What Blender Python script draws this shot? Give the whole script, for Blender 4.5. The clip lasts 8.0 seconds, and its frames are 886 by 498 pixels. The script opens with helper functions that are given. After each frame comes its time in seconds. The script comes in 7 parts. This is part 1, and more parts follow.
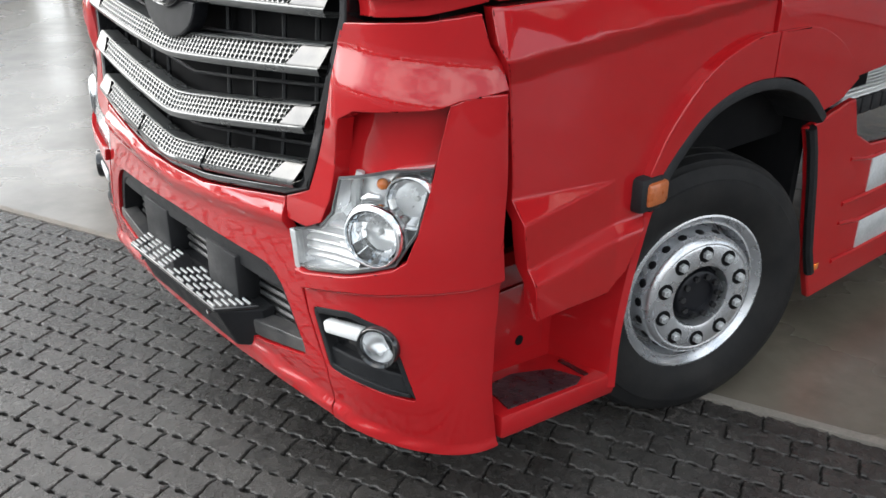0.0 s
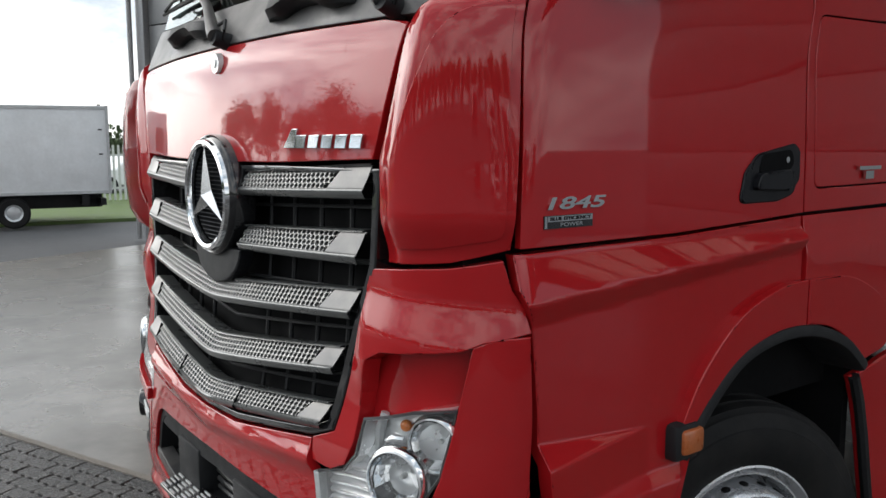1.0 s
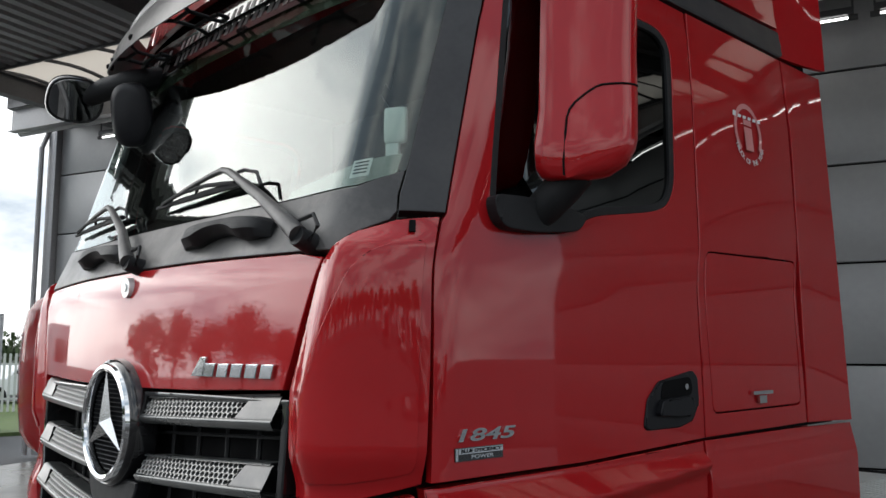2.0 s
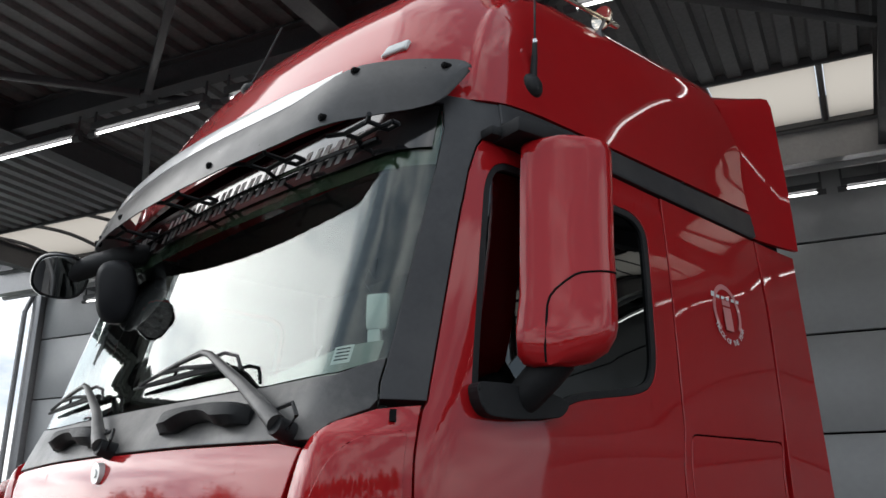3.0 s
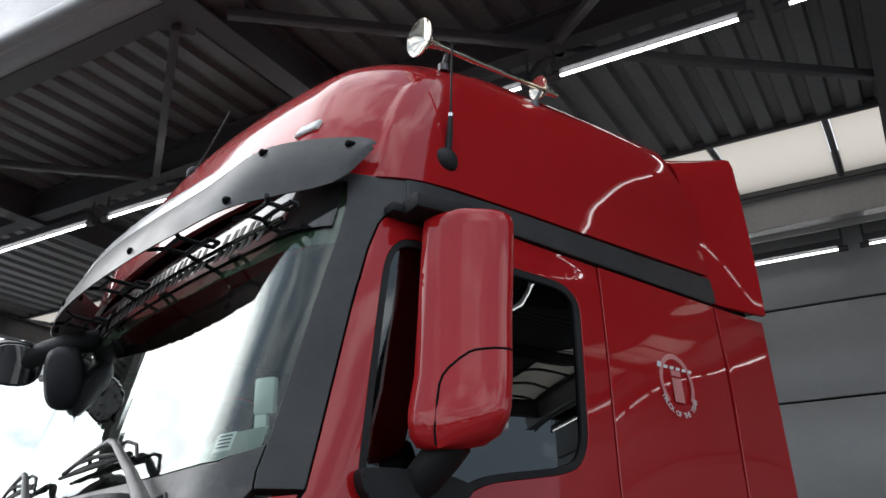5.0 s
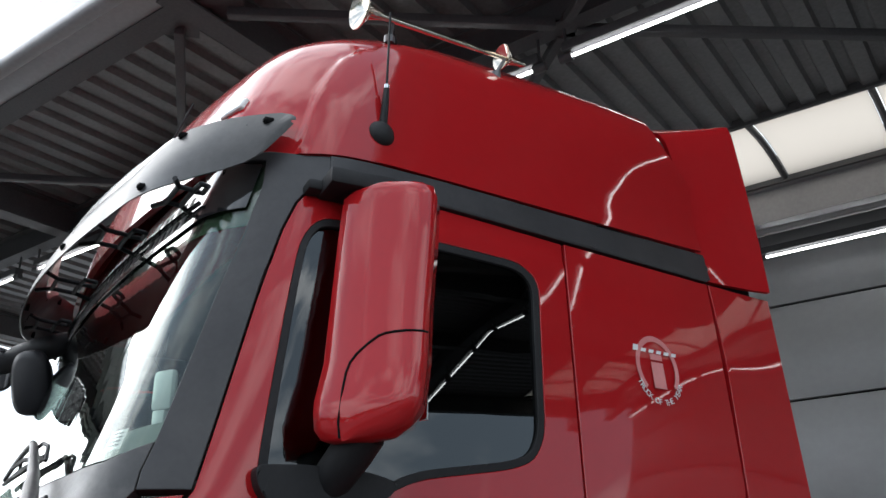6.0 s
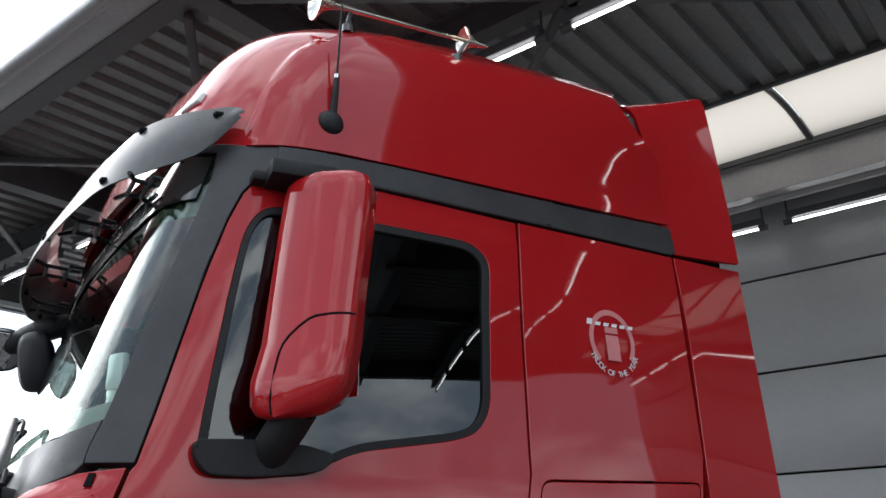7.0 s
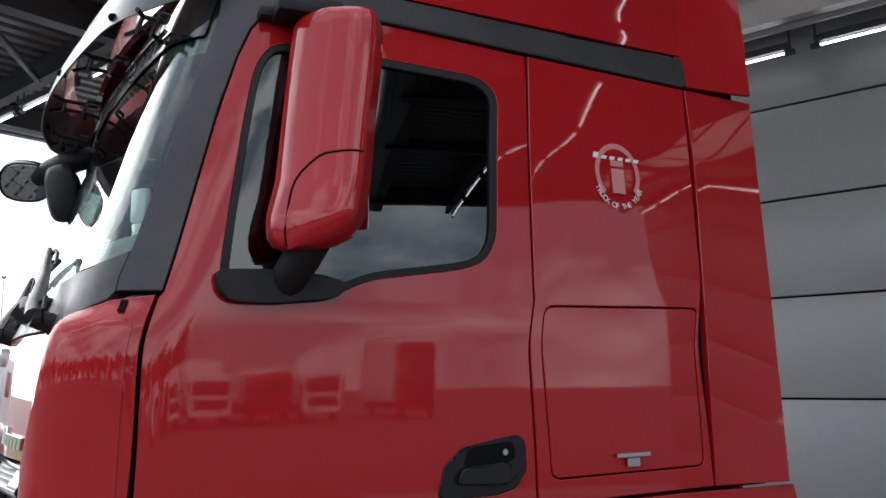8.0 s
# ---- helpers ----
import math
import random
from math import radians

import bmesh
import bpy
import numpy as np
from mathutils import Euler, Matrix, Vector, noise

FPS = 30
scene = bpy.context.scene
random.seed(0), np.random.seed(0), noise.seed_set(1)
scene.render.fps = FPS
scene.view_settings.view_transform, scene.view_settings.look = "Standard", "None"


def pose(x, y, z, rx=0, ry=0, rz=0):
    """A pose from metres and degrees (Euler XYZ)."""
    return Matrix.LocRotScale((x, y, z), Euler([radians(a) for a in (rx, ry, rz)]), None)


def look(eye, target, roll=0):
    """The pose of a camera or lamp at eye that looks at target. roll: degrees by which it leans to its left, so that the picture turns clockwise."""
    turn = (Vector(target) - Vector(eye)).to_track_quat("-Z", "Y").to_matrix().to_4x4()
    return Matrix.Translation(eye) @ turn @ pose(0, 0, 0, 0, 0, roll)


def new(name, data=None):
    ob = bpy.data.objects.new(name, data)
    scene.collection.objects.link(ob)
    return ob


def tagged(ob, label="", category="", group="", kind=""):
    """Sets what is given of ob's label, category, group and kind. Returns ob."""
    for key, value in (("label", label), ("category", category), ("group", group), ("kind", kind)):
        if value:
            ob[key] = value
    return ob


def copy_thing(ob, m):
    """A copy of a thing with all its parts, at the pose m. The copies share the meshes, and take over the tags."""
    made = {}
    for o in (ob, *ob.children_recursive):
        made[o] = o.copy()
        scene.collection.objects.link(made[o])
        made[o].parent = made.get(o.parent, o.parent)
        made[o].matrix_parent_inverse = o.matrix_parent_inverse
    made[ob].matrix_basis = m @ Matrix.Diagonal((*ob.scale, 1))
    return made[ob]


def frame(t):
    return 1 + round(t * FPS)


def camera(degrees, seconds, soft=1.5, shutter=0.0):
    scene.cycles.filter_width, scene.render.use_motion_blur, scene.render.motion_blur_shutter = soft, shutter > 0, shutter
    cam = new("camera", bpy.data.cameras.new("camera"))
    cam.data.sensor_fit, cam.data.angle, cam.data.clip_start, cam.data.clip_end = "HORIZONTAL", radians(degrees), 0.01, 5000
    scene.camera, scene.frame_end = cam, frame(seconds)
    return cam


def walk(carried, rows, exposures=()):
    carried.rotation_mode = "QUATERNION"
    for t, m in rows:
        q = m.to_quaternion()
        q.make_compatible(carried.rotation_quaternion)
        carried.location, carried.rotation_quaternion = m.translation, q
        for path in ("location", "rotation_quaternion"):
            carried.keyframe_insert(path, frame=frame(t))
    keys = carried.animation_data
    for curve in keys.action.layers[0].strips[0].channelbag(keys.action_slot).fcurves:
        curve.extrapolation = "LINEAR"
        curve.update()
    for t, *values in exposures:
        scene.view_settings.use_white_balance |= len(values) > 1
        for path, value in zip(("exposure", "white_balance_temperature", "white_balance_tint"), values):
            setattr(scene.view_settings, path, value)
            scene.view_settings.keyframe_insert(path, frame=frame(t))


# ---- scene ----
cam = camera(55.3, 8.0)
PATH = [
    (0, (2.757, -1.031, 1.873), (1.353, 0.143, 1.067), 0.1),
    (0.5, (2.798, -0.999, 1.868), (1.241, 0.123, 1.305), -0.4),
    (1, (2.824, -0.985, 1.87), (1.222, 0.185, 1.618), -0.2),
    (1.5, (2.835, -0.997, 1.904), (1.318, 0.306, 1.9), 0.1),
    (2, (2.846, -1.007, 1.929), (1.375, 0.327, 2.166), 0.1),
    (2.2, (2.848, -1.009, 1.921), (1.393, 0.321, 2.256), 0.4),
    (3.3, (2.865, -1.013, 2.019), (1.499, 0.286, 2.687), 0.0),
    (3.5, (2.865, -1.018, 2.024), (1.512, 0.279, 2.722), 0.1),
    (4, (2.862, -1.004, 2.047), (1.531, 0.291, 2.79), -0.1),
    (4.5, (3.0, -0.883, 2.043), (1.649, 0.381, 2.803), -0.4),
    (4.7, (3.072, -0.799, 2.034), (1.696, 0.435, 2.796), -0.5),
    (5.8, (3.179, -0.258, 2.05), (1.661, 0.798, 2.811), -0.9),
    (6, (3.212, -0.179, 2.039), (1.688, 0.863, 2.809), -1.0),
    (6.5, (3.377, 0.009, 2.051), (1.812, 0.989, 2.819), -1.0),
    (7, (3.494, 0.036, 2.036), (1.88, 0.989, 2.735), -0.9),
    (7.5, (3.573, 0.01, 2.035), (1.898, 0.976, 2.547), -0.8),
    (8, (3.592, 0.028, 2.043), (1.862, 0.985, 2.345), -0.6),
]
walk(cam, [(t, look(eye, target, roll)) for t, eye, target, roll in PATH],
     exposures=[(0, 1.0, 6500, 10), (0.5, 1.05, 6500, 10), (1, 0.0, 6500, 10), (1.5, -0.18, 6450, 10), (2, -0.12, 6400, 10), (3.5, -0.1, 6300, 10), (4.5, 0.0, 6250, 10), (6, 0.4, 6150, 10), (6.5, 0.55, 6150, 10), (7, 0.42, 6150, 10), (8, 0.32, 6150, 10)])

# ---- world, sun, exposure ----
world = bpy.data.worlds.new("sky")
scene.world = world
world.use_nodes = True
wn, wl = world.node_tree.nodes, world.node_tree.links
wn.clear()
w_out = wn.new("ShaderNodeOutputWorld")
w_bg = wn.new("ShaderNodeBackground")
w_sky = wn.new("ShaderNodeTexSky")
w_sky.sky_type = "NISHITA"
w_sky.sun_disc = False
w_sky.sun_elevation, w_sky.sun_rotation = radians(30), radians(255)
w_sky.altitude, w_sky.air_density, w_sky.dust_density = 10, 1.0, 2.0
w_co = wn.new("ShaderNodeTexCoord")
w_map = wn.new("ShaderNodeMapping")
w_map.inputs["Scale"].default_value = (1.0, 1.0, 2.2)
w_noise = wn.new("ShaderNodeTexNoise")
w_noise.inputs["Scale"].default_value, w_noise.inputs["Detail"].default_value = 2.3, 7.0
w_noise.inputs["Roughness"].default_value = 0.55
w_ramp = wn.new("ShaderNodeValToRGB")
w_ramp.color_ramp.elements[0].position, w_ramp.color_ramp.elements[1].position = 0.44, 0.59
w_ramp.color_ramp.elements[0].color = (8.6, 10.2, 11.8, 1)
w_ramp.color_ramp.elements[1].color = (29.0, 29.0, 28.6, 1)
w_mix = wn.new("ShaderNodeMixRGB")
w_mix.inputs["Fac"].default_value = 0.86
wl.new(w_co.outputs["Generated"], w_map.inputs["Vector"])
wl.new(w_map.outputs["Vector"], w_noise.inputs["Vector"])
wl.new(w_noise.outputs["Fac"], w_ramp.inputs["Fac"])
wl.new(w_sky.outputs["Color"], w_mix.inputs["Color1"])
wl.new(w_ramp.outputs["Color"], w_mix.inputs["Color2"])
# the sun stands behind thin cloud: a wide bright patch round its direction
w_dot = wn.new("ShaderNodeVectorMath")
w_dot.operation = "DOT_PRODUCT"
w_dot.inputs[1].default_value = Vector((-0.78, -0.45, 0.22)).normalized()
w_pow = wn.new("ShaderNodeMath")
w_pow.operation = "POWER"
w_max = wn.new("ShaderNodeMath")
w_max.operation = "MAXIMUM"
w_max.inputs[1].default_value = 0.0
w_pow.inputs[1].default_value = 7.0
w_gain = wn.new("ShaderNodeMath")
w_gain.operation = "MULTIPLY_ADD"
w_gain.inputs[1].default_value, w_gain.inputs[2].default_value = 1.7, 0.92
w_glow = wn.new("ShaderNodeVectorMath")
w_glow.operation = "SCALE"
wl.new(w_co.outputs["Generated"], w_dot.inputs[0])
wl.new(w_dot.outputs["Value"], w_max.inputs[0])
wl.new(w_max.outputs[0], w_pow.inputs[0])
wl.new(w_pow.outputs[0], w_gain.inputs[0])
wl.new(w_mix.outputs["Color"], w_glow.inputs[0])
# overcast: the sky is brighter overhead than along the horizon
w_sep = wn.new("ShaderNodeSeparateXYZ")
w_up = wn.new("ShaderNodeMapRange")
w_up.inputs["From Min"].default_value, w_up.inputs["From Max"].default_value = 0.0, 0.9
w_up.inputs["To Min"].default_value, w_up.inputs["To Max"].default_value = 0.80, 1.0
w_lift = wn.new("ShaderNodeMath")
w_lift.operation = "MULTIPLY"
wl.new(w_co.outputs["Generated"], w_sep.inputs[0])
wl.new(w_sep.outputs["Z"], w_up.inputs["Value"])
wl.new(w_up.outputs["Result"], w_lift.inputs[0])
wl.new(w_gain.outputs[0], w_lift.inputs[1])
wl.new(w_lift.outputs[0], w_glow.inputs["Scale"])
wl.new(w_glow.outputs["Vector"], w_bg.inputs["Color"])
w_bg.inputs["Strength"].default_value = 0.085
wl.new(w_bg.outputs["Background"], w_out.inputs["Surface"])

sun = new("sun", bpy.data.lights.new("sun", "SUN"))
sun.data.energy, sun.data.angle, sun.data.color = 0.5, radians(60), (1.0, 0.96, 0.9)
sun.matrix_world = look((-16, -6, 12), (0, 0, 0))


# ---- materials ----
def mat(name, color, rough=0.5, metal=0.0, coat=0.0, vary=0.12, scale=6.0, bump=0.0, bump_scale=200.0, dirt=None, dirt_amount=0.0, dirt_scale=3.0, spec=0.5, piece=0.0):
    """Principled material with two scales of colour variation, roughness wear and optional fine relief."""
    m = bpy.data.materials.new(name)
    m.use_nodes = True
    n, l = m.node_tree.nodes, m.node_tree.links
    b = n["Principled BSDF"]
    b.inputs["Roughness"].default_value, b.inputs["Metallic"].default_value = rough, metal
    b.inputs["Coat Weight"].default_value, b.inputs["Coat Roughness"].default_value = coat, 0.03
    b.inputs["Specular IOR Level"].default_value = spec
    co = n.new("ShaderNodeTexCoord").outputs["Object"] if not piece else n.new("ShaderNodeNewGeometry").outputs["Position"]
    n1, n2 = n.new("ShaderNodeTexNoise"), n.new("ShaderNodeTexNoise")
    n1.inputs["Scale"].default_value, n2.inputs["Scale"].default_value = scale, scale * 9
    n1.inputs["Detail"].default_value = 5
    l.new(co, n1.inputs["Vector"])
    l.new(co, n2.inputs["Vector"])
    add = n.new("ShaderNodeMath")
    add.operation = "ADD"
    l.new(n1.outputs["Fac"], add.inputs[0])
    l.new(n2.outputs["Fac"], add.inputs[1])
    ramp = n.new("ShaderNodeMapRange")
    ramp.inputs["From Min"].default_value, ramp.inputs["From Max"].default_value = 0.6, 1.4
    ramp.inputs["To Min"].default_value, ramp.inputs["To Max"].default_value = 1 - vary, 1 + vary
    l.new(add.outputs[0], ramp.inputs["Value"])
    mul = n.new("ShaderNodeVectorMath")
    mul.operation = "SCALE"
    mul.inputs[0].default_value = color
    l.new(ramp.outputs["Result"], mul.inputs["Scale"])
    last = mul.outputs["Vector"]
    if piece:
        info = n.new("ShaderNodeObjectInfo")
        geo = n.new("ShaderNodeNewGeometry")
        s = n.new("ShaderNodeMath")
        s.operation = "ADD"
        l.new(info.outputs["Random"], s.inputs[0])
        l.new(geo.outputs["Random Per Island"], s.inputs[1])
        fr = n.new("ShaderNodeMath")
        fr.operation = "FRACT"
        l.new(s.outputs[0], fr.inputs[0])
        mr = n.new("ShaderNodeMapRange")
        mr.inputs["To Min"].default_value, mr.inputs["To Max"].default_value = 1 - piece, 1 + piece
        l.new(fr.outputs[0], mr.inputs["Value"])
        m2 = n.new("ShaderNodeVectorMath")
        m2.operation = "SCALE"
        l.new(last, m2.inputs[0])
        l.new(mr.outputs["Result"], m2.inputs["Scale"])
        last = m2.outputs["Vector"]
    if dirt:
        n3 = n.new("ShaderNodeTexNoise")
        n3.inputs["Scale"].default_value, n3.inputs["Detail"].default_value, n3.inputs["Roughness"].default_value = dirt_scale, 9, 0.65
        l.new(co, n3.inputs["Vector"])
        r3 = n.new("ShaderNodeMapRange")
        r3.inputs["From Min"].default_value, r3.inputs["From Max"].default_value = 0.42, 0.68
        r3.inputs["To Max"].default_value = dirt_amount
        l.new(n3.outputs["Fac"], r3.inputs["Value"])
        mx = n.new("ShaderNodeMixRGB")
        mx.inputs["Color2"].default_value = (*dirt, 1)
        l.new(r3.outputs["Result"], mx.inputs["Fac"])
        l.new(last, mx.inputs["Color1"])
        last = mx.outputs["Color"]
    l.new(last, b.inputs["Base Color"])
    rr = n.new("ShaderNodeMapRange")
    rr.inputs["From Min"].default_value, rr.inputs["From Max"].default_value = 0.3, 0.7
    rr.inputs["To Min"].default_value, rr.inputs["To Max"].default_value = max(0.02, rough * 0.8), min(1, rough * 1.2)
    l.new(n1.outputs["Fac"], rr.inputs["Value"])
    l.new(rr.outputs["Result"], b.inputs["Roughness"])
    if bump:
        n4 = n.new("ShaderNodeTexNoise")
        n4.inputs["Scale"].default_value, n4.inputs["Detail"].default_value = bump_scale, 4
        l.new(co, n4.inputs["Vector"])
        bp = n.new("ShaderNodeBump")
        bp.inputs["Strength"].default_value, bp.inputs["Distance"].default_value = bump, 0.004
        l.new(n4.outputs["Fac"], bp.inputs["Height"])
        l.new(bp.outputs["Normal"], b.inputs["Normal"])
    return m


def glass(name, tint, rough=0.0):
    m = bpy.data.materials.new(name)
    m.use_nodes = True
    b = m.node_tree.nodes["Principled BSDF"]
    b.inputs["Base Color"].default_value = (*tint, 1)
    b.inputs["Roughness"].default_value = rough
    b.inputs["Transmission Weight"].default_value = 1.0
    b.inputs["IOR"].default_value = 1.5
    return m


def tinted_pane(name, tint):
    """A dark tinted pane: clear tinted passage with a mirror-like gloss over it."""
    m = bpy.data.materials.new(name)
    m.use_nodes = True
    n, l = m.node_tree.nodes, m.node_tree.links
    clear, gloss = n.new("ShaderNodeBsdfTransparent"), n.new("ShaderNodeBsdfGlossy")
    clear.inputs["Color"].default_value = (*tint, 1)
    gloss.inputs["Color"].default_value, gloss.inputs["Roughness"].default_value = (0.96, 1.0, 1.0, 1), 0.0
    fres, mix = n.new("ShaderNodeFresnel"), n.new("ShaderNodeMixShader")
    fres.inputs["IOR"].default_value = 1.75
    l.new(fres.outputs[0], mix.inputs[0])
    l.new(clear.outputs[0], mix.inputs[1])
    l.new(gloss.outputs[0], mix.inputs[2])
    l.new(mix.outputs[0], n["Material Output"].inputs["Surface"])
    return m


def glow(name, color, strength):
    m = bpy.data.materials.new(name)
    m.use_nodes = True
    b = m.node_tree.nodes["Principled BSDF"]
    b.inputs["Base Color"].default_value = (0.8, 0.8, 0.8, 1)
    b.inputs["Emission Color"].default_value = (*color, 1)
    b.inputs["Emission Strength"].default_value = strength
    return m


RED = mat("red_paint", (0.38, 0.009, 0.012), 0.42, coat=1.0, vary=0.03, scale=2.0, dirt=(0.36, 0.03, 0.03), dirt_amount=0.08, dirt_scale=14, spec=0.04)
BLACK = mat("black_plastic", (0.013, 0.0135, 0.015), 0.55, vary=0.25, scale=9, bump=0.25, bump_scale=900, dirt=(0.08, 0.08, 0.08), dirt_amount=0.10, spec=0.28)
COWL = mat("dusty_dark_plastic", (0.035, 0.035, 0.036), 0.40, vary=0.2, scale=7, bump=0.1, bump_scale=700, dirt=(0.22, 0.205, 0.19), dirt_amount=0.4, dirt_scale=5)
PILLARMAT = mat("dark_grey_plastic", (0.022, 0.022, 0.025), 0.45, vary=0.2, scale=7, bump=0.1, bump_scale=700, dirt=(0.12, 0.115, 0.11), dirt_amount=0.14, dirt_scale=5)
GLOSSBLACK = mat("gloss_black", (0.012, 0.012, 0.013), 0.12, coat=0.6, vary=0.1, dirt=(0.12, 0.12, 0.12), dirt_amount=0.08)
# near-black: puts the shade of gaps and holes into colour; also some dark parts
DARK = mat("dark_parts_and_shade", (0.006, 0.006, 0.0065), 0.9, vary=0.2, spec=0.1)
SILVER = mat("silver_grille", (0.30, 0.30, 0.295), 0.38, metal=0.75, vary=0.08, scale=10, dirt=(0.25, 0.24, 0.22), dirt_amount=0.25, dirt_scale=9)
LIP = mat("dark_grey_lip", (0.10, 0.105, 0.105), 0.30, metal=0.5, coat=0.3, vary=0.12, dirt=(0.3, 0.29, 0.27), dirt_amount=0.15, dirt_scale=12)
HORNMETAL = mat("warm_chrome", (0.74, 0.68, 0.60), 0.10, metal=1.0, vary=0.05)
ENDSILVER = mat("satin_bar_end", (0.10, 0.10, 0.10), 0.36, metal=0.85, coat=0.1, vary=0.1, scale=10, dirt=(0.25, 0.24, 0.22), dirt_amount=0.2, dirt_scale=9)
CHROME = mat("chrome", (0.70, 0.71, 0.72), 0.07, metal=1.0, vary=0.04, dirt=(0.4, 0.39, 0.37), dirt_amount=0.06)
STARMETAL = mat("bright_satin_metal", (0.60, 0.61, 0.62), 0.17, metal=1.0, vary=0.04)
LAMPCHROME = mat("lamp_reflector", (0.90, 0.91, 0.92), 0.26, metal=0.6, vary=0.05)
ALU = mat("wheel_silver", (0.60, 0.61, 0.63), 0.27, metal=0.78, vary=0.08, scale=14, dirt=(0.22, 0.21, 0.19), dirt_amount=0.2, dirt_scale=11)
STEEL = mat("galvanised_steel", (0.62, 0.64, 0.65), 0.42, metal=0.6, vary=0.15, scale=8, dirt=(0.3, 0.29, 0.27), dirt_amount=0.3)
DARKSTEEL = mat("dull_dark_steel", (0.13, 0.13, 0.135), 0.4, metal=0.7, vary=0.15, scale=12)
TYRE = mat("tyre_rubber", (0.008, 0.008, 0.0085), 0.66, vary=0.3, scale=10, bump=0.3, bump_scale=350, dirt=(0.04, 0.037, 0.033), dirt_amount=0.25, dirt_scale=6, spec=0.25)
ORANGE = mat("amber_lens", (0.75, 0.19, 0.02), 0.2, coat=0.8, vary=0.1, scale=20)
ORANGEDIM = mat("amber_lens_dull", (0.42, 0.11, 0.03), 0.3, coat=0.6, vary=0.2, scale=20)
WHITE = mat("white_lens", (0.78, 0.79, 0.78), 0.2, coat=0.6, vary=0.06, dirt=(0.5, 0.48, 0.44), dirt_amount=0.2)
WHITETEXT = mat("white_foil", (0.72, 0.72, 0.72), 0.5, vary=0.05)
STRIPTEXT = mat("grey_foil", (0.52, 0.52, 0.52), 0.5, vary=0.1)
PINKFOIL = mat("pale_red_foil", (0.62, 0.22, 0.22), 0.35, coat=0.5, vary=0.06)
LENS = glass("clear_lens", (0.97, 0.98, 0.98))
SCREEN = glass("windscreen_glass", (0.66, 0.77, 0.72))
SIDEGLASS = tinted_pane("side_glass", (0.05, 0.06, 0.065))
NAVY = mat("blue_black_plastic", (0.008, 0.0085, 0.011), 0.45, vary=0.2, scale=12, spec=0.3)
TREADPAD = mat("wet_rubber_pad", (0.012, 0.013, 0.016), 0.3, vary=0.4, scale=30, bump=1.0, bump_scale=45, dirt=(0.07, 0.07, 0.075), dirt_amount=0.4, dirt_scale=25)
MIRROR = mat("mirror_glass", (0.9, 0.9, 0.9), 0.02, metal=1.0, vary=0.0)
INTERIOR = mat("interior_grey", (0.05, 0.05, 0.052), 0.8, vary=0.2, scale=8)
CURTAIN = mat("pale_fabric", (0.34, 0.36, 0.33), 0.9, vary=0.1, scale=12)
GREENBAND = mat("green_tint_band", (0.05, 0.075, 0.045), 0.25, vary=0.1)

# ---- the shape of the cab: at each height a half outline from the middle of the front, round the corner, along the side ----
HZ = np.arange(0.2, 4.02, 0.01)


def soften(values, sigma=0.035):
    z = [0.25, 0.5, 0.7, 1.0, 1.15, 1.5, 1.82, 2.15, 2.35, 2.85, 3.2, 3.5, 3.7, 3.82, 3.9, 3.95, 4.0]
    v = np.interp(HZ, z, values)
    k = np.exp(-0.5 * (np.arange(-24, 25) * 0.01 / sigma) ** 2)
    return np.convolve(np.pad(v, 24, mode="edge"), k / k.sum(), mode="valid")


FRONT = soften([0.10, 0.05, 0.045, 0.055, 0.085, 0.115, 0.13, 0.135, 0.185, 0.317, 0.41, 0.475, 0.56, 0.64, 0.715, 0.79, 0.92])
BOW = soften([0.07, 0.07, 0.07, 0.07, 0.07, 0.07, 0.06, 0.06, 0.08, 0.098, 0.11, 0.12, 0.13, 0.14, 0.14, 0.14, 0.14], 0.075)
WIDE = soften([1.245, 1.25, 1.25, 1.252, 1.254, 1.256, 1.254, 1.252, 1.250, 1.243, 1.211, 1.172, 1.136, 1.104, 1.058, 1.005, 0.90], 0.05)
CORNER_X = soften([0.32, 0.32, 0.32, 0.32, 0.30, 0.27, 0.23, 0.21, 0.28, 0.275, 0.27, 0.27, 0.29, 0.30, 0.30, 0.30, 0.30], 0.075)
CORNER_Y = soften([0.27, 0.29, 0.29, 0.29, 0.27, 0.26, 0.29, 0.31, 0.37, 0.365, 0.36, 0.37, 0.40, 0.42, 0.42, 0.42, 0.42], 0.075)


def fc(z):
    return np.interp(z, HZ, FRONT)


def outline(z):
    """Half outlines, one row for each height: x and y of 50 points."""
    z = np.atleast_1d(z)
    f, k, w, a, b = (np.interp(z, HZ, T)[:, None] for T in (FRONT, BOW, WIDE, CORNER_X, CORNER_Y))
    x0 = w - a
    t = np.linspace(-0.15, 1, 20)[None]
    xs = x0 * t
    ys = f + k * xs * xs
    g = np.linspace(0, np.pi / 2, 28)[None, 1:]
    slope = 2 * k * x0
    xc = x0 + a * np.sin(g)
    yc = ys[:, -1:] + slope * (xc - x0) + (b - slope * a) * (1 - np.cos(g))
    return np.hstack([xs, xc, w, w]), np.hstack([ys, yc, yc[:, -1:] + 1, yc[:, -1:] + 7])


def skin0(p, z):
    X, Y = outline(z)
    Q = X + Y - fc(z)[:, None]
    i = np.clip((Q <= p[:, None]).sum(1) - 1, 0, X.shape[1] - 2)
    r = np.arange(len(p))
    t = (p - Q[r, i]) / np.maximum(Q[r, i + 1] - Q[r, i], 1e-9)
    return np.stack([X[r, i] + t * (X[r, i + 1] - X[r, i]), Y[r, i] + t * (Y[r, i + 1] - Y[r, i]), z], 1)


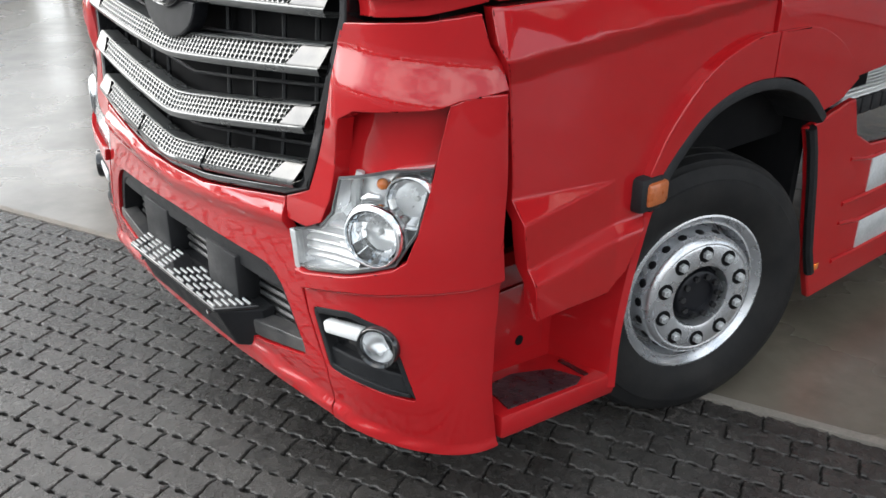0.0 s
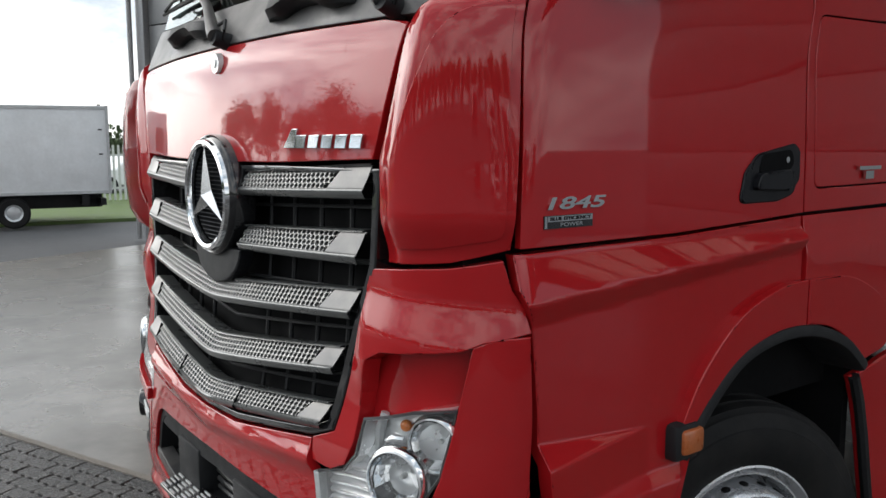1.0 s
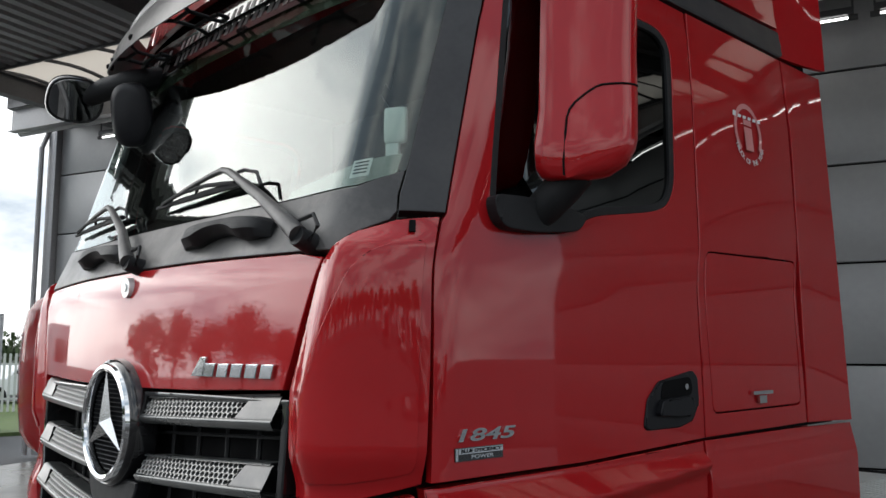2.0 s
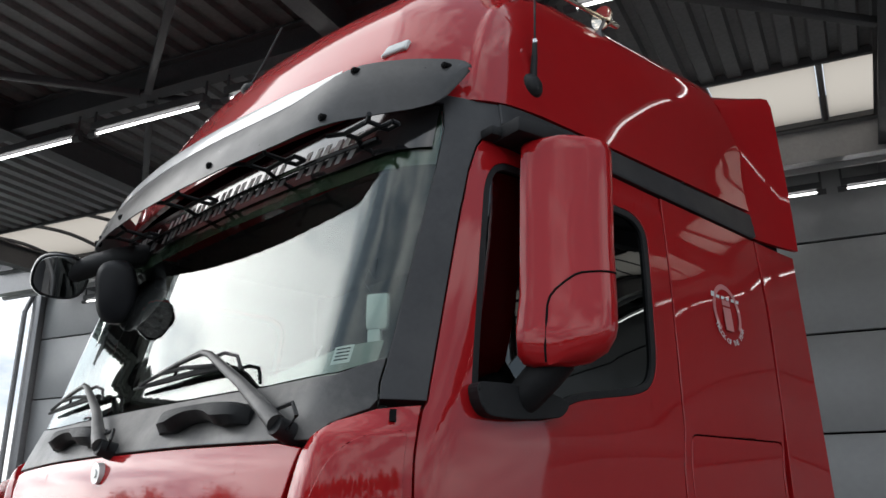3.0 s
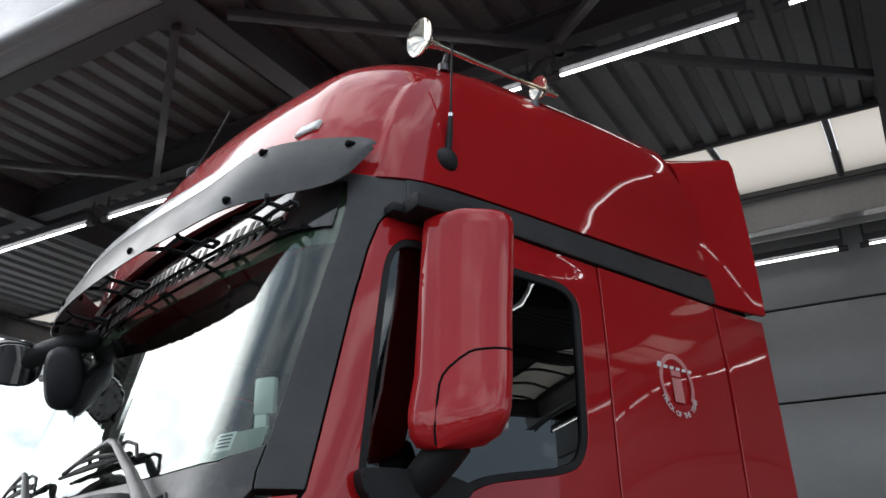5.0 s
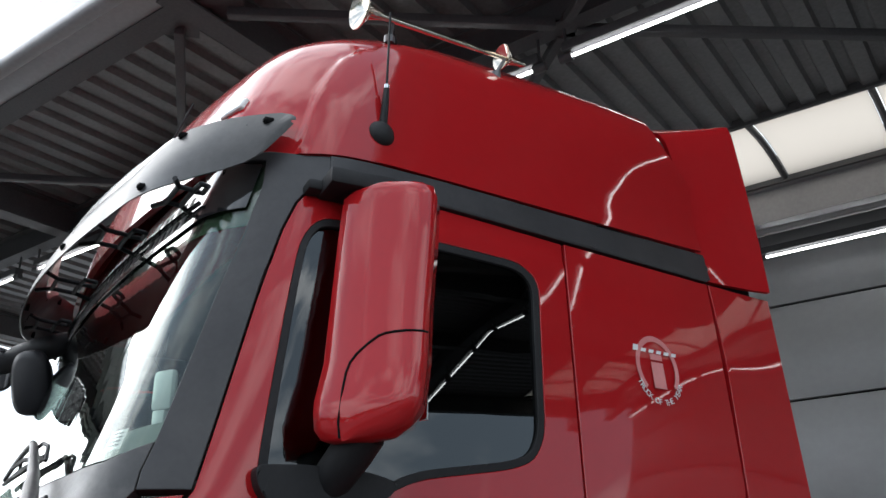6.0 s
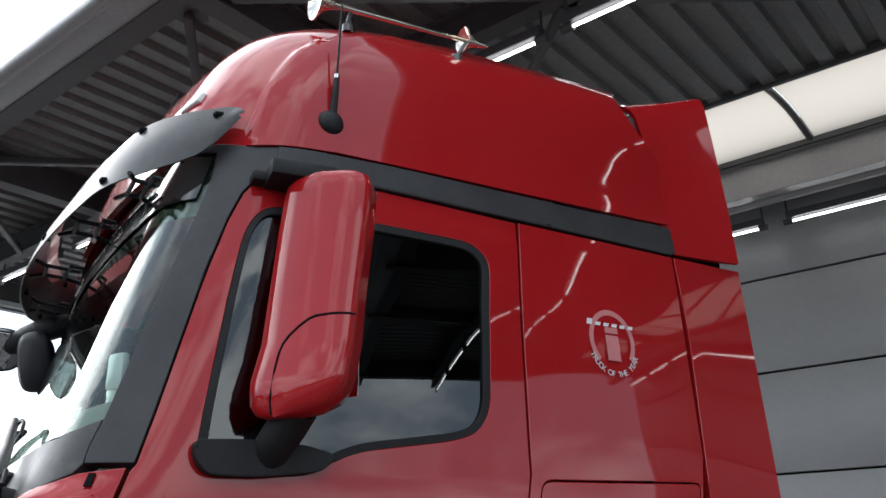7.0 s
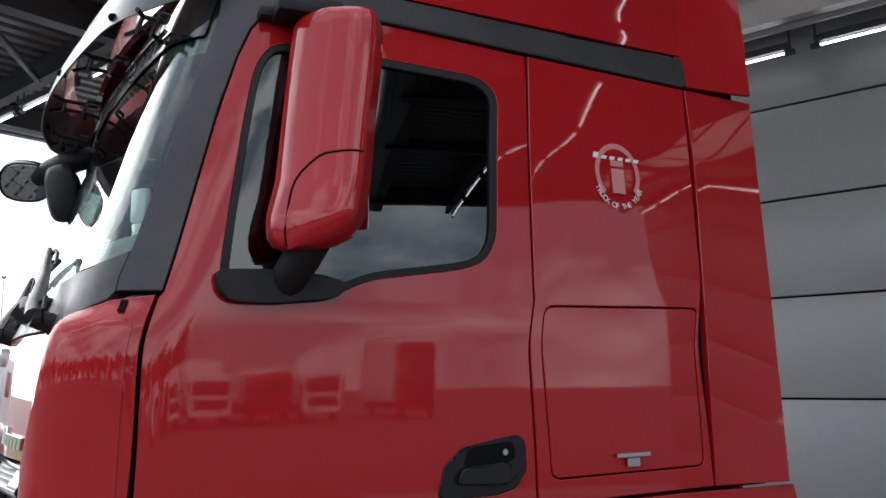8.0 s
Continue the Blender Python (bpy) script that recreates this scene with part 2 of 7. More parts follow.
def taper(y):
    """The sides close in a little towards the rear."""
    return 0.020 * np.clip((np.asarray(y, float) - 1.3) / 1.1, 0, 2) ** 1.3


def skin(p, z, off=0.0):
    """Points of the cab's skin, off metres outside it; p runs from the middle of the front along the outline (minus: the other side)."""
    p, z = np.atleast_1d(np.asarray(p, float)), np.atleast_1d(np.asarray(z, float))
    s, a, e = np.where(p < 0, -1.0, 1.0), np.abs(p), 0.015
    n = np.cross(skin0(a + e, z) - skin0(a - e, z), skin0(a, z + e) - skin0(a, z - e))
    n /= np.linalg.norm(n, axis=1)[:, None]
    P = skin0(a, z) + n * np.broadcast_to(off, a.shape)[:, None]
    P[:, 0] -= taper(P[:, 1])
    P[:, 0] *= s
    return P


def G(x, y, z):
    return (x + y - float(fc(z)), z)


def F(x, z):
    return (x + (1 if x > 0 else -1) * float(np.interp(z, HZ, BOW)) * x * x, z)


def S(y, z):
    return (y + float(np.interp(z, HZ, WIDE) - fc(z)), z)


def sink(P):
    """The windscreen and its cowl lie behind the line of the roof front, most in the middle."""
    P = P.copy()
    deep = np.interp(P[:, 2], [2.20, 2.36, 2.50, 3.10, 3.40], [0.0, 0.045, 0.055, 0.050, 0.045])
    P[:, 1] += deep * np.clip(1 - (P[:, 0] / 1.14) ** 2, 0, 1)
    return P


# ---- mesh tools ----
def finish(bm, name, material, sharp=38):
    bmesh.ops.recalc_face_normals(bm, faces=bm.faces)
    for e in bm.edges:
        e.smooth = not (len(e.link_faces) == 2 and e.calc_face_angle(0) > radians(sharp))
    for f in bm.faces:
        f.smooth = True
    me = bpy.data.meshes.new(name)
    bm.to_mesh(me)
    bm.free()
    if material:
        me.materials.append(material)
    return me


def part(name, bm, material, parent=None, label="", sharp=38, bevel=0.0):
    ob = new(name, finish(bm, name, material, sharp))
    ob.parent = parent
    if label:
        ob["label"] = label
    if bevel:
        b = ob.modifiers.new("edge", "BEVEL")
        b.width, b.segments, b.limit_method, b.angle_limit = bevel, 2, "ANGLE", radians(40)
    return ob


def thing(name, label, category, group="", at=(0, 0, 0), turn=0.0):
    ob = new(name)
    ob.empty_display_size = 0.1
    ob.matrix_world = pose(*at, 0, 0, turn)
    return tagged(ob, label, category, group)


def box(bm, x0, x1, y0, y1, z0, z1, m=None, bevel=0.0):
    r = bmesh.ops.create_cube(bm, size=1.0)["verts"]
    for v in r:
        v.co = Vector((x0 + (v.co.x + 0.5) * (x1 - x0), y0 + (v.co.y + 0.5) * (y1 - y0), z0 + (v.co.z + 0.5) * (z1 - z0)))
    if bevel:
        es = list({e for v in r for e in v.link_edges})
        r = bmesh.ops.bevel(bm, geom=es, offset=bevel, segments=2, affect="EDGES", profile=0.5)["verts"]
    if m is not None:
        bmesh.ops.transform(bm, matrix=m, verts=list({v for v in r}))
    return bm


def rod(bm, a, b, r, r2=None, seg=10):
    a, b = Vector(a), Vector(b)
    m = Matrix.Translation((a + b) / 2) @ (b - a).to_track_quat("Z", "Y").to_matrix().to_4x4()
    bmesh.ops.create_cone(bm, cap_ends=True, segments=seg, radius1=r, radius2=r if r2 is None else r2, depth=(b - a).length, matrix=m)
    return bm


def tube(bm, pts, r, seg=8):
    """A round tube along points; r may be a list."""
    pts = [Vector(p) for p in pts]
    rr = r if isinstance(r, (list, tuple)) else [r] * len(pts)
    rings, up = [], Vector((0.31, 0.17, 0.93)).normalized()
    for i, p in enumerate(pts):
        d = (pts[min(i + 1, len(pts) - 1)] - pts[max(i - 1, 0)]).normalized()
        u = d.cross(up).normalized()
        w = d.cross(u)
        rings.append([bm.verts.new(p + rr[i] * (math.cos(2 * math.pi * k / seg) * u + math.sin(2 * math.pi * k / seg) * w)) for k in range(seg)])
    for a, b in zip(rings, rings[1:]):
        for k in range(seg):
            bm.faces.new((a[k], a[(k + 1) % seg], b[(k + 1) % seg], b[k]))
    bm.faces.new(rings[0])
    bm.faces.new(rings[-1])
    return bm


def lathe(bm, profile, seg=64, m=None):
    """Profile of (axis, radius) turned round the local x axis."""
    rings = []
    for x, r in profile:
        rings.append([bm.verts.new((x, r * math.cos(2 * math.pi * k / seg), r * math.sin(2 * math.pi * k / seg))) for k in range(seg)])
    for a, b in zip(rings, rings[1:]):
        for k in range(seg):
            bm.faces.new((a[k], a[(k + 1) % seg], b[(k + 1) % seg], b[k]))
    if m is not None:
        bmesh.ops.transform(bm, matrix=m, verts=[v for ring in rings for v in ring])
    return rings


def dense(loop, step):
    out = []
    for a, b in zip(loop, loop[1:] + loop[:1]):
        n = max(1, math.ceil(math.dist(a, b) / step))
        out += [(a[0] + (b[0] - a[0]) * i / n, a[1] + (b[1] - a[1]) * i / n) for i in range(n)]
    return out


def rounded(loop, r=0.04, n=4):
    """Rounds the corners of a closed loop."""
    out = []
    for i, c in enumerate(loop):
        a, b = Vector(loop[i - 1]), Vector(loop[(i + 1) % len(loop)])
        c = Vector(c)
        ra = min(r, (a - c).length * 0.45)
        rb = min(r, (b - c).length * 0.45)
        p, q = c + (a - c).normalized() * ra, c + (b - c).normalized() * rb
        for k in range(n + 1):
            t = k / n
            out.append(tuple((1 - t) ** 2 * p + 2 * t * (1 - t) * c + t * t * q))
    return out


def grow(loop, d):
    """A loop moved outwards by d (inwards: minus)."""
    area = sum(a[0] * b[1] - b[0] * a[1] for a, b in zip(loop, loop[1:] + loop[:1]))
    s = 1 if area > 0 else -1
    out = []
    for i, c in enumerate(loop):
        a, b = Vector(loop[i - 1]), Vector(loop[(i + 1) % len(loop)])
        t = (b - a).normalized()
        out.append((c[0] + s * d * t.y, c[1] - s * d * t.x))
    return out


def panel(name, loops, material, parent, label="", off=0.0, thick=0.02, step=0.07, mirror=False, relief=None, warp=None, bevel=0.003, closed=False):
    """A skin panel with an outline and holes, each a loop of (p, z), lying on the cab's skin, its rim eased by bevel."""
    bm = bmesh.new()
    for loop in loops:
        vs = [bm.verts.new((a, b, 0)) for a, b in dense(list(loop), step * 0.6)]
        for a, b in zip(vs, vs[1:] + vs[:1]):
            bm.edges.new((a, b))
    bmesh.ops.triangle_fill(bm, use_beauty=True, edges=bm.edges[:])
    lo = [min(v.co[i] for v in bm.verts) for i in (0, 1)]
    hi = [max(v.co[i] for v in bm.verts) for i in (0, 1)]
    for i in (0, 1):
        for c in np.arange(math.floor(lo[i] / step) * step + step, hi[i], step):
            co, no = [0, 0, 0], [0, 0, 0]
            co[i], no[i] = c, 1
            bmesh.ops.bisect_plane(bm, geom=bm.verts[:] + bm.edges[:] + bm.faces[:], plane_co=co, plane_no=no, dist=1e-5)
    if bevel:
        bmesh.ops.inset_region(bm, faces=bm.faces[:], thickness=bevel, use_boundary=True, use_even_offset=False)
    base = set(bm.verts)
    bmesh.ops.extrude_face_region(bm, geom=bm.faces[:], use_keep_orig=closed)
    bm.normal_update()
    rim = {v for v in bm.verts if v not in base and any(any(w in base for w in f.verts) for f in v.link_faces)} if bevel else set()
    vs = list(bm.verts)
    p, z = np.array([v.co.x for v in vs]), np.array([v.co.y for v in vs])
    o = np.array([off - thick if v in base else off - 0.8 * bevel if v in rim else off for v in vs], float)
    face_kind = {}
    for f in bm.faces:
        if all(v in base for v in f.verts):
            face_kind[f] = -1
        elif any(v in base for v in f.verts):
            face_kind[f] = 0
        else:
            face_kind[f] = 1

    def place(pp, zz, oo):
        if relief:
            P0 = skin(pp, zz, 0.0)
            oo = oo + np.array([relief(x, y, h) for x, y, h in P0])
        P = skin(pp, zz, oo)
        if warp:
            P = warp(P)
        if mirror:
            P[:, 0] *= -1
        return P

    e = 0.006
    d1 = place(p + e, z, o) - place(p - e, z, o)
    d2 = place(p, z + e, o) - place(p, z - e, o)
    N = np.cross(d1, d2)
    N /= np.maximum(np.linalg.norm(N, axis=1)[:, None], 1e-9)
    if mirror:
        N *= -1
    P = place(p, z, o)
    for v, c in zip(vs, P):
        v.co = c
    bm.normal_update()
    index = {v: k for k, v in enumerate(vs)}
    outer = [f for f in bm.faces if face_kind[f] == 1]
    if sum(f.normal.dot(Vector(N[index[f.verts[0]]])) * f.calc_area() for f in outer) < 0:
        bmesh.ops.reverse_faces(bm, faces=bm.faces[:])
        bm.normal_update()
    loops_n = []
    for f in bm.faces:
        f.smooth = True
        for v in f.verts:
            if face_kind[f] == 1 and v not in rim:
                loops_n.append(tuple(N[index[v]]))
            elif face_kind[f] == -1 and closed:
                loops_n.append(tuple(-N[index[v]]))
            else:
                loops_n.append(tuple(f.normal))
    me = bpy.data.meshes.new(name)
    bm.to_mesh(me)
    bm.free()
    me.materials.append(material)
    me.normals_split_custom_set(loops_n)
    ob = new(name, me)
    ob.parent = parent
    if label:
        ob["label"] = label
    return ob


def lettering(name, text, size, m, material, parent, label="", depth=0.002, shear=0.0, squeeze=1.0, bold=0.0):
    cu = bpy.data.curves.new(name, "FONT")
    cu.body, cu.size, cu.extrude, cu.align_x, cu.align_y, cu.shear, cu.offset = text, size, depth, "CENTER", "CENTER", shear, bold
    tmp = bpy.data.objects.new(name, cu)
    me = bpy.data.meshes.new_from_object(tmp)
    bpy.data.objects.remove(tmp)
    me.transform(m @ Matrix.Diagonal((squeeze, 1, 1, 1)))
    me.materials.append(material)
    ob = new(name, me)
    ob.parent = parent
    if label:
        ob["label"] = label
    return ob


def on_side(x, y, z):
    """A frame on the cab's left side: text runs rearwards; local x along +y, local y up, local z outwards."""
    return Matrix(((0, 0, 1, x), (1, 0, 0, y), (0, 1, 0, z), (0, 0, 0, 1)))


# ---- ground ----
CONCRETE = mat("damp_concrete", (0.155, 0.136, 0.108), 0.27, vary=0.2, scale=0.9, bump=0.12, bump_scale=60, dirt=(0.040, 0.032, 0.021), dirt_amount=0.9, dirt_scale=0.9, spec=0.9)
ASPHALT = mat("grey_asphalt", (0.085, 0.087, 0.092), 0.75, vary=0.2, scale=0.5, bump=0.4, bump_scale=160, dirt=(0.15, 0.15, 0.15), dirt_amount=0.5, dirt_scale=0.25)
GRASS = mat("grass", (0.10, 0.15, 0.045), 0.9, vary=0.35, scale=2.5, bump=0.6, bump_scale=60)
PAVER = mat("dark_wet_paver", (0.030, 0.027, 0.025), 0.26, vary=0.8, scale=24, bump=1.0, bump_scale=190, piece=0.3, dirt=(0.12, 0.115, 0.105), dirt_amount=0.3, dirt_scale=1.6)
JOINT = mat("joint_sand", (0.022, 0.020, 0.018), 0.85, vary=0.4, scale=30, bump=0.6, bump_scale=200)
KERB = mat("pale_edging", (0.20, 0.18, 0.155), 0.7, vary=0.25, scale=9, bump=0.5, bump_scale=150)

YARD = pose(1.37, 1.615, 0, 0, 0, 21.5)  # the edge between paving and concrete runs along its x axis


def slab(name, material, x0, x1, y0, y1, z, label, m=Matrix(), cuts=1):
    bm = bmesh.new()
    box(bm, x0, x1, y0, y1, z - 0.2, z, m)
    ob = part(name, bm, material)
    return tagged(ob, label, "ground", kind="structure")


bm = bmesh.new()
bmesh.ops.create_grid(bm, x_segments=2, y_segments=2, size=600, matrix=Matrix.Translation((0, 0, -0.07)))
tagged(part("ground", bm, ASPHALT), "wide grey asphalt yard reaching to the horizon", "ground", kind="structure")
slab("floor", CONCRETE, -12.6, 14, 0.025, 18, 0.0, "smooth worn concrete hall floor with damp brown stains", YARD)
slab("kerb", KERB, -12.6, 14, -0.02, 0.025, 0.004, "thin pale edging strip between paving and concrete", YARD)
slab("paving_bed", JOINT, -12.6, 14, -14, -0.02, -0.022, "dark sand bed under the paving blocks", YARD)
slab("road", ASPHALT, -19.0, -10.9, -60, 80, -0.055, "grey asphalt road across the yard", pose(0, 0, 0, 0, 0, -8))
slab("verge", GRASS, -32.0, -19.0, -60, 80, 0.03, "strip of mown grass along the road", pose(0, 0, 0, 0, 0, -8))

# ---- the open hall: roof, lamps, wall ----
DECK = mat("dark_roof_deck", (0.23, 0.23, 0.235), 0.45, metal=0.35, vary=0.2, scale=3)
BEAM = mat("dark_painted_steel", (0.095, 0.095, 0.10), 0.5, vary=0.2, scale=5)
FASCIA = mat("grey_fascia", (0.34, 0.34, 0.35), 0.4, metal=0.3, vary=0.1, scale=3)
CLAD = mat("grey_wall_panel", (0.35, 0.36, 0.37), 0.45, metal=0.2, vary=0.05, scale=1.5, dirt=(0.25, 0.25, 0.25), dirt_amount=0.2, dirt_scale=0.7)
TUBELIGHT = glow("lamp_tube", (1.0, 0.98, 0.94), 7.0)
SKYPANE = bpy.data.materials.new("milky_rooflight")
SKYPANE.use_nodes = True
sn = SKYPANE.node_tree.nodes
st = sn.new("ShaderNodeBsdfTranslucent")
st.inputs["Color"].default_value = (0.68, 0.64, 0.59, 1)
SKYPANE.node_tree.links.new(st.outputs[0], sn["Material Output"].inputs["Surface"])
PIPE = mat("pale_pipe", (0.42, 0.42, 0.42), 0.4, metal=0.3, vary=0.1)
HALL = pose(0, 0, 0, 0, 0, 20.5)  # x along the lamp rows, y from the eaves to the wall
U0, U1, V0, VW, ZR = -11.45, 16.6, 1.45, 8.8, 6.25
R0, R1 = 6.22, 7.62  # the rooflight strip


def setting(name, bm, material, label, category, sharp=38):
    bmesh.ops.transform(bm, matrix=HALL, verts=bm.verts[:])
    return tagged(part(name, bm, material, None, "", sharp), label, category, kind="structure")


# trapezoid roof deck, its ribs from the eaves to the wall, open over the rooflight strip
bm = bmesh.new()
rib = [(0.0, 0.0), (0.13, 0.0), (0.155, 0.055), (0.24, 0.055), (0.265, 0.0)]
pitch = 0.265
for v0, v1 in ((V0 + 0.1, R0), (R1, VW + 0.4)):
    rows = []
    n = int((U1 - U0) / pitch)
    for v in (v0, v1):
        rows.append([bm.verts.new((U0 + i * pitch + a, v, ZR + h)) for i in range(n) for a, h in rib[:4]])
    for k in range(len(rows[0]) - 1):
        bm.faces.new((rows[0][k], rows[0][k + 1], rows[1][k + 1], rows[1][k]))
setting("ceiling", bm, DECK, "dark corrugated steel roof deck seen from below", "ceiling", sharp=20)
bm = bmesh.new()
box(bm, U0, U1, V0 + 0.05, R0, ZR + 0.06, ZR + 0.2)
box(bm, U0, U1, R1, VW + 0.5, ZR + 0.06, ZR + 0.2)
setting("roof", bm, DECK, "flat dark roof covering over the steel deck", "roof")

# rooflight strip: milky panes between dark bars
strip = tagged(new("window_1"), "long milky rooflight strip with dark glazing bars", "rooflight", kind="structure")
bm = bmesh.new()
for v in (R0 - 0.05, R1):
    box(bm, U0, U1, v, v + 0.05, ZR - 0.03, ZR + 0.3)
bmesh.ops.transform(bm, matrix=HALL, verts=bm.verts[:])
part("window_frame", bm, BEAM, strip)
edges = np.arange(U0, U1, 1.108)
edges = edges + (1.265 - edges[np.argmin(abs(edges - 1.265))])
for i, u in enumerate(edges[:-1]):
    bm = bmesh.new()
    rings = []
    for k in range(7):
        v = R0 + (R1 - R0) * k / 6
        z = ZR + 0.03 + 0.07 * math.sin(math.pi * k / 6)
        rings.append([bm.verts.new(HALL @ Vector((u + a, v, z + d))) for d in (0, 0.012) for a in (0.04, 1.068)])
    for a, b in zip(rings, rings[1:]):
        for s, t in ((0, 1), (1, 3), (3, 2), (2, 0)):
            bm.faces.new((a[s], a[t], b[t], b[s]))
    pane = part("pane", bm, SKYPANE, strip)
    bm = bmesh.new()
    for k in range(6):
        v0, v1 = R0 + (R1 - R0) * k / 6, R0 + (R1 - R0) * (k + 1) / 6
        z0, z1 = (ZR + 0.02 + 0.07 * math.sin(math.pi * j / 6) for j in (k, k + 1))
        rod(bm, HALL @ Vector((u - 0.0, v0, z0)), HALL @ Vector((u, v1, z1)), 0.035, seg=6)
    part("glazing_bar", bm, BEAM, strip)


def ibeam(bm, a, b, depth, width, flange=0.018):
    """An I beam from a to b, its web upright."""
    a, b = Vector(a), Vector(b)
    d = (b - a).normalized()
    m = Matrix.Translation(a) @ d.to_track_quat("X", "Z").to_matrix().to_4x4()
    L = (b - a).length
    for y0, y1, z0, z1 in ((-width / 2, width / 2, -flange, 0), (-width / 2, width / 2, -depth, -depth + flange), (-0.008, 0.008, -depth + flange, -flange)):
        box(bm, 0, L, y0, y1, z0, z1, m)


for k, u in enumerate((-9.75, -5.52, -1.28, 2.95, 7.2, 11.4, 15.65)):
    bm = bmesh.new()
    ibeam(bm, (u, V0, ZR - 0.01), (u, VW, ZR - 0.01), 0.34, 0.2)
    setting("rafter_%d" % (k + 1), bm, BEAM, "dark painted steel rafter under the roof deck", "beam")
for k, (v, d) in enumerate(((3.44, 0.3), (8.17, 0.3), (7.74, 0.42))):
    bm = bmesh.new()
    ibeam(bm, (U0, v, ZR - 0.02), (U1, v, ZR - 0.02), d, 0.16)
    setting("purlin_%d" % (k + 1), bm, BEAM if k < 2 else FASCIA, "steel purlin running along the hall", "beam")
bm = bmesh.new()
rod(bm, (U0, 7.92, ZR - 0.42), (U1, 7.92, ZR - 0.42), 0.06, seg=12)
setting("pipe", bm, PIPE, "pale pipe along the hall under the rooflight", "pipe")
# wind bracing in the roof plane
for k, (a, b) in enumerate((((-1.55, 1.78), (-3.5, 3.38)), ((-1.12, 1.86), (0.70, 3.38)), ((-5.6, 1.80), (-7.5, 3.38)), ((2.80, 1.80), (0.80, 3.38)), ((-5.2, 1.85), (-3.6, 3.38)), ((0.80, 3.52), (2.85, 5.15)), ((0.68, 3.52), (-1.2, 5.15)), ((-3.5, 3.52), (-1.45, 5.15)), ((-3.6, 3.52), (-5.3, 5.15)))):
    bm = bmesh.new()
    m = Matrix.Translation((*a, ZR - 0.27)) @ (Vector((*b, 0)) - Vector((*a, 0))).to_track_quat("X", "Z").to_matrix().to_4x4()
    L = math.dist(a, b)
    box(bm, 0, L, -0.035, 0.035, -0.07, 0.0, m, bevel=0.006)
    box(bm, -0.12, 0.12, -0.14, 0.14, 0.0, 0.012, m)
    setting("brace_%d" % (k + 1), bm, BEAM, "dark square steel tube bracing with gusset plate", "brace")
# eaves: fascia box with a bright outer lip
bm = bmesh.new()
box(bm, U0, U1, V0 - 0.10, V0 + 0.12, ZR - 0.28, ZR + 0.32, bevel=0.012)
setting("eaves", bm, FASCIA, "grey sheet metal fascia along the eaves of the hall", "fascia")
bm = bmesh.new()
ibeam(bm, (U0, 1.66, ZR - 0.01), (U1, 1.66, ZR - 0.01), 0.28, 0.2)
setting("eaves_beam", bm, BEAM, "dark steel beam behind the eaves fascia", "beam")
bm = bmesh.new()
rod(bm, (U0, V0 - 0.16, ZR - 0.26), (U1, V0 - 0.16, ZR - 0.26), 0.07, seg=14)
setting("gutter", bm, FASCIA, "grey round gutter along the eaves", "gutter")

# wall of horizontal panels with dark joints
wall = tagged(new("wall_north"), "grey metal sandwich panel wall with dark horizontal joints", "wall", kind="structure")
bm = bmesh.new()
box(bm, U0, U1, VW + 0.06, VW + 0.2, 0, ZR)
bmesh.ops.transform(bm, matrix=HALL, verts=bm.verts[:])
part("backing", bm, DARK, wall)
joints = [0.0, 0.62, 1.77, 2.93, 4.08, 5.21, ZR]
for u0, u1 in ((U0, -5.45), (-5.45, 6.55), (6.55, U1)):
    for z0, z1 in zip(joints, joints[1:]):
        bm = bmesh.new()
        box(bm, u0 + 0.006, u1 - 0.006, VW, VW + 0.06, z0 + 0.012, z1 - 0.012, HALL, bevel=0.01)
        part("wall_panel", bm, CLAD, wall)
bm = bmesh.new()
box(bm, U0 - 0.22, U0, VW - 0.12, VW + 0.25, 0, ZR + 0.1, bevel=0.01)
setting("corner_post", bm, FASCIA, "grey corner post of the hall wall", "post")
bm = bmesh.new()
tube(bm, [(U0 - 0.3, VW - 0.2, 0), (U0 - 0.3, VW - 0.2, ZR - 0.5), (U0 - 0.2, VW - 0.1, ZR - 0.1)], 0.05)
setting("downpipe", bm, FASCIA, "grey downpipe at the corner of the wall", "pipe")


def tube_lamp(u0, u1, v, z):
    lamp = thing("tube_lamp", "lit white fluorescent tube lamp under a steel purlin", "lamp", "tube lamps under the hall roof")
    bm = bmesh.new()
    box(bm, u0 - 0.06, u1 + 0.06, v - 0.05, v + 0.05, z + 0.03, z + 0.11, HALL, bevel=0.008)
    part("housing", bm, BEAM, lamp)
    bm = bmesh.new()
    rod(bm, HALL @ Vector((u0, v, z)), HALL @ Vector((u1, v, z)), 0.012, seg=10)
    part("tube", bm, TUBELIGHT, lamp)
    for u in (u0 - 0.05, u1 + 0.05):
        bm = bmesh.new()
        rod(bm, HALL @ Vector((u - 0.05, v, z)), HALL @ Vector((u + 0.05, v, z)), 0.035, seg=10)
        part("end_cap", bm, BEAM, lamp)
        bm = bmesh.new()
        rod(bm, HALL @ Vector((u, v, z + 0.1)), HALL @ Vector((u, v, ZR - 0.33)), 0.012, seg=6)
        part("hanger", bm, BEAM, lamp)


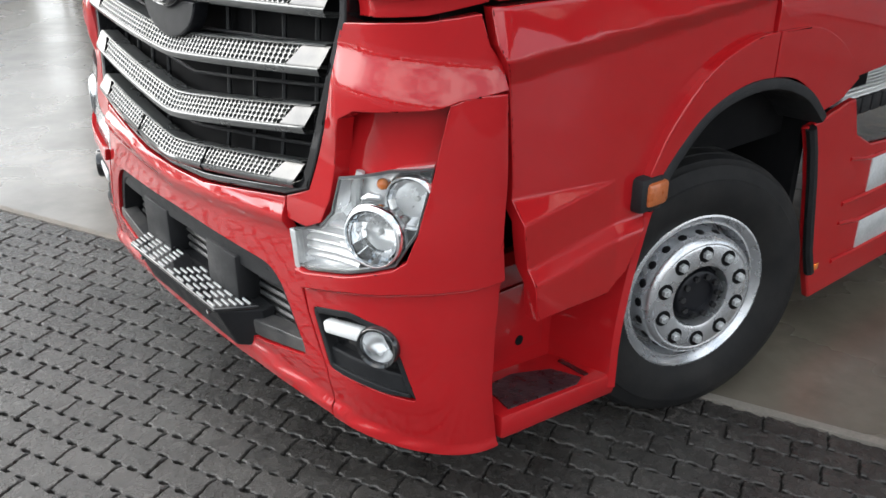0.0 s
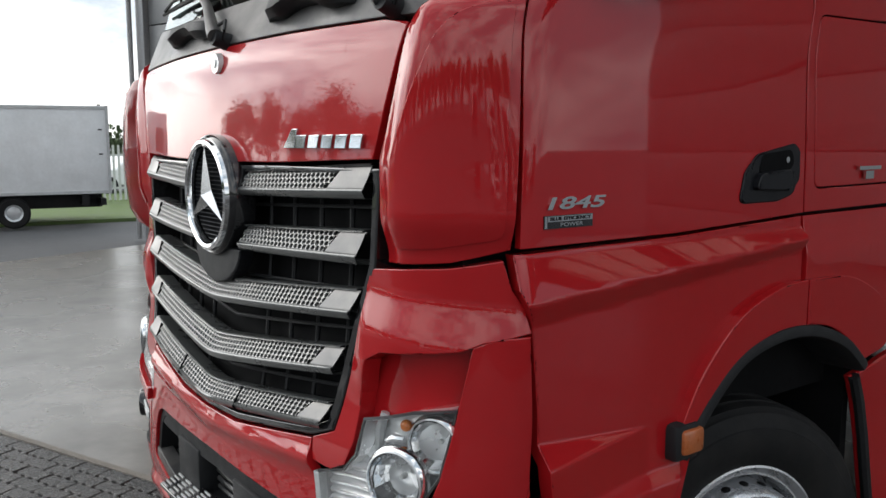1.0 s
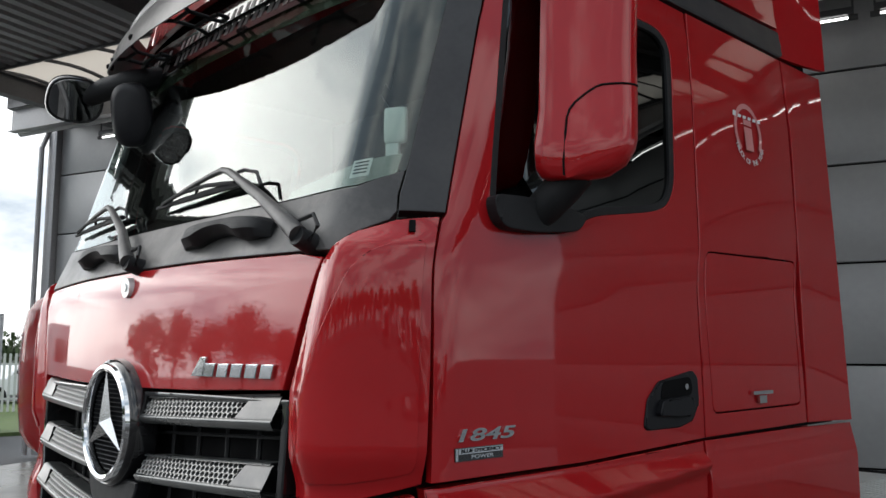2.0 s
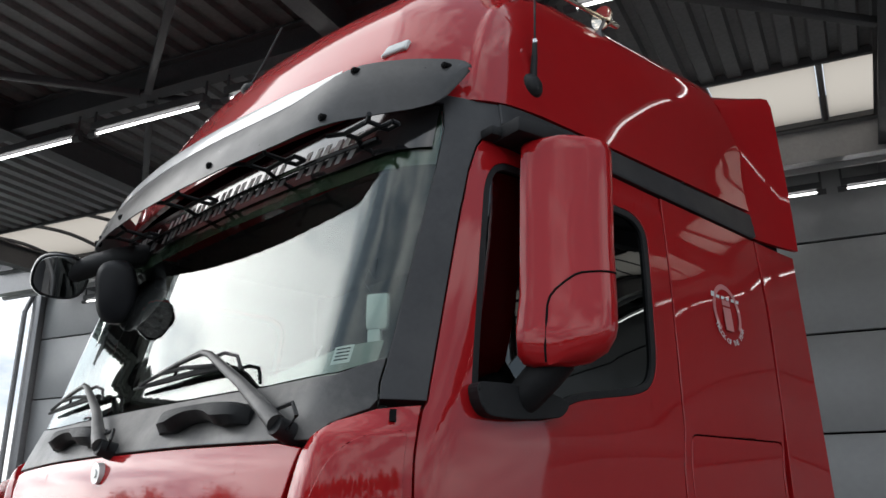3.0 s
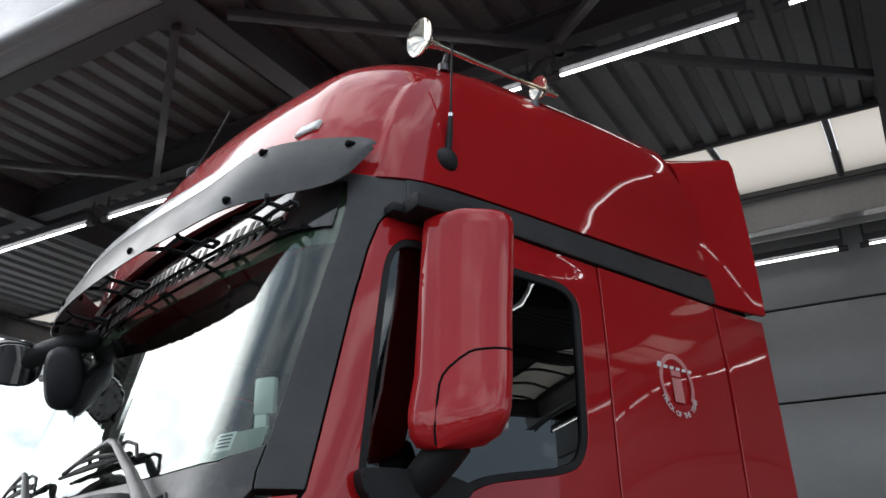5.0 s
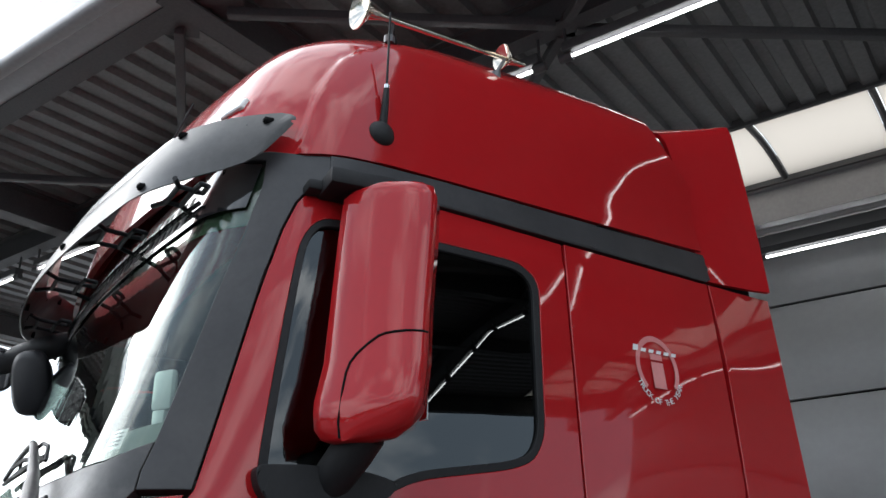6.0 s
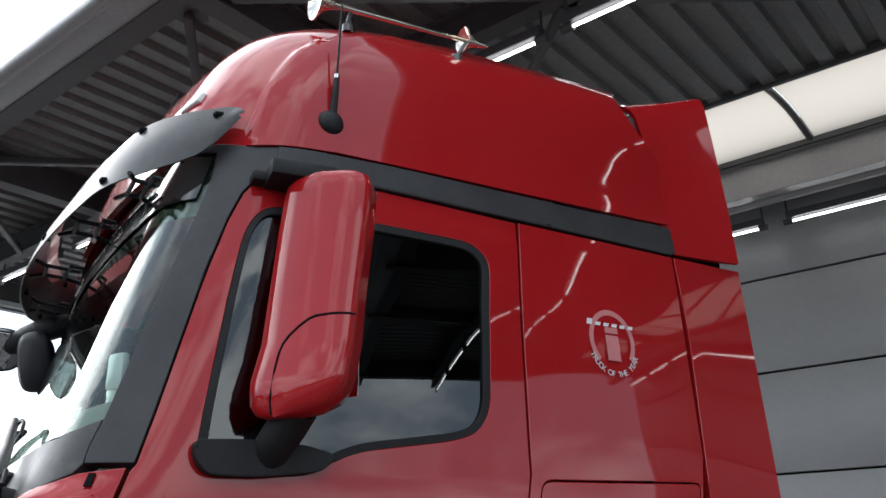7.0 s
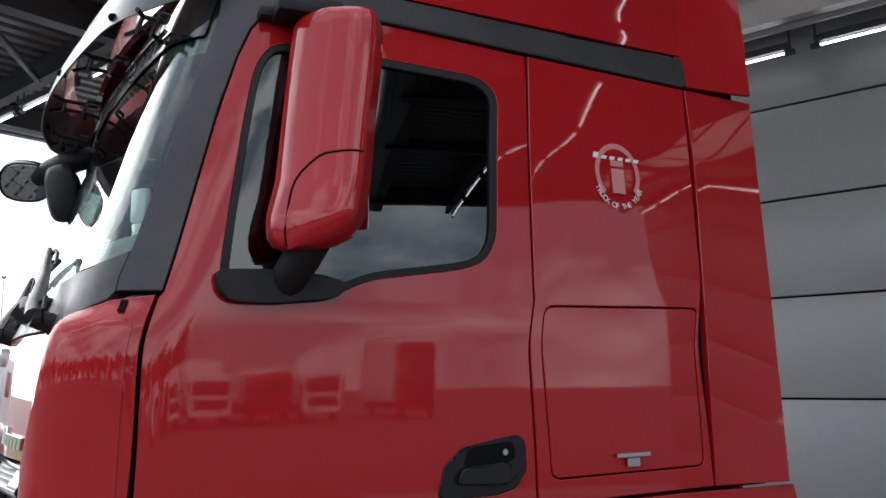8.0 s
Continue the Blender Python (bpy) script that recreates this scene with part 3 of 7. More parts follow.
for a, b in ((-9.7, -8.3), (-8.0, -6.6), (-6.1, -4.53), (-4.20, -2.86), (-2.5, -1.2), (-0.9, 0.47), (0.79, 2.10), (2.43, 3.75), (4.05, 5.4), (5.7, 7.1), (7.4, 8.8), (9.1, 10.5), (10.8, 12.2), (12.5, 13.9), (14.2, 15.6)):
    tube_lamp(a, b, 3.44, 5.67)
for a, b in ((-9.6, -8.2), (-7.9, -6.5), (-6.2, -4.9), (-4.6, -3.3), (-2.9, -1.6), (-1.3, 0.42), (0.80, 2.17), (2.49, 3.8), (4.1, 5.4), (5.7, 7.0), (7.3, 8.7), (9.0, 10.4), (10.7, 12.1), (12.4, 13.8), (14.1, 15.5)):
    tube_lamp(a, b, 8.17, 5.61)

# ---- the truck ----
truck = thing("truck", "red tractor truck with silver grille standing half under the roof", "truck")
BOTH = (False, True)


def ease(t):
    t = max(0.0, min(1.0, t))
    return t * t * (3 - 2 * t)


def lin(x, *pts):
    return float(np.interp(abs(x), [p[0] for p in pts], [p[1] for p in pts]))


def sym(right):
    """A closed loop from its right half, given from the bottom middle round to the top middle."""
    return right + [(-p, z) for p, z in reversed(right) if abs(p) > 1e-6]


# added near-black shell, its colour the shade behind the joints, with the window openings left free
WINDOW = [S(0.695, 2.98), S(0.76, 3.055), S(1.10, 3.065), S(1.49, 3.065), S(1.562, 3.01), S(1.533, 2.50), S(1.485, 2.42), S(1.39, 2.388), S(1.07, 2.34), S(0.98, 2.30), S(0.91, 2.265), S(0.66, 2.262), S(0.61, 2.30), S(0.62, 2.42)]
EDGE = [G(1.133, 0.395, 2.33), G(1.136, 0.415, 2.40), G(1.138, 0.468, 2.60), G(1.141, 0.520, 2.80), G(1.143, 0.575, 3.00), G(1.135, 0.615, 3.14), G(1.115, 0.63, 3.24)]  # joint between windscreen and pillar
GLASS = [F(0.0, 2.355), F(0.8, 2.355), G(1.04, 0.315, 2.365), *EDGE[1:], F(0.8, 3.29), F(0.0, 3.30)]
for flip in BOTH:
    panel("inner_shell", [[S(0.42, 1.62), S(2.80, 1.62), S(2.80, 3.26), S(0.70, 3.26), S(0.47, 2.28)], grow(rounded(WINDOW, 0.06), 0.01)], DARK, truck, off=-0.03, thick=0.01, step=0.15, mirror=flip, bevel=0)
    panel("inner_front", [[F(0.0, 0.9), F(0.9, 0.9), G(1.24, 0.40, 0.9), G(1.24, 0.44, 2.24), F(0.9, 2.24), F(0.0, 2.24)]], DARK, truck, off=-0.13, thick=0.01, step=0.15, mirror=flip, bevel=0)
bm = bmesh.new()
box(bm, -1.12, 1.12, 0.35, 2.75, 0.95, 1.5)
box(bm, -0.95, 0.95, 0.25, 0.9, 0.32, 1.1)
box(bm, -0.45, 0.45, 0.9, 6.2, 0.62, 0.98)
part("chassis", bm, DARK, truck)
bm = bmesh.new()
box(bm, -1.1, 1.1, 2.72, 2.78, 1.5, 3.3)
part("rear_wall", bm, RED, truck, bevel=0.01)

# front flap
HOOD = sym([F(0.0, 1.805), F(0.45, 1.81), F(0.93, 1.825), F(0.985, 1.98), F(1.045, 2.165), F(0.95, 2.18), F(0.5, 2.188), F(0.0, 2.19)])
hood = panel("front_flap", [HOOD], RED, truck, "glossy red front flap reflecting the sky", off=0.004, thick=0.04, relief=lambda x, y, z: 0.008 - 0.012 * min(1, max(0, (z - 1.8) / 0.39)) ** 2)
bm = bmesh.new()
c = skin([0.0], [2.135], 0.012)[0]
rod(bm, c + Vector((0, 0.02, 0)), c + Vector((0, -0.006, 0)), 0.036, 0.034, seg=24)
rod(bm, c + Vector((0, 0, 0)), c + Vector((0, -0.010, 0)), 0.014, seg=12)
part("lock_cap", bm, WHITE, truck, "white round lock cap")

# model lettering on the flap as plain slanted chrome bars
for i in range(6):
    x = 0.50 + 0.068 * i
    bm = bmesh.new()
    h, w = (0.056, 0.066) if i == 0 else (0.038, 0.052)
    zz = [1.852, 1.852, 1.852 + h, 1.852 + h]
    pts = skin([F(a, z)[0] for a, z in zip((x, x + w, x + w + 0.25 * h, x + (0.9 if i == 0 else 0.25) * h), zz)], zz, 0.014)
    lo = [bm.verts.new(p) for p in pts]
    up = [bm.verts.new(p + Vector((0, -0.008, 0))) for p in map(Vector, pts)]
    bm.faces.new(up)
    for k in range(4):
        bm.faces.new((lo[k], lo[(k + 1) % 4], up[(k + 1) % 4], up[k]))
    part("badge_bar", bm, CHROME, hood, "slanted chrome badge bar", bevel=0.002)

# corner panel beside the flap, with its raised fold
CP = [G(0.945, 0.19, 1.555), G(1.16, 0.25, 1.57), G(1.245, 0.385, 1.60), G(1.25, 0.395, 1.90), G(1.225, 0.450, 2.272), G(1.17, 0.35, 2.258), G(1.12, 0.27, 2.225), G(1.09, 0.22, 2.185), G(1.062, 0.205, 2.15), G(1.0, 0.20, 1.98), G(0.945, 0.19, 1.825)]


def vane_relief(x, y, z):
    """A wind vane: it rises from its front edge to a fold, and runs out flush with the door."""
    edge = 0.945 + 0.33 * (z - 1.82) if z > 1.82 else 0.945
    s = (x - edge) + (y - 0.19)
    top = ease((2.262 - 0.1 * max(0, 1.22 - x) - z) / 0.08)
    return 0.030 * ease(s / 0.10) * (1 - ease((s - 0.10) / 0.42)) * top - 0.030 * ease((1.69 - z) / 0.12)


for flip in BOTH:
    panel("corner_panel", [CP], RED, truck, "", off=0.006, thick=0.05, mirror=flip, step=0.02,
          relief=vane_relief)

CPI = [G(1.0, 0.20, 1.60), G(1.12, 0.235, 1.605), G(1.240, 0.360, 1.63), G(1.243, 0.362, 1.90), G(1.236, 0.392, 2.203), G(1.205, 0.325, 2.195), G(1.165, 0.27, 2.165), G(1.13, 0.24, 2.12), G(1.075, 0.215, 1.98), G(1.02, 0.205, 1.83)]
for flip in BOTH:
    panel("corner_field", [rounded(CPI, 0.03)], RED, truck, "", off=0.0115, thick=0.01, mirror=flip, step=0.02, relief=vane_relief, bevel=0.002)

# no cut here: a raised near-black patch paints the slot's shade
for flip in BOTH:
    panel("slot", [[G(1.216, 0.348, 2.222), G(1.224, 0.362, 2.222), G(1.222, 0.366, 2.256), G(1.214, 0.352, 2.256)]], DARK, truck, "", off=0.014, thick=0.006, step=0.05, mirror=flip, relief=vane_relief, bevel=0)

# wind deflector standing out on the far side
bm = bmesh.new()
rows = []
for z, w in ((1.47, 0.0), (1.50, 0.55), (1.56, 0.85), (1.70, 0.97), (1.83, 1.0), (2.0, 0.93), (2.10, 0.80), (2.15, 0.5), (2.175, 0.0)):
    rows.append([bm.verts.new((-1.10 - 0.30 * w * t, 0.215 + 0.02 * t - 0.055 * w * math.sin(math.pi * t * 0.7), z)) for t in np.linspace(0, 1, 7)])
for a, b in zip(rows, rows[1:]):
    for k in range(6):
        bm.faces.new((a[k], a[k + 1], b[k + 1], b[k]))
bmesh.ops.solidify(bm, geom=bm.faces[:], thickness=0.012)
part("wind_deflector", bm, RED, truck, "red wind deflector standing out on the far corner")

# dark cowl below the windscreen and the pillars
def grow_edge(q, d=-0.005):
    return (q[0] + d, q[1])


COWLLOOP = sym([F(0.0, 2.197), F(0.5, 2.196), F(0.95, 2.188), G(1.075, 0.21, 2.185), G(1.12, 0.235, 2.225), G(1.15, 0.345, 2.262), G(1.150, 0.372, 2.285), grow_edge(EDGE[0]), grow_edge(EDGE[1]), G(1.04, 0.308, 2.356), F(0.8, 2.348), F(0.0, 2.348)])
panel("cowl", [COWLLOOP], COWL, truck, "dusty dark grey plastic cowl", off=0.0, thick=0.05, step=0.06, warp=sink)
DOOREDGE = [G(1.215, 0.484, 2.285), G(1.228, 0.510, 2.47), G(1.222, 0.583, 2.78), G(1.213, 0.645, 3.00), G(1.209, 0.684, 3.09), G(1.207, 0.733, 3.148), S(0.80, 3.182)]  # front edge of the door frame
PILLAR = [G(1.155, 0.375, 2.285), *[grow_edge(q, -0.004) for q in DOOREDGE], S(0.80, 3.268), S(0.70, 3.262), G(1.12, 0.635, 3.275), F(1.0, 3.275), F(0.98, 3.262), *[grow_edge(q, 0.003) for q in reversed(EDGE)]]
for flip in BOTH:
    panel("pillar_cover", [PILLAR], PILLARMAT, truck, "", off=0.004, thick=0.04, mirror=flip, step=0.05)
panel("header", [sym([F(0.0, 3.305), F(0.8, 3.295), G(1.10, 0.63, 3.25), G(1.10, 0.64, 3.36), F(0.8, 3.38), F(0.0, 3.38)])], RED, truck, "red panel above the windscreen behind the visor", off=-0.02, thick=0.02, warp=sink)
screen = panel("windscreen", [sym(GLASS)], SCREEN, truck, "curved windscreen reflecting white clouds", off=-0.006, thick=0.006, step=0.08, bevel=0, closed=True, warp=sink)
screen.visible_shadow = False
panel("tint_band", [sym([F(0.0, 3.015), F(0.85, 3.010), G(1.135, 0.585, 3.02), G(1.13, 0.615, 3.14), G(1.11, 0.625, 3.23), F(0.8, 3.285), F(0.0, 3.295)])], GREENBAND, screen, "dark green tinted strip along the top", off=-0.016, thick=0.002, bevel=0, warp=sink)
panel("sun_strip", [sym([F(0.0, 3.070), F(0.85, 3.065), G(1.10, 0.60, 3.075), G(1.10, 0.63, 3.23), F(0.8, 3.28), F(0.0, 3.29)])], GLOSSBLACK, screen, "black sun strip with pale slanted lettering bars", off=0.001, thick=0.002, bevel=0, warp=sink)
for i in range(17):
    x = -0.80 + 0.098 * i
    dot = i in (3, 13)
    w, z0, z1 = (0.026, 3.092, 3.117) if dot else (0.080, 3.092, 3.190)
    k = 0.028 * (z1 - z0) / 0.093
    # a letter reads as two slanted strokes with a joint
    for d0, d1, e0, e1 in (((0.0, w, 0.0, 1.0),) if dot else ((0.0, 0.024, 0.0, 1.0), (w - 0.024, w, 0.0, 1.0), (0.024, w - 0.024, 0.40, 0.62))):
        q0, q1 = z0 + (z1 - z0) * e0, z0 + (z1 - z0) * e1
        loop = [F(x + d0 + k * e0, q0), F(x + d1 + k * e0, q0), F(x + d1 + k * e1, q1), F(x + d0 + k * e1, q1)]
        panel("letter_bar", [loop], STRIPTEXT, screen, "", off=0.003, thick=0.001, step=0.1, bevel=0, warp=sink)

# interior that shows through the glass
bm = bmesh.new()
box(bm, -1.1, 1.1, 0.44, 0.92, 1.9, 2.33, bevel=0.05)
part("dashboard", bm, INTERIOR, truck)
for x in (0.62, -0.62):
    seat = part("seat", box(bmesh.new(), x - 0.26, x + 0.26, 1.0, 1.5, 1.75, 2.0, bevel=0.06), INTERIOR, truck)
    part("backrest", box(bmesh.new(), x - 0.25, x + 0.25, 1.46, 1.62, 1.95, 2.75, bevel=0.06), INTERIOR, seat)
bm = bmesh.new()
ring = [(0.62 + 0.22 * math.cos(a), 0.93 - 0.12 * math.sin(a), 2.28 + 0.19 * math.sin(a)) for a in np.linspace(0, 2 * math.pi, 33)]
tube(bm, ring, 0.016)
part("steering_wheel", bm, BLACK, truck)
bm = bmesh.new()
box(bm, -1.1, 1.1, 1.72, 1.76, 1.6, 3.2)
part("sleeper_curtain", bm, INTERIOR, truck)
bm = bmesh.new()
box(bm, -1.0, 1.0, 0.8, 2.7, 3.2, 3.23)
part("headliner", bm, INTERIOR, truck)
bm = bmesh.new()
box(bm, -1.15, 1.15, 0.3, 2.7, 1.55, 1.6)
part("cab_floor", bm, DARK, truck)
bm = bmesh.new()
TB = pose(1.072, 0.425, 2.545, 0, 0, 28)
box(bm, -0.034, 0.034, -0.012, 0.014, -0.055, 0.05, TB, bevel=0.012)
box(bm, -0.028, 0.012, -0.008, 0.010, -0.105, -0.052, TB, bevel=0.005)
toll = part("toll_box", bm, WHITE, screen, "small pale blue-white toll box behind the glass")
bm = bmesh.new()
tube(bm, [TB @ Vector(q) for q in ((-0.02, 0.0, 0.05), (-0.045, 0.0, 0.085), (-0.03, 0.0, 0.12), (-0.012, 0.0, 0.09), (-0.005, 0.0, 0.15))], 0.0025, seg=6)
part("wire", bm, BLACK, toll)
panel("pale_card", [[F(0.72, 2.372), F(1.0, 2.374), G(1.115, 0.38, 2.395), G(1.125, 0.40, 2.47), F(1.0, 2.455), F(0.72, 2.405)]], CURTAIN, screen, "pale paper lying behind the glass", off=-0.05, thick=0.002, bevel=0, warp=sink)
note = panel("sticker", [[F(1.03, 2.39), F(1.10, 2.395), F(1.10, 2.445), F(1.03, 2.44)]], WHITE, screen, "pale sticker with fine print", off=-0.016, thick=0.001, bevel=0, warp=sink)
for k in range(4):
    z = 2.400 + 0.010 * k
    panel("print_line", [[F(1.04, z), F(1.09, z + 0.003), F(1.09, z + 0.007), F(1.04, z + 0.004)]], BLACK, screen, off=-0.0145, thick=0.0005, bevel=0, warp=sink)

# door, its window, handle and badges
DOOR = [S(0.398, 1.603), S(1.0, 1.605), S(1.662, 1.63), S(1.672, 2.30), S(1.694, 3.182), S(1.0, 3.190), *[grow_edge(q, 0.004) for q in reversed(DOOREDGE)], S(0.435, 2.262), S(0.406, 1.92)]


def door_relief(x, y, z):
    t = max(0.0, min(1.0, (y - 0.6) / 0.6))
    # the panel steps in under the roof strip
    fold = -0.006 * ease((z - 3.105) / 0.02) * ease((y - 0.78) / 0.12)
    return fold + 0.003 * math.exp(-((z - 2.22) / 0.09) ** 2) * t * t * (3 - 2 * t)


for flip in BOTH:
    door = panel("door", [DOOR, rounded(WINDOW, 0.06)], RED, truck, "", mirror=flip, thick=0.03, step=0.052, relief=door_relief, bevel=0.002)
    inner = grow(rounded(WINDOW, 0.06), -0.026)
    panel("window_seal", [rounded(WINDOW, 0.06), inner], BLACK, door, "", off=-0.002, thick=0.03, mirror=flip, step=0.05)
    pane = panel("window_glass", [grow(rounded(WINDOW, 0.06), -0.02)], SIDEGLASS, door, "dark tinted side window", off=-0.014, thick=0.005, mirror=flip, bevel=0)
    pane.visible_shadow = False
    part_loop = [S(0.592, 2.345), S(0.605, 2.285), S(0.64, 2.256), S(0.77, 2.256), S(0.95, 2.276), S(0.992, 2.322), S(0.90, 2.345), S(0.72, 2.352)]
    panel("mirror_base", [rounded(part_loop, 0.03)], BLACK, door, "black moulded mirror base", off=0.04, thick=0.05, step=0.04, mirror=flip, bevel=0.004)
    if flip:
        continue
    hl = rounded([S(1.292, 1.688), S(1.315, 1.773), S(1.38, 1.828), S(1.59, 1.861), S(1.62, 1.838), S(1.623, 1.748), S(1.58, 1.693), S(1.5, 1.675), S(1.31, 1.675)], 0.014)
    panel("door_handle", [hl], NAVY, door, "black recessed door handle with a keyhole", off=0.008, thick=0.02, step=0.03, bevel=0.005)
    # flat near-black patch on the handle: the recess's shade as colour
    panel("handle_recess", [rounded([S(1.38, 1.768), S(1.4, 1.828), S(1.565, 1.841), S(1.58, 1.793), S(1.55, 1.773)], 0.02)], DARK, door, off=0.010, thick=0.01, step=0.03, bevel=0)
    panel("grip", [rounded([S(1.35, 1.718), S(1.37, 1.768), S(1.54, 1.778), S(1.58, 1.738), S(1.53, 1.708)], 0.02)], NAVY, door, off=0.03, thick=0.03, step=0.03, bevel=0.006)
    bm = bmesh.new()
    rod(bm, (1.25, 1.535, 1.808), (1.266, 1.535, 1.808), 0.010, seg=16)
    part("keyhole", bm, CHROME, door)
    lettering("number", "1845", 0.043, on_side(1.256, 0.578, 1.711), CHROME, door, "raised chrome figures 1845", depth=0.004, shear=0.2, squeeze=2.6, bold=0.0010)
    bm = bmesh.new()
    box(bm, 1.250, 1.2575, 0.475, 0.65, 1.648, 1.682)
    plate = part("badge_plate", bm, GLOSSBLACK, door, "small black and silver badge plate")
    for y0, y1, z0, z1 in ((0.487, 0.648, 1.666, 1.680), (0.477, 0.485, 1.65, 1.68)):
        bm = bmesh.new()
        box(bm, 1.2575, 1.2590, y0, y1, z0, z1)
        part("badge_bar", bm, CHROME, plate)
    lettering("badge_word", "BLUE EFFICIENCY", 0.0125, on_side(1.2592, 0.568, 1.673), DARK, plate, "small dark raised words", depth=0.0006, squeeze=1.5, bold=0.0003)
    lettering("badge_word", "POWER", 0.0135, on_side(1.2578, 0.572, 1.657), CHROME, plate, "small silver raised word", depth=0.0008, squeeze=1.75, bold=0.0002)

# sleeper side with locker flap, rear fairing
def sleeper_relief(x, y, z):
    """The side panel is slightly crowned."""
    u, v = (y - 2.07) / 0.40, (z - 2.74) / 0.45
    return 0.009 * max(0.0, 1 - u * u) * max(0.0, 1 - v * v)


def flare(P):
    """The fairing behind the cab runs straight to an even rear edge."""
    P = P.copy()
    t = np.clip((P[:, 1] - 2.484) / 0.38, 0, 1.1)
    P[:, 0] += t * (np.interp(P[:, 2], [1.6, 3.2], [1.25, 1.19]) - np.interp(P[:, 2], HZ, WIDE) + taper(P[:, 1]))
    return P


LOCKER = rounded([S(1.725, 1.705), S(2.435, 1.71), S(2.45, 2.30), S(1.72, 2.285)], 0.04)
for flip in BOTH:
    side = panel("sleeper_side", [[S(1.672, 1.63), S(2.478, 1.636), S(2.474, 2.4), S(2.470, 3.185), S(1.704, 3.182), S(1.682, 2.3)], LOCKER], RED, truck, mirror=flip, thick=0.03, step=0.045, relief=sleeper_relief)
    panel("locker_flap", [grow(LOCKER, -0.006)], RED, side, off=-0.001, thick=0.02, mirror=flip)
    panel("rear_fairing", [[S(lin(z, (1.63, 2.872), (2.4, 2.870), (3.185, 2.855)), z) for z in np.linspace(1.628, 3.185, 24)] + [S(lin(z, (1.63, 2.488), (3.185, 2.480)), z) for z in np.linspace(3.185, 1.636, 24)]], RED, truck, mirror=flip, thick=0.03, off=0.002, warp=flare)
    if flip:
        continue
    for k, (y0, y1, z0, z1) in enumerate(((2.0, 2.15, 1.765, 1.778), (2.045, 2.10, 1.732, 1.760))):
        bm = bmesh.new()
        box(bm, 1.250, 1.2585, y0, y1, z0, z1)
        part("badge_bar", bm, CHROME, side, "small chrome badge bar")
    # round foil mark: ring, bar and small lettering
    x0, yc, zc = float(np.interp(2.78, HZ, WIDE)) - float(taper(2.07)) + 0.0125, 2.065, 2.78
    lean = Matrix.Translation((x0, yc, zc)) @ Matrix(((0, -0.077, 0.997, 0), (1, 0, 0, 0), (0, 0.997, 0.077, 0), (0, 0, 0, 1)))
    bm = bmesh.new()
    rings = [[bm.verts.new(lean @ Vector((r * math.cos(a), 1.12 * r * math.sin(a), 0.0015))) for a in np.linspace(0, 2 * math.pi, 49)[:-1]] for r in (0.086, 0.105)]
    for k in range(48):
        if 30 <= k <= 42:
            continue
        bm.faces.new((rings[0][k], rings[0][(k + 1) % 48], rings[1][(k + 1) % 48], rings[1][k]))
    for a0, a1, b0, b1 in ((-0.03, 0.03, -0.075, 0.02), (-0.03, 0.03, 0.028, 0.05)):
        bm.faces.new([bm.verts.new(lean @ Vector((a, b, 0.0015))) for a, b in ((a0, b0), (a1, b0), (a1, b1), (a0, b1))])
    part("foil_mark", bm, PINKFOIL, side, "pale round foil mark")
    for i in range(6):
        bm = bmesh.new()
        a, h = -0.112 + i * 0.038, 0.022 if i == 0 else 0.013
        bm.faces.new([bm.verts.new(lean @ Vector((a + u, 0.052 + v, 0.003))) for u, v in ((0, 0), (0.024, 0), (0.030, h), (0.006, h))])
        part("foil_bar", bm, WHITETEXT, side)
    words = "TRUCK OF THE YEAR"
    for i, ch in enumerate(words):
        if ch == " ":
            continue
        ang = radians(-152 + 124 * i / (len(words) - 1))
        m = lean @ Matrix.Translation((0.112 * math.cos(ang), 1.12 * 0.112 * math.sin(ang), 0.002)) @ Matrix.Rotation(ang + math.pi / 2, 4, "Z")
        lettering("letter", ch, 0.030, m, WHITETEXT, side, depth=0.0004)

# black strip between cab and roof
for flip in BOTH:
    panel("roof_strip", [[S(0.79, 3.192), S(1.7, 3.190), S(2.46, 3.192), S(2.49, 3.205), S(2.485, 3.318), S(2.32, 3.312), S(1.65, 3.294), S(1.2, 3.288), S(0.93, 3.279), S(0.79, 3.268)]], PILLARMAT, truck, off=0.012, thick=0.05, mirror=flip, step=0.05, bevel=0.008)


# high roof
def roof_warp(P):
    P = P.copy()
    y, z = P[:, 1], P[:, 2]
    P[:, 2] = z + 0.02 * np.clip(y - 1.0, 0, None) * np.clip((z - 3.3) / 0.6, 0, 1.1)
    def soft(t):
        t = np.clip(t, 0, 1)
        return t * t * (3 - 2 * t)
    P[:, 0] *= 1 + 0.035 * soft((y - 1.0) / 1.5) * soft((z - 3.35) / 0.4) + 0.03 * soft((y - 1.1) / 1.4) * soft((z - 3.5) / 0.5)
    return P


def roof_relief(x, y, z):
    s = y - (0.695 + 0.30 * max(0, z - 3.3) + 0.72 * max(0, z - 3.45) ** 2 + 4.0 * max(0, z - 3.68) ** 2)
    return 0.012 * ease(s / 0.03) if x > 0.6 else 0.0


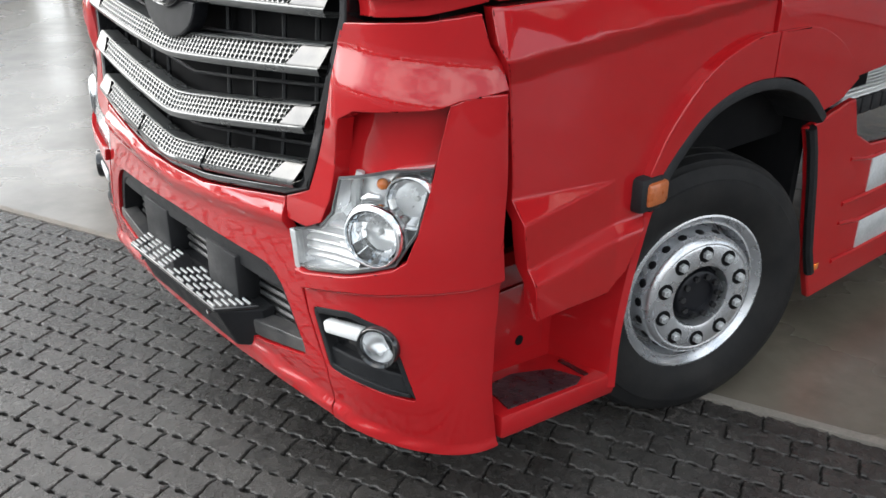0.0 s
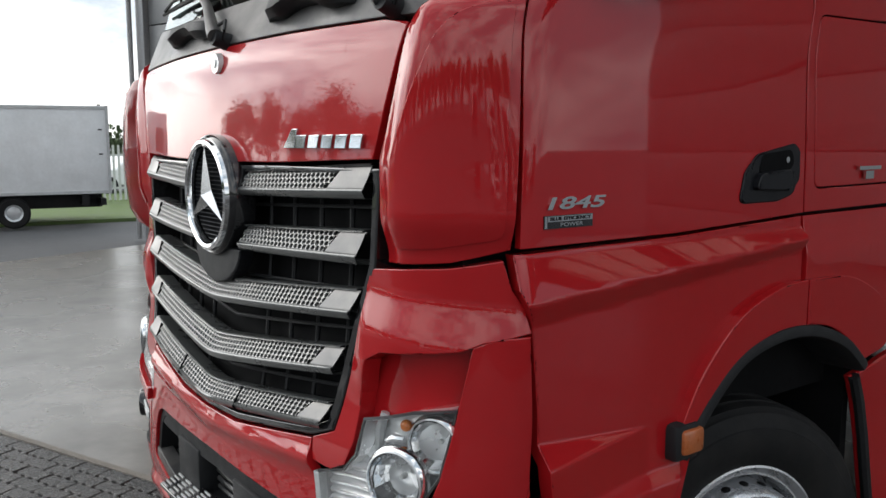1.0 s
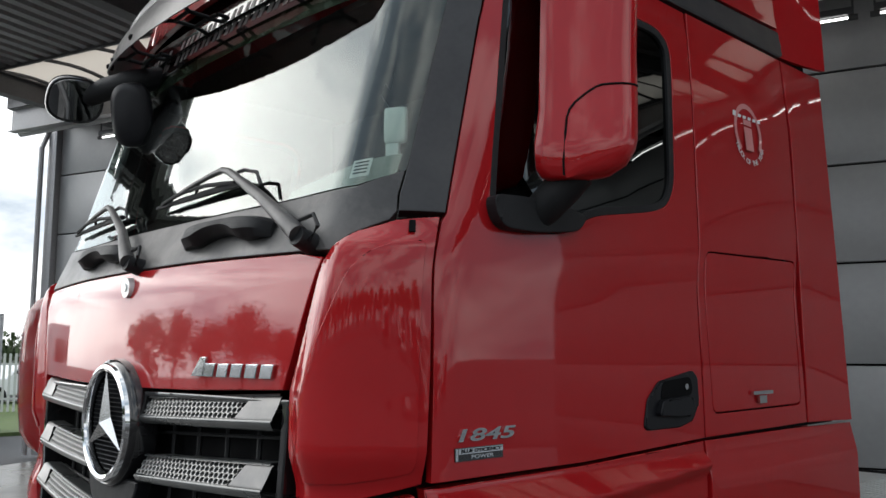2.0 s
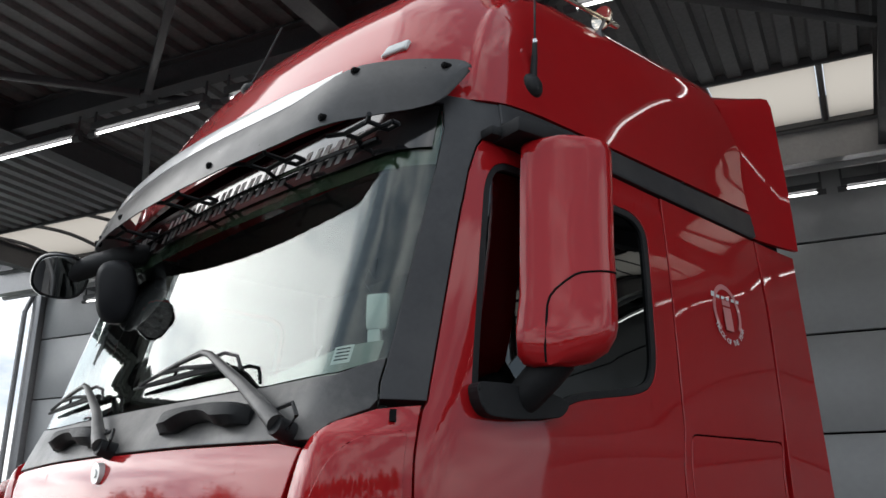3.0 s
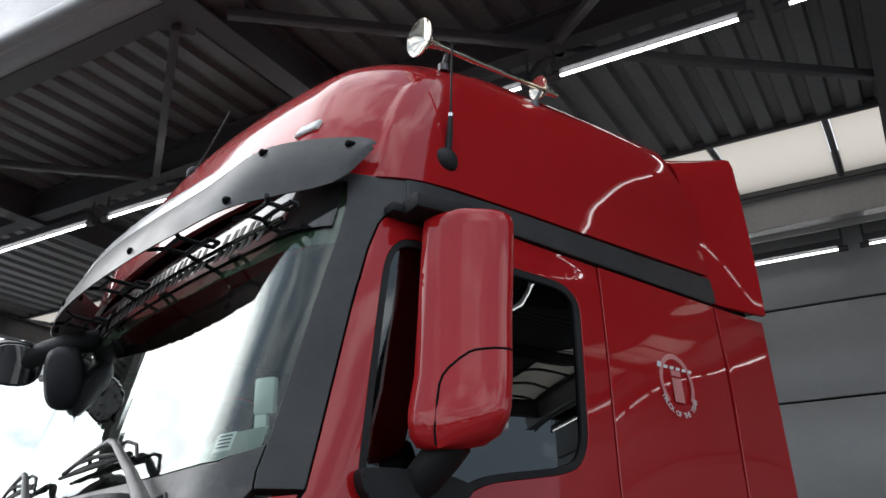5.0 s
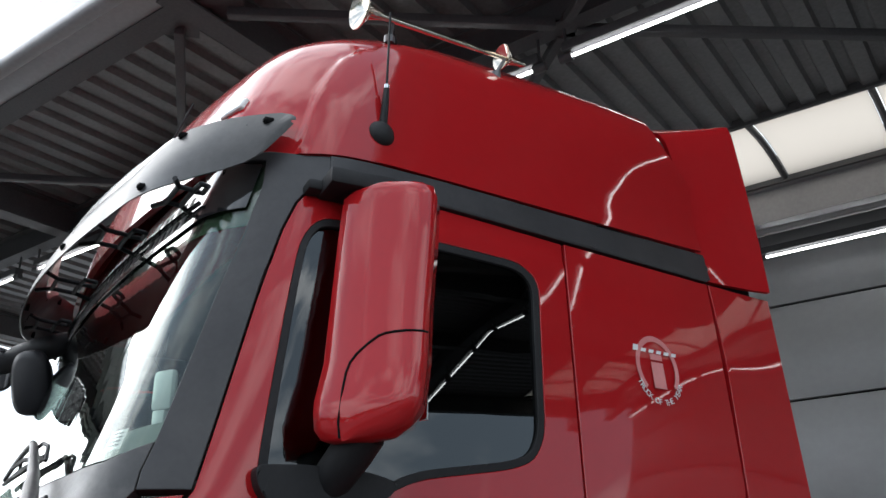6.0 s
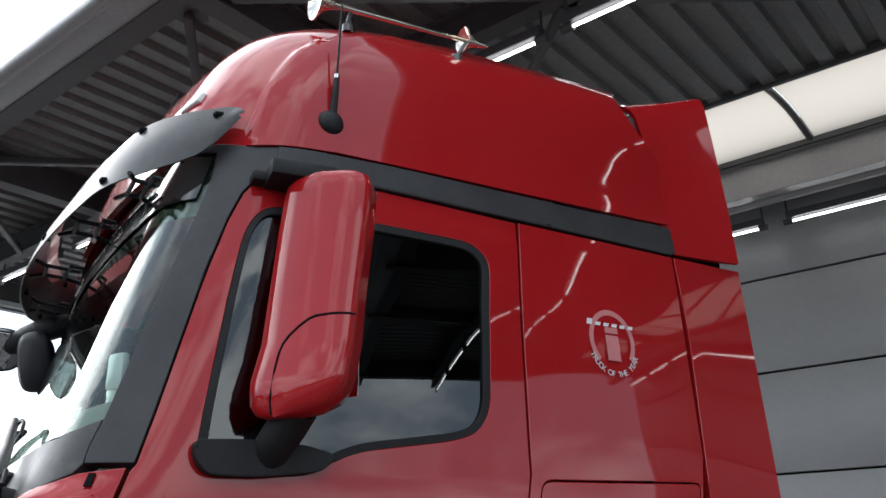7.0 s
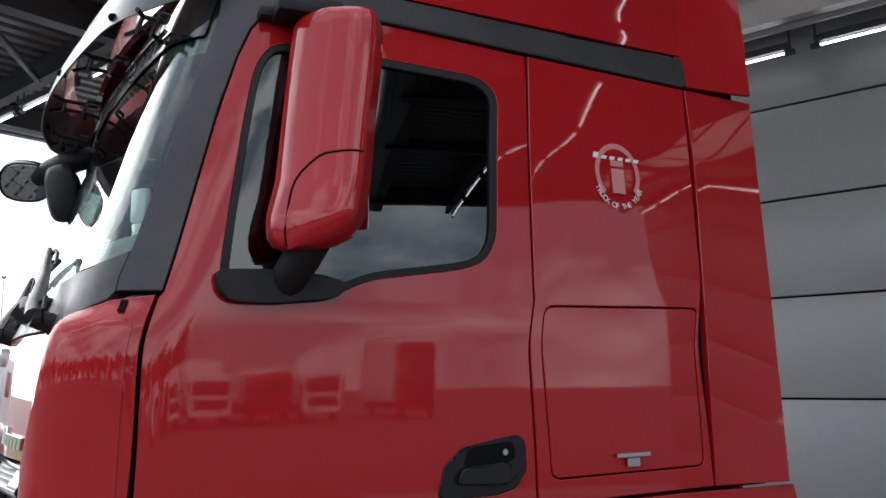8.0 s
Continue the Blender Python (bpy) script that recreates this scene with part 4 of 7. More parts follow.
for flip in BOTH:
    panel("roof_fairing", [[F(0.0, 3.27), F(0.84, 3.27), G(1.12, 0.62, 3.27), S(0.70, 3.262), S(1.0, 3.288), S(1.65, 3.302), S(2.30, 3.320), S(2.475, 3.328), S(2.465, 3.6), S(2.43, 3.995), S(1.1, 3.995), F(0.3, 3.995), F(0.0, 3.995)]], RED, truck, mirror=flip, thick=0.02, step=0.05, relief=roof_relief, warp=roof_warp, bevel=0)
bm = bmesh.new()
cap = []
for p, z in [F(0.0, 3.995), F(0.3, 3.995)] + [(q, 3.995) for q in np.linspace(0.4, S(2.4, 3.995)[0], 24)]:
    P = roof_warp(skin([p], [z], -0.004))[0]
    cap.append(P)
vs = [bm.verts.new(P) for P in cap] + [bm.verts.new((-P[0], P[1], P[2])) for P in reversed(cap[1:])]
bm.faces.new(vs)
part("roof_top", bm, RED, truck)
# side spoilers behind the roof: a side that stands out towards the rear, rolled over at the top
SPOIL = (  # height share, front x, front y, rear x, rear y, z at the front, z at the rear
    (1.178, 2.450, 3.205, 1.246, 2.797, 3.195), (1.170, 2.448, 3.40, 1.246, 2.782, 3.40), (1.155, 2.440, 3.60, 1.243, 2.762, 3.62), (1.140, 2.425, 3.76, 1.238, 2.745, 3.80),
    (1.130, 2.410, 3.845, 1.232, 2.734, 3.93), (1.110, 2.40, 3.888, 1.220, 2.728, 3.972), (1.07, 2.39, 3.925, 1.19, 2.724, 3.990), (0.90, 2.38, 3.965, 1.02, 2.72, 4.005))
for s in (1, -1):
    bm = bmesh.new()
    outer = []
    for x0, y0, z0, x1, y1, z1 in SPOIL:
        outer.append([bm.verts.new((s * (x0 + (x1 - x0) * t * (0.6 + 0.4 * t)), y0 + (y1 - y0) * t, z0 + (z1 - z0) * t)) for t in np.linspace(0, 1, 7)])
    for a, b in zip(outer, outer[1:]):
        for k in range(6):
            bm.faces.new((a[k], a[k + 1], b[k + 1], b[k]))
    bmesh.ops.recalc_face_normals(bm, faces=bm.faces[:])
    bmesh.ops.solidify(bm, geom=bm.faces[:], thickness=0.02)
    part("roof_spoiler", bm, RED, truck, sharp=45)

# grille: five silver bars, perforated, on a black lattice
GRILLE = sym([F(0.0, 0.955), F(0.24, 0.965), F(0.70, 1.035), G(0.79, 0.12, 1.07), G(0.885, 0.165, 1.40), G(0.925, 0.185, 1.54), G(0.94, 0.19, 1.80), F(0.45, 1.80), F(0.0, 1.795)])
frame_in = sym([F(0.0, 0.975), F(0.24, 0.985), F(0.69, 1.055), G(0.765, 0.115, 1.09), G(0.858, 0.16, 1.41), G(0.90, 0.18, 1.55), G(0.915, 0.185, 1.785), F(0.45, 1.785), F(0.0, 1.78)])
grille = panel("grille", [GRILLE, frame_in], GLOSSBLACK, truck, "black grille frame with five perforated silver bars", off=0.004, thick=0.12, step=0.06, bevel=0.006)
# added near-black sheet: the shade behind the grille, as colour
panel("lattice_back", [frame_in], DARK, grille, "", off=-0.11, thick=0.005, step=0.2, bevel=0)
for z0, k in ((1.02, 0.10), (1.10, 0.10), (1.19, 0.10), (1.27, 0.10), (1.35, 0.06), (1.42, 0.05), (1.50, 0.05), (1.58, 0.04), (1.66, 0.04), (1.74, 0.03)):
    bm = bmesh.new()
    xe = lin(z0, (1.0, 0.70), (1.4, 0.85), (1.75, 0.9))
    tube(bm, [skin([F(x, z0 + k * abs(x))[0]], [z0 + k * abs(x)], -0.075)[0] for x in np.linspace(-xe, xe, 25)], 0.006, seg=6)
    part("lattice_rod", bm, BLACK, grille)
for x in (-0.72, -0.56, -0.4, -0.24, 0.24, 0.4, 0.56, 0.72):
    bm = bmesh.new()
    z0, z1 = 0.99 + 0.10 * abs(x), 1.76
    tube(bm, [skin([F(x, z)[0]], [z], -0.08)[0] for z in np.linspace(z0, z1, 12)], 0.008, seg=6)
    part("lattice_post", bm, BLACK, grille)

BARS = (
    # lower middle, lower end, upper middle, upper end, half width at the bottom and top, perforated half width
    (1.695, 1.722, 1.775, 1.818, 0.905, 0.915, 0.74),
    (1.515, 1.545, 1.595, 1.638, 0.875, 0.888, 0.73),
    (1.325, 1.395, 1.410, 1.478, 0.85, 0.872, 0.71),
    (1.125, 1.232, 1.215, 1.312, 0.79, 0.812, 0.68),
    (0.975, 1.070, 1.055, 1.145, 0.755, 0.772, 0.64),
)


def bar_point(bar, x, f, off):
    """f: 0 at the bar's lower edge, 1 at its upper one."""
    lo0, lo1, up0, up1, xb, xt, xp = bar
    a = abs(x) / xb
    soft = math.sqrt(a * a + 0.004) - 0.063
    lo, up = lo0 + (lo1 - lo0) * soft, up0 + (up1 - up0) * soft
    z = lo + (up - lo) * f
    return skin([F(x, z)[0]], [z], off)[0]


for bi, bar in enumerate(BARS):
    gap = 0.20 if bi < 2 else 0.0  # the emblem stands in the upper two
    spans = ((-bar[4], -gap), (gap, bar[4])) if gap else ((-bar[4], bar[4]),)
    for s0, s1 in spans:
        bm = bmesh.new()
        prof = ((-0.06, 1.0), (-0.008, 1.0), (-0.004, 0.985), (0.0, 0.93))
        low = ((0.020, 0.30), (0.026, 0.26), (0.027, 0.20), (0.018, 0.02), (0.008, -0.02), (-0.06, -0.02))
        for pr in (prof, low):
            rows = []
            for x in np.linspace(s0, s1, 33):
                rows.append([bm.verts.new(bar_point(bar, x, f, o)) for o, f in pr])
            for a, b in zip(rows, rows[1:]):
                for k in range(len(pr) - 1):
                    bm.faces.new((a[k], a[k + 1], b[k + 1], b[k]))
        gb = part("grille_bar", bm, LIP, grille, "dark glossy bar edge", sharp=50)
        # plain silver ends
        for e in (-1, 1):
            if e * (s1 if e > 0 else s0) < bar[4] - 0.01:
                continue
            bm = bmesh.new()
            rows = []
            for f, o in ((0.24, 0.023), (0.29, 0.0235), (0.36, 0.021), (0.6, 0.010), (0.86, 0.001), (0.94, -0.006)):
                x0 = bar[6] + 0.07 * (f - 0.3)
                xe = bar[4] + (bar[5] - bar[4]) * f
                rows.append([bm.verts.new(bar_point(bar, e * x, f, o + 0.001)) for x in np.linspace(x0, xe, 8)])
            for a, b in zip(rows, rows[1:]):
                for k in range(7):
                    bm.faces.new((a[k], a[k + 1], b[k + 1], b[k]))
            part("bar_end", bm, ENDSILVER, gb, "plain silver bar end")
        # perforated face
        bm = bmesh.new()
        cw, nrow = 0.0235, 4
        h = 0.65 / nrow
        for r in range(nrow):
            f0 = 0.29 + r * h
            xr = bar[6] + 0.07 * (f0 - 0.3)
            shift = 0.5 * cw * (r % 2)
            xa, xb2 = max(s0, -xr), min(s1, xr)
            for i in range(int((xb2 - xa) / cw)):
                x0 = xa + shift + i * cw
                cx, cf = x0 + cw / 2, f0 + h / 2
                oct_out = [(cx + a * cw / 2, cf + b * h / 2) for a, b in ((-1, -1), (0, -1), (1, -1), (1, 0), (1, 1), (0, 1), (-1, 1), (-1, 0))]
                oct_in = [(cx + 0.43 * cw * math.cos(t), cf + 0.475 * h * math.sin(t)) for t in [radians(225 + 45 * k) for k in range(8)]]
                vo = [bm.verts.new(bar_point(bar, x, f, 0.020 - 0.030 * (f - 0.29) / 0.65)) for x, f in oct_out]
                vi = [bm.verts.new(bar_point(bar, x, f, 0.019 - 0.030 * (f - 0.29) / 0.65)) for x, f in oct_in]
                vd = [bm.verts.new(bar_point(bar, x, f, 0.008 - 0.030 * (f - 0.29) / 0.65)) for x, f in oct_in]
                for k in range(8):
                    bm.faces.new((vo[k], vo[(k + 1) % 8], vi[(k + 1) % 8], vi[k]))
                    bm.faces.new((vi[k], vi[(k + 1) % 8], vd[(k + 1) % 8], vd[k]))
        part("perforated_face", bm, SILVER, gb, "silver face with rows of oval holes")

for x in (-0.26, 0.26):
    bm = bmesh.new()
    tube(bm, [bar_point(BARS[4], x, f, o) for f, o in ((-0.02, 0.012), (0.15, 0.029), (0.3, 0.023), (0.95, 0.003))], 0.004, seg=6)
    part("bar_joint", bm, DARK, grille)

# emblem: black dish, chrome ring and three-pointed star shape
EMB = Matrix.Translation((0, 0.082, 1.69)) @ pose(0, 0, 0, 0, 0, 90)
bm = bmesh.new()
lathe(bm, [(0.08, 0.208), (0.012, 0.208), (0.0, 0.204), (-0.006, 0.196), (-0.004, 0.190), (0.014, 0.172), (0.018, 0.0001)], 64, EMB)
emblem = part("emblem", bm, GLOSSBLACK, truck, "round black emblem dish with a chrome ring and star")
bm = bmesh.new()
lathe(bm, [(-0.004, 0.192), (-0.018, 0.188), (-0.022, 0.178), (-0.018, 0.168), (-0.002, 0.163), (0.006, 0.163)], 64, EMB)
part("ring", bm, CHROME, emblem, "chrome ring")
bm = bmesh.new()
tip = [Vector((0.166 * math.sin(radians(a)), -0.012, 0.166 * math.cos(radians(a)))) for a in (0, 120, 240)]
dent = [Vector((0.036 * math.sin(radians(a)), -0.004, 0.036 * math.cos(radians(a)))) for a in (60, 180, 300)]
mid = Vector((0, -0.030, 0))
o = Vector((0, 0.082, 1.69))
vt, vd, vm = [bm.verts.new(p + o) for p in tip], [bm.verts.new(p + o) for p in dent], bm.verts.new(mid + o)
for k in range(3):
    bm.faces.new((vm, vt[k], vd[k]))
    bm.faces.new((vm, vd[k - 1], vt[k]))
part("star", bm, STARMETAL, emblem, "chrome three-pointed star", sharp=5)
# fine dark grid inside the dish, before a dull back
bm = bmesh.new()
lathe(bm, [(0.0145, 0.165), (0.0135, 0.162), (0.0135, 0.0001)], 48, EMB)
part("dish_back", bm, DARK, emblem)
for k in range(22):
    t = -0.152 + 0.304 * k / 21
    w = math.sqrt(max(0, 0.158 ** 2 - t * t))
    for a, b in (((-w, 0.093, 1.69 + t), (w, 0.093, 1.69 + t)), ((t, 0.094, 1.69 - w), (t, 0.094, 1.69 + w))):
        bm = bmesh.new()
        rod(bm, a, b, 0.0018, seg=5)
        part("dish_rib", bm, NAVY, emblem)
# plough-shaped black shield below the emblem
panel("emblem_shield", [sym([F(0.20 * math.sin(t), 1.515 - 0.125 * math.cos(t)) for t in np.linspace(0, math.pi / 2, 10)] + [F(0.0, 1.52)])], NAVY, grille, off=0.016, thick=0.05, step=0.04, bevel=0.006)

# bumper middle with its wide opening
OPEN = sym([F(0.0, 0.455), F(0.50, 0.47), F(0.775, 0.525), F(0.715, 0.655), F(0.665, 0.745), F(0.60, 0.785), F(0.0, 0.80)])
MID = sym([F(0.0, 0.385), F(0.48, 0.38), F(0.868, 0.36), F(0.860, 0.52), F(0.79, 0.70), F(0.755, 0.82), F(0.71, 0.965), F(0.70, 1.025), F(0.24, 0.955), F(0.0, 0.945)])


def lip(x, z):
    """The flared lower lip of the bumper, running out towards the corner."""
    c = lin(abs(x), (0, 0.455), (0.5, 0.45), (0.868, 0.415), (1.09, 0.375), (1.25, 0.335))
    return lin(abs(x), (0, 0.024), (0.9, 0.022), (1.25, 0.006)) * ease((c - z) / 0.03)


def bump_relief(x, y, z):
    return 0.018 * math.exp(-((z - (0.905 + 0.085 * abs(x))) / 0.03) ** 2) + lip(x, z)


bumper = panel("bumper", [MID, rounded(OPEN, 0.05)], RED, truck, "red front bumper with a wide opening", off=0.003, thick=0.035, step=0.022, relief=bump_relief)
panel("opening_lining", [rounded(OPEN, 0.05), grow(rounded(OPEN, 0.05), -0.035)], BLACK, bumper, "black plastic lining", off=-0.012, thick=0.11, step=0.05)
# added near-black sheet for the shaded depth of the opening
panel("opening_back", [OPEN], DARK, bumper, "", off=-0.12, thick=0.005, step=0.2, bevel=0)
for i in range(8):
    bm = bmesh.new()
    z = 0.52 + 0.032 * i
    xe = lin(z, (0.5, 0.72), (0.78, 0.58))
    tube(bm, [skin([F(x, z)[0]], [z], -0.085)[0] for x in np.linspace(-xe, xe, 15)], 0.010, seg=6)
    part("grille_slat", bm, COWL, bumper)
panel("textured_visor", [sym([F(0.0, 0.722), F(0.56, 0.70), F(0.66, 0.70), F(0.655, 0.745), F(0.595, 0.775), F(0.0, 0.788)])], BLACK, bumper, off=-0.016, thick=0.06, step=0.05, bevel=0.006)
for x in (-0.36, 0.18):
    bm = bmesh.new()
    box(bm, x, x + 0.22, 0.055, 0.14, 0.53, 0.74, bevel=0.008)
    part("plate_block", bm, BLACK, bumper)
panel("lower_sill", [sym([F(0.0, 0.46), F(0.5, 0.475), F(0.765, 0.527), F(0.745, 0.57), F(0.48, 0.535), F(0.0, 0.52)])], COWL, bumper, off=-0.004, thick=0.06, step=0.05, bevel=0.005)
for s in (1, -1):
    bm = bmesh.new()
    c = Vector(skin([F(s * 0.66, 0.80)[0]], [0.87], 0.0)[0])
    n = Vector((s * 0.09, -1, 0)).normalized()
    rod(bm, c - n * 0.01, c + n * 0.002, 0.035, seg=28)
    part("tow_cover", bm, RED, bumper, "round red tow eye cover", bevel=0.002)

# folding step in front of the opening: housing and slotted tread
step_box = bmesh.new()
low = ((-0.36, 0.11), (-0.28, 0.03), (0.41, 0.03), (0.49, 0.11), (0.49, 0.14), (-0.36, 0.14))
top = ((-0.37, 0.09), (-0.29, -0.03), (0.41, -0.03), (0.49, 0.09), (0.49, 0.14), (-0.37, 0.14))
LB, TB = [step_box.verts.new((x, y, 0.425)) for x, y in low], [step_box.verts.new((x, y, 0.572)) for x, y in top]
step_box.faces.new(LB)
step_box.faces.new(TB)
for k in range(6):
    step_box.faces.new((LB[k], LB[(k + 1) % 6], TB[(k + 1) % 6], TB[k]))
fold = part("front_step", step_box, BLACK, truck, "black folding front step with a slotted tread", bevel=0.006)
bm = bmesh.new()
ring = ((-0.365, 0.085), (-0.295, -0.042), (0.415, -0.042), (0.485, 0.085))
A, B = ([bm.verts.new((x, y, z)) for x, y in ring] for z in (0.574, 0.588))
bm.faces.new(A)
bm.faces.new(B)
for k in range(4):
    bm.faces.new((A[k], A[(k + 1) % 4], B[(k + 1) % 4], B[k]))
tread = part("tread", bm, GLOSSBLACK, fold, bevel=0.003)
for i in range(9):
    bm = bmesh.new()
    for k in range(6):
        y = -0.034 + 0.0195 * k
        x = -0.292 + 0.080 * i + (-0.012 if i < 4 else 0.012) * k
        box(bm, x, x + 0.052, y, y + 0.0055, 0.587, 0.592)
    part("tread_rib", bm, STEEL, tread, "row of pale worn grip ribs")
for x in (-0.22, 0.34):
    bm = bmesh.new()
    rod(bm, (x, -0.02, 0.545), (x, -0.034, 0.545), 0.007, seg=10)
    part("bolt", bm, CHROME, fold)

# corners of the front: surround, recess, headlight, flap, bumper corner, fog light
SURROUND = [G(0.905, 0.175, 1.535), G(1.08, 0.205, 1.550), G(1.16, 0.25, 1.556), G(1.235, 0.36, 1.575), G(1.245, 0.38, 1.50), G(1.25, 0.42, 1.45), G(1.25, 0.43, 1.39), G(1.215, 0.31, 1.372), G(1.19, 0.27, 1.352), G(0.99, 0.17, 1.325), G(0.935, 0.16, 1.295), G(0.908, 0.145, 1.20), G(0.892, 0.125, 1.06), G(0.865, 0.11, 0.992), G(0.80, 0.10, 0.962), G(0.715, 0.09, 0.965), G(0.71, 0.095, 1.03), G(0.80, 0.12, 1.07), G(0.893, 0.165, 1.40)]
RECESS = [G(0.885, 0.13, 1.10), G(1.0, 0.155, 1.14), G(1.20, 0.26, 1.185), G(1.235, 0.34, 1.40), G(0.99, 0.17, 1.36), G(0.89, 0.15, 1.32)]
HEAD = [G(0.745, 0.09, 0.94), G(0.755, 0.092, 0.835), G(0.80, 0.10, 0.832), G(0.98, 0.12, 0.876), G(1.12, 0.17, 0.925), G(1.165, 0.21, 1.02), G(1.185, 0.25, 1.195), G(1.09, 0.18, 1.178), G(0.92, 0.14, 1.13), G(0.905, 0.12, 1.03), G(0.855, 0.11, 0.975)]
FLAP = [G(0.762, 0.09, 0.825), G(0.782, 0.09, 0.772), G(0.98, 0.12, 0.822), G(1.14, 0.19, 0.852), G(1.22, 0.28, 0.862), G(1.25, 0.435, 0.862), G(1.25, 0.425, 1.382), G(1.23, 0.34, 1.382), G(1.203, 0.29, 1.362), G(1.19, 0.255, 1.20), G(1.17, 0.212, 1.02), G(1.15, 0.19, 0.945), G(1.12, 0.17, 0.918), G(0.98, 0.12, 0.868), G(0.80, 0.10, 0.825)]
BCORNER = [G(0.785, 0.09, 0.764), G(0.80, 0.09, 0.70), G(0.868, 0.10, 0.52), G(0.876, 0.13, 0.355), G(1.09, 0.18, 0.335), G(1.20, 0.28, 0.315), G(1.25, 0.44, 0.30), G(1.25, 0.435, 0.854), G(1.22, 0.28, 0.854), G(1.14, 0.19, 0.844), G(0.98, 0.12, 0.814)]
FOG = rounded([G(0.820, 0.092, 0.718), G(0.882, 0.104, 0.533), G(1.03, 0.13, 0.525), G(1.165, 0.205, 0.505), G(1.135, 0.17, 0.65), G(1.095, 0.15, 0.735), G(0.98, 0.11, 0.755)], 0.02)


def surround_relief(x, y, z):
    return 0.024 * ease((1.50 - z - 0.1 * (x - 0.9)) / 0.13) * ease((x - 0.84) / 0.09) * ease((z - 1.16) / 0.14)


def corner_relief(x, y, z):
    return lip(x, z)


for flip in BOTH:
    s = -1 if flip else 1
    panel("headlight_surround", [SURROUND], RED, truck, off=0.004, thick=0.06, step=0.02, mirror=flip, relief=surround_relief, bevel=0.003)
    panel("recess_panel", [RECESS], RED, truck, off=-0.05, thick=0.01, step=0.06, mirror=flip, bevel=0)
    panel("headlight_flap", [FLAP], RED, truck, off=0.022, thick=0.06, step=0.045, mirror=flip, bevel=0.004)
    corner = panel("bumper_corner", [BCORNER, FOG], RED, truck, off=0.004, thick=0.05, step=0.025, mirror=flip, relief=corner_relief)
    # headlight
    lens = panel("headlight", [HEAD], LENS, truck, "clear glass headlight with two round reflectors", off=0.002, thick=0.006, step=0.05, mirror=flip, bevel=0, closed=True)
    lens.visible_shadow = False
    panel("bowl", [grow(HEAD, -0.003)], LAMPCHROME, lens, "bright stepped reflector bowl", off=-0.05, thick=0.01, step=0.02, mirror=flip, bevel=0,
          relief=lambda x, y, z: 0.016 * math.sin(19 * x + 6 * z) * math.sin(24 * z) * ease((z - 0.97) / 0.05))
    panel("bowl_rim", [grow(HEAD, 0.004), grow(HEAD, -0.004)], DARKSTEEL, lens, off=0.0, thick=0.012, step=0.03, mirror=flip, bevel=0)
    panel("bowl_wall", [grow(HEAD, -0.001), grow(HEAD, -0.006)], LAMPCHROME, lens, off=-0.010, thick=0.045, step=0.03, mirror=flip, bevel=0)
    for k in range(5):
        bm = bmesh.new()
        rows = []
        for x in np.linspace(0.775, 1.0, 12):
            z = 0.853 + 0.026 * k + 0.085 * (x - 0.775) + 0.010 * math.sin((x - 0.775) * 11)
            rows.append([bm.verts.new((s * p[0], p[1], p[2])) for p in (skin([F(x, z + dz)[0]], [z + dz], o)[0] for dz, o in ((0.0, -0.042), (0.004, -0.026), (0.014, -0.022), (0.022, -0.03), (0.026, -0.042)))])
        for a, b in zip(rows, rows[1:]):
            for j in range(4):
                bm.faces.new((a[j], a[j + 1], b[j + 1], b[j]))
        part("reflector_rib", bm, LAMPCHROME, lens, sharp=60)
    # upright divider between the ribs and the lamps, and the bright fold under the amber bulb
    bm = bmesh.new()
    tube(bm, [(s * p[0], p[1], p[2]) for p in (skin([F(x, z)[0]], [z], -0.036)[0] for x, z in ((0.965, 1.155), (0.955, 1.11), (0.965, 1.06), (0.985, 1.02)))], [0.012, 0.014, 0.012, 0.006], seg=8)
    part("divider", bm, STEEL, lens)
    bm = bmesh.new()
    tube(bm, [(s * p[0], p[1], p[2]) for p in (skin([F(x, z)[0]], [z], -0.034)[0] for x, z in ((0.985, 1.085), (1.02, 1.098), (1.06, 1.10)))], [0.005, 0.013, 0.008], seg=8)
    part("bright_fold", bm, LAMPCHROME, lens)
    for x, y, z, r, nm in ((1.020, 0.125, 0.993, 0.078, "low_beam"), (1.10, 0.195, 1.098, 0.068, "high_beam")):
        c = Vector((s * x, y + 0.09, z))
        ax = Vector((s * 0.42, -0.9, 0.0)).normalized()
        m = Matrix.Translation(c) @ ax.to_track_quat("X", "Z").to_matrix().to_4x4()
        bm = bmesh.new()
        lathe(bm, [(0.068, r), (0.072, r * 0.96), (0.06, r * 0.88), (0.03, r * 0.72), (0.0, r * 0.45), (-0.012, 0.001)], 14, m)
        unit = part(nm, bm, CHROME, lens, "round faceted chrome reflector", sharp=12)
        bm = bmesh.new()
        lathe(bm, [(0.045, r * 1.22), (0.062, r * 1.19), (0.074, r * 1.07), (0.078, r * 1.02), (0.068, r * 0.97)], 40, m)
        part("reflector_ring", bm, CHROME, lens)
        bm = bmesh.new()
        lathe(bm, [(0.0755, r * 1.085), (0.0785, r * 1.06), (0.0795, r * 1.03), (0.0765, r * 1.02)], 40, m)
        part("ring_edge", bm, STEEL, lens)
        bm = bmesh.new()
        rod(bm, m @ Vector((-0.005, 0, 0)), m @ Vector((0.035, 0, 0)), 0.012, 0.006, seg=12)
        part("bulb", bm, WHITE, lens)
    bm = bmesh.new()
    c = Vector((s * 1.045, 0.195, 1.135))
    bmesh.ops.create_uvsphere(bm, u_segments=12, v_segments=8, radius=0.016, matrix=Matrix.Translation(c))
    part("amber_bulb", bm, ORANGE, lens, "amber indicator bulb")
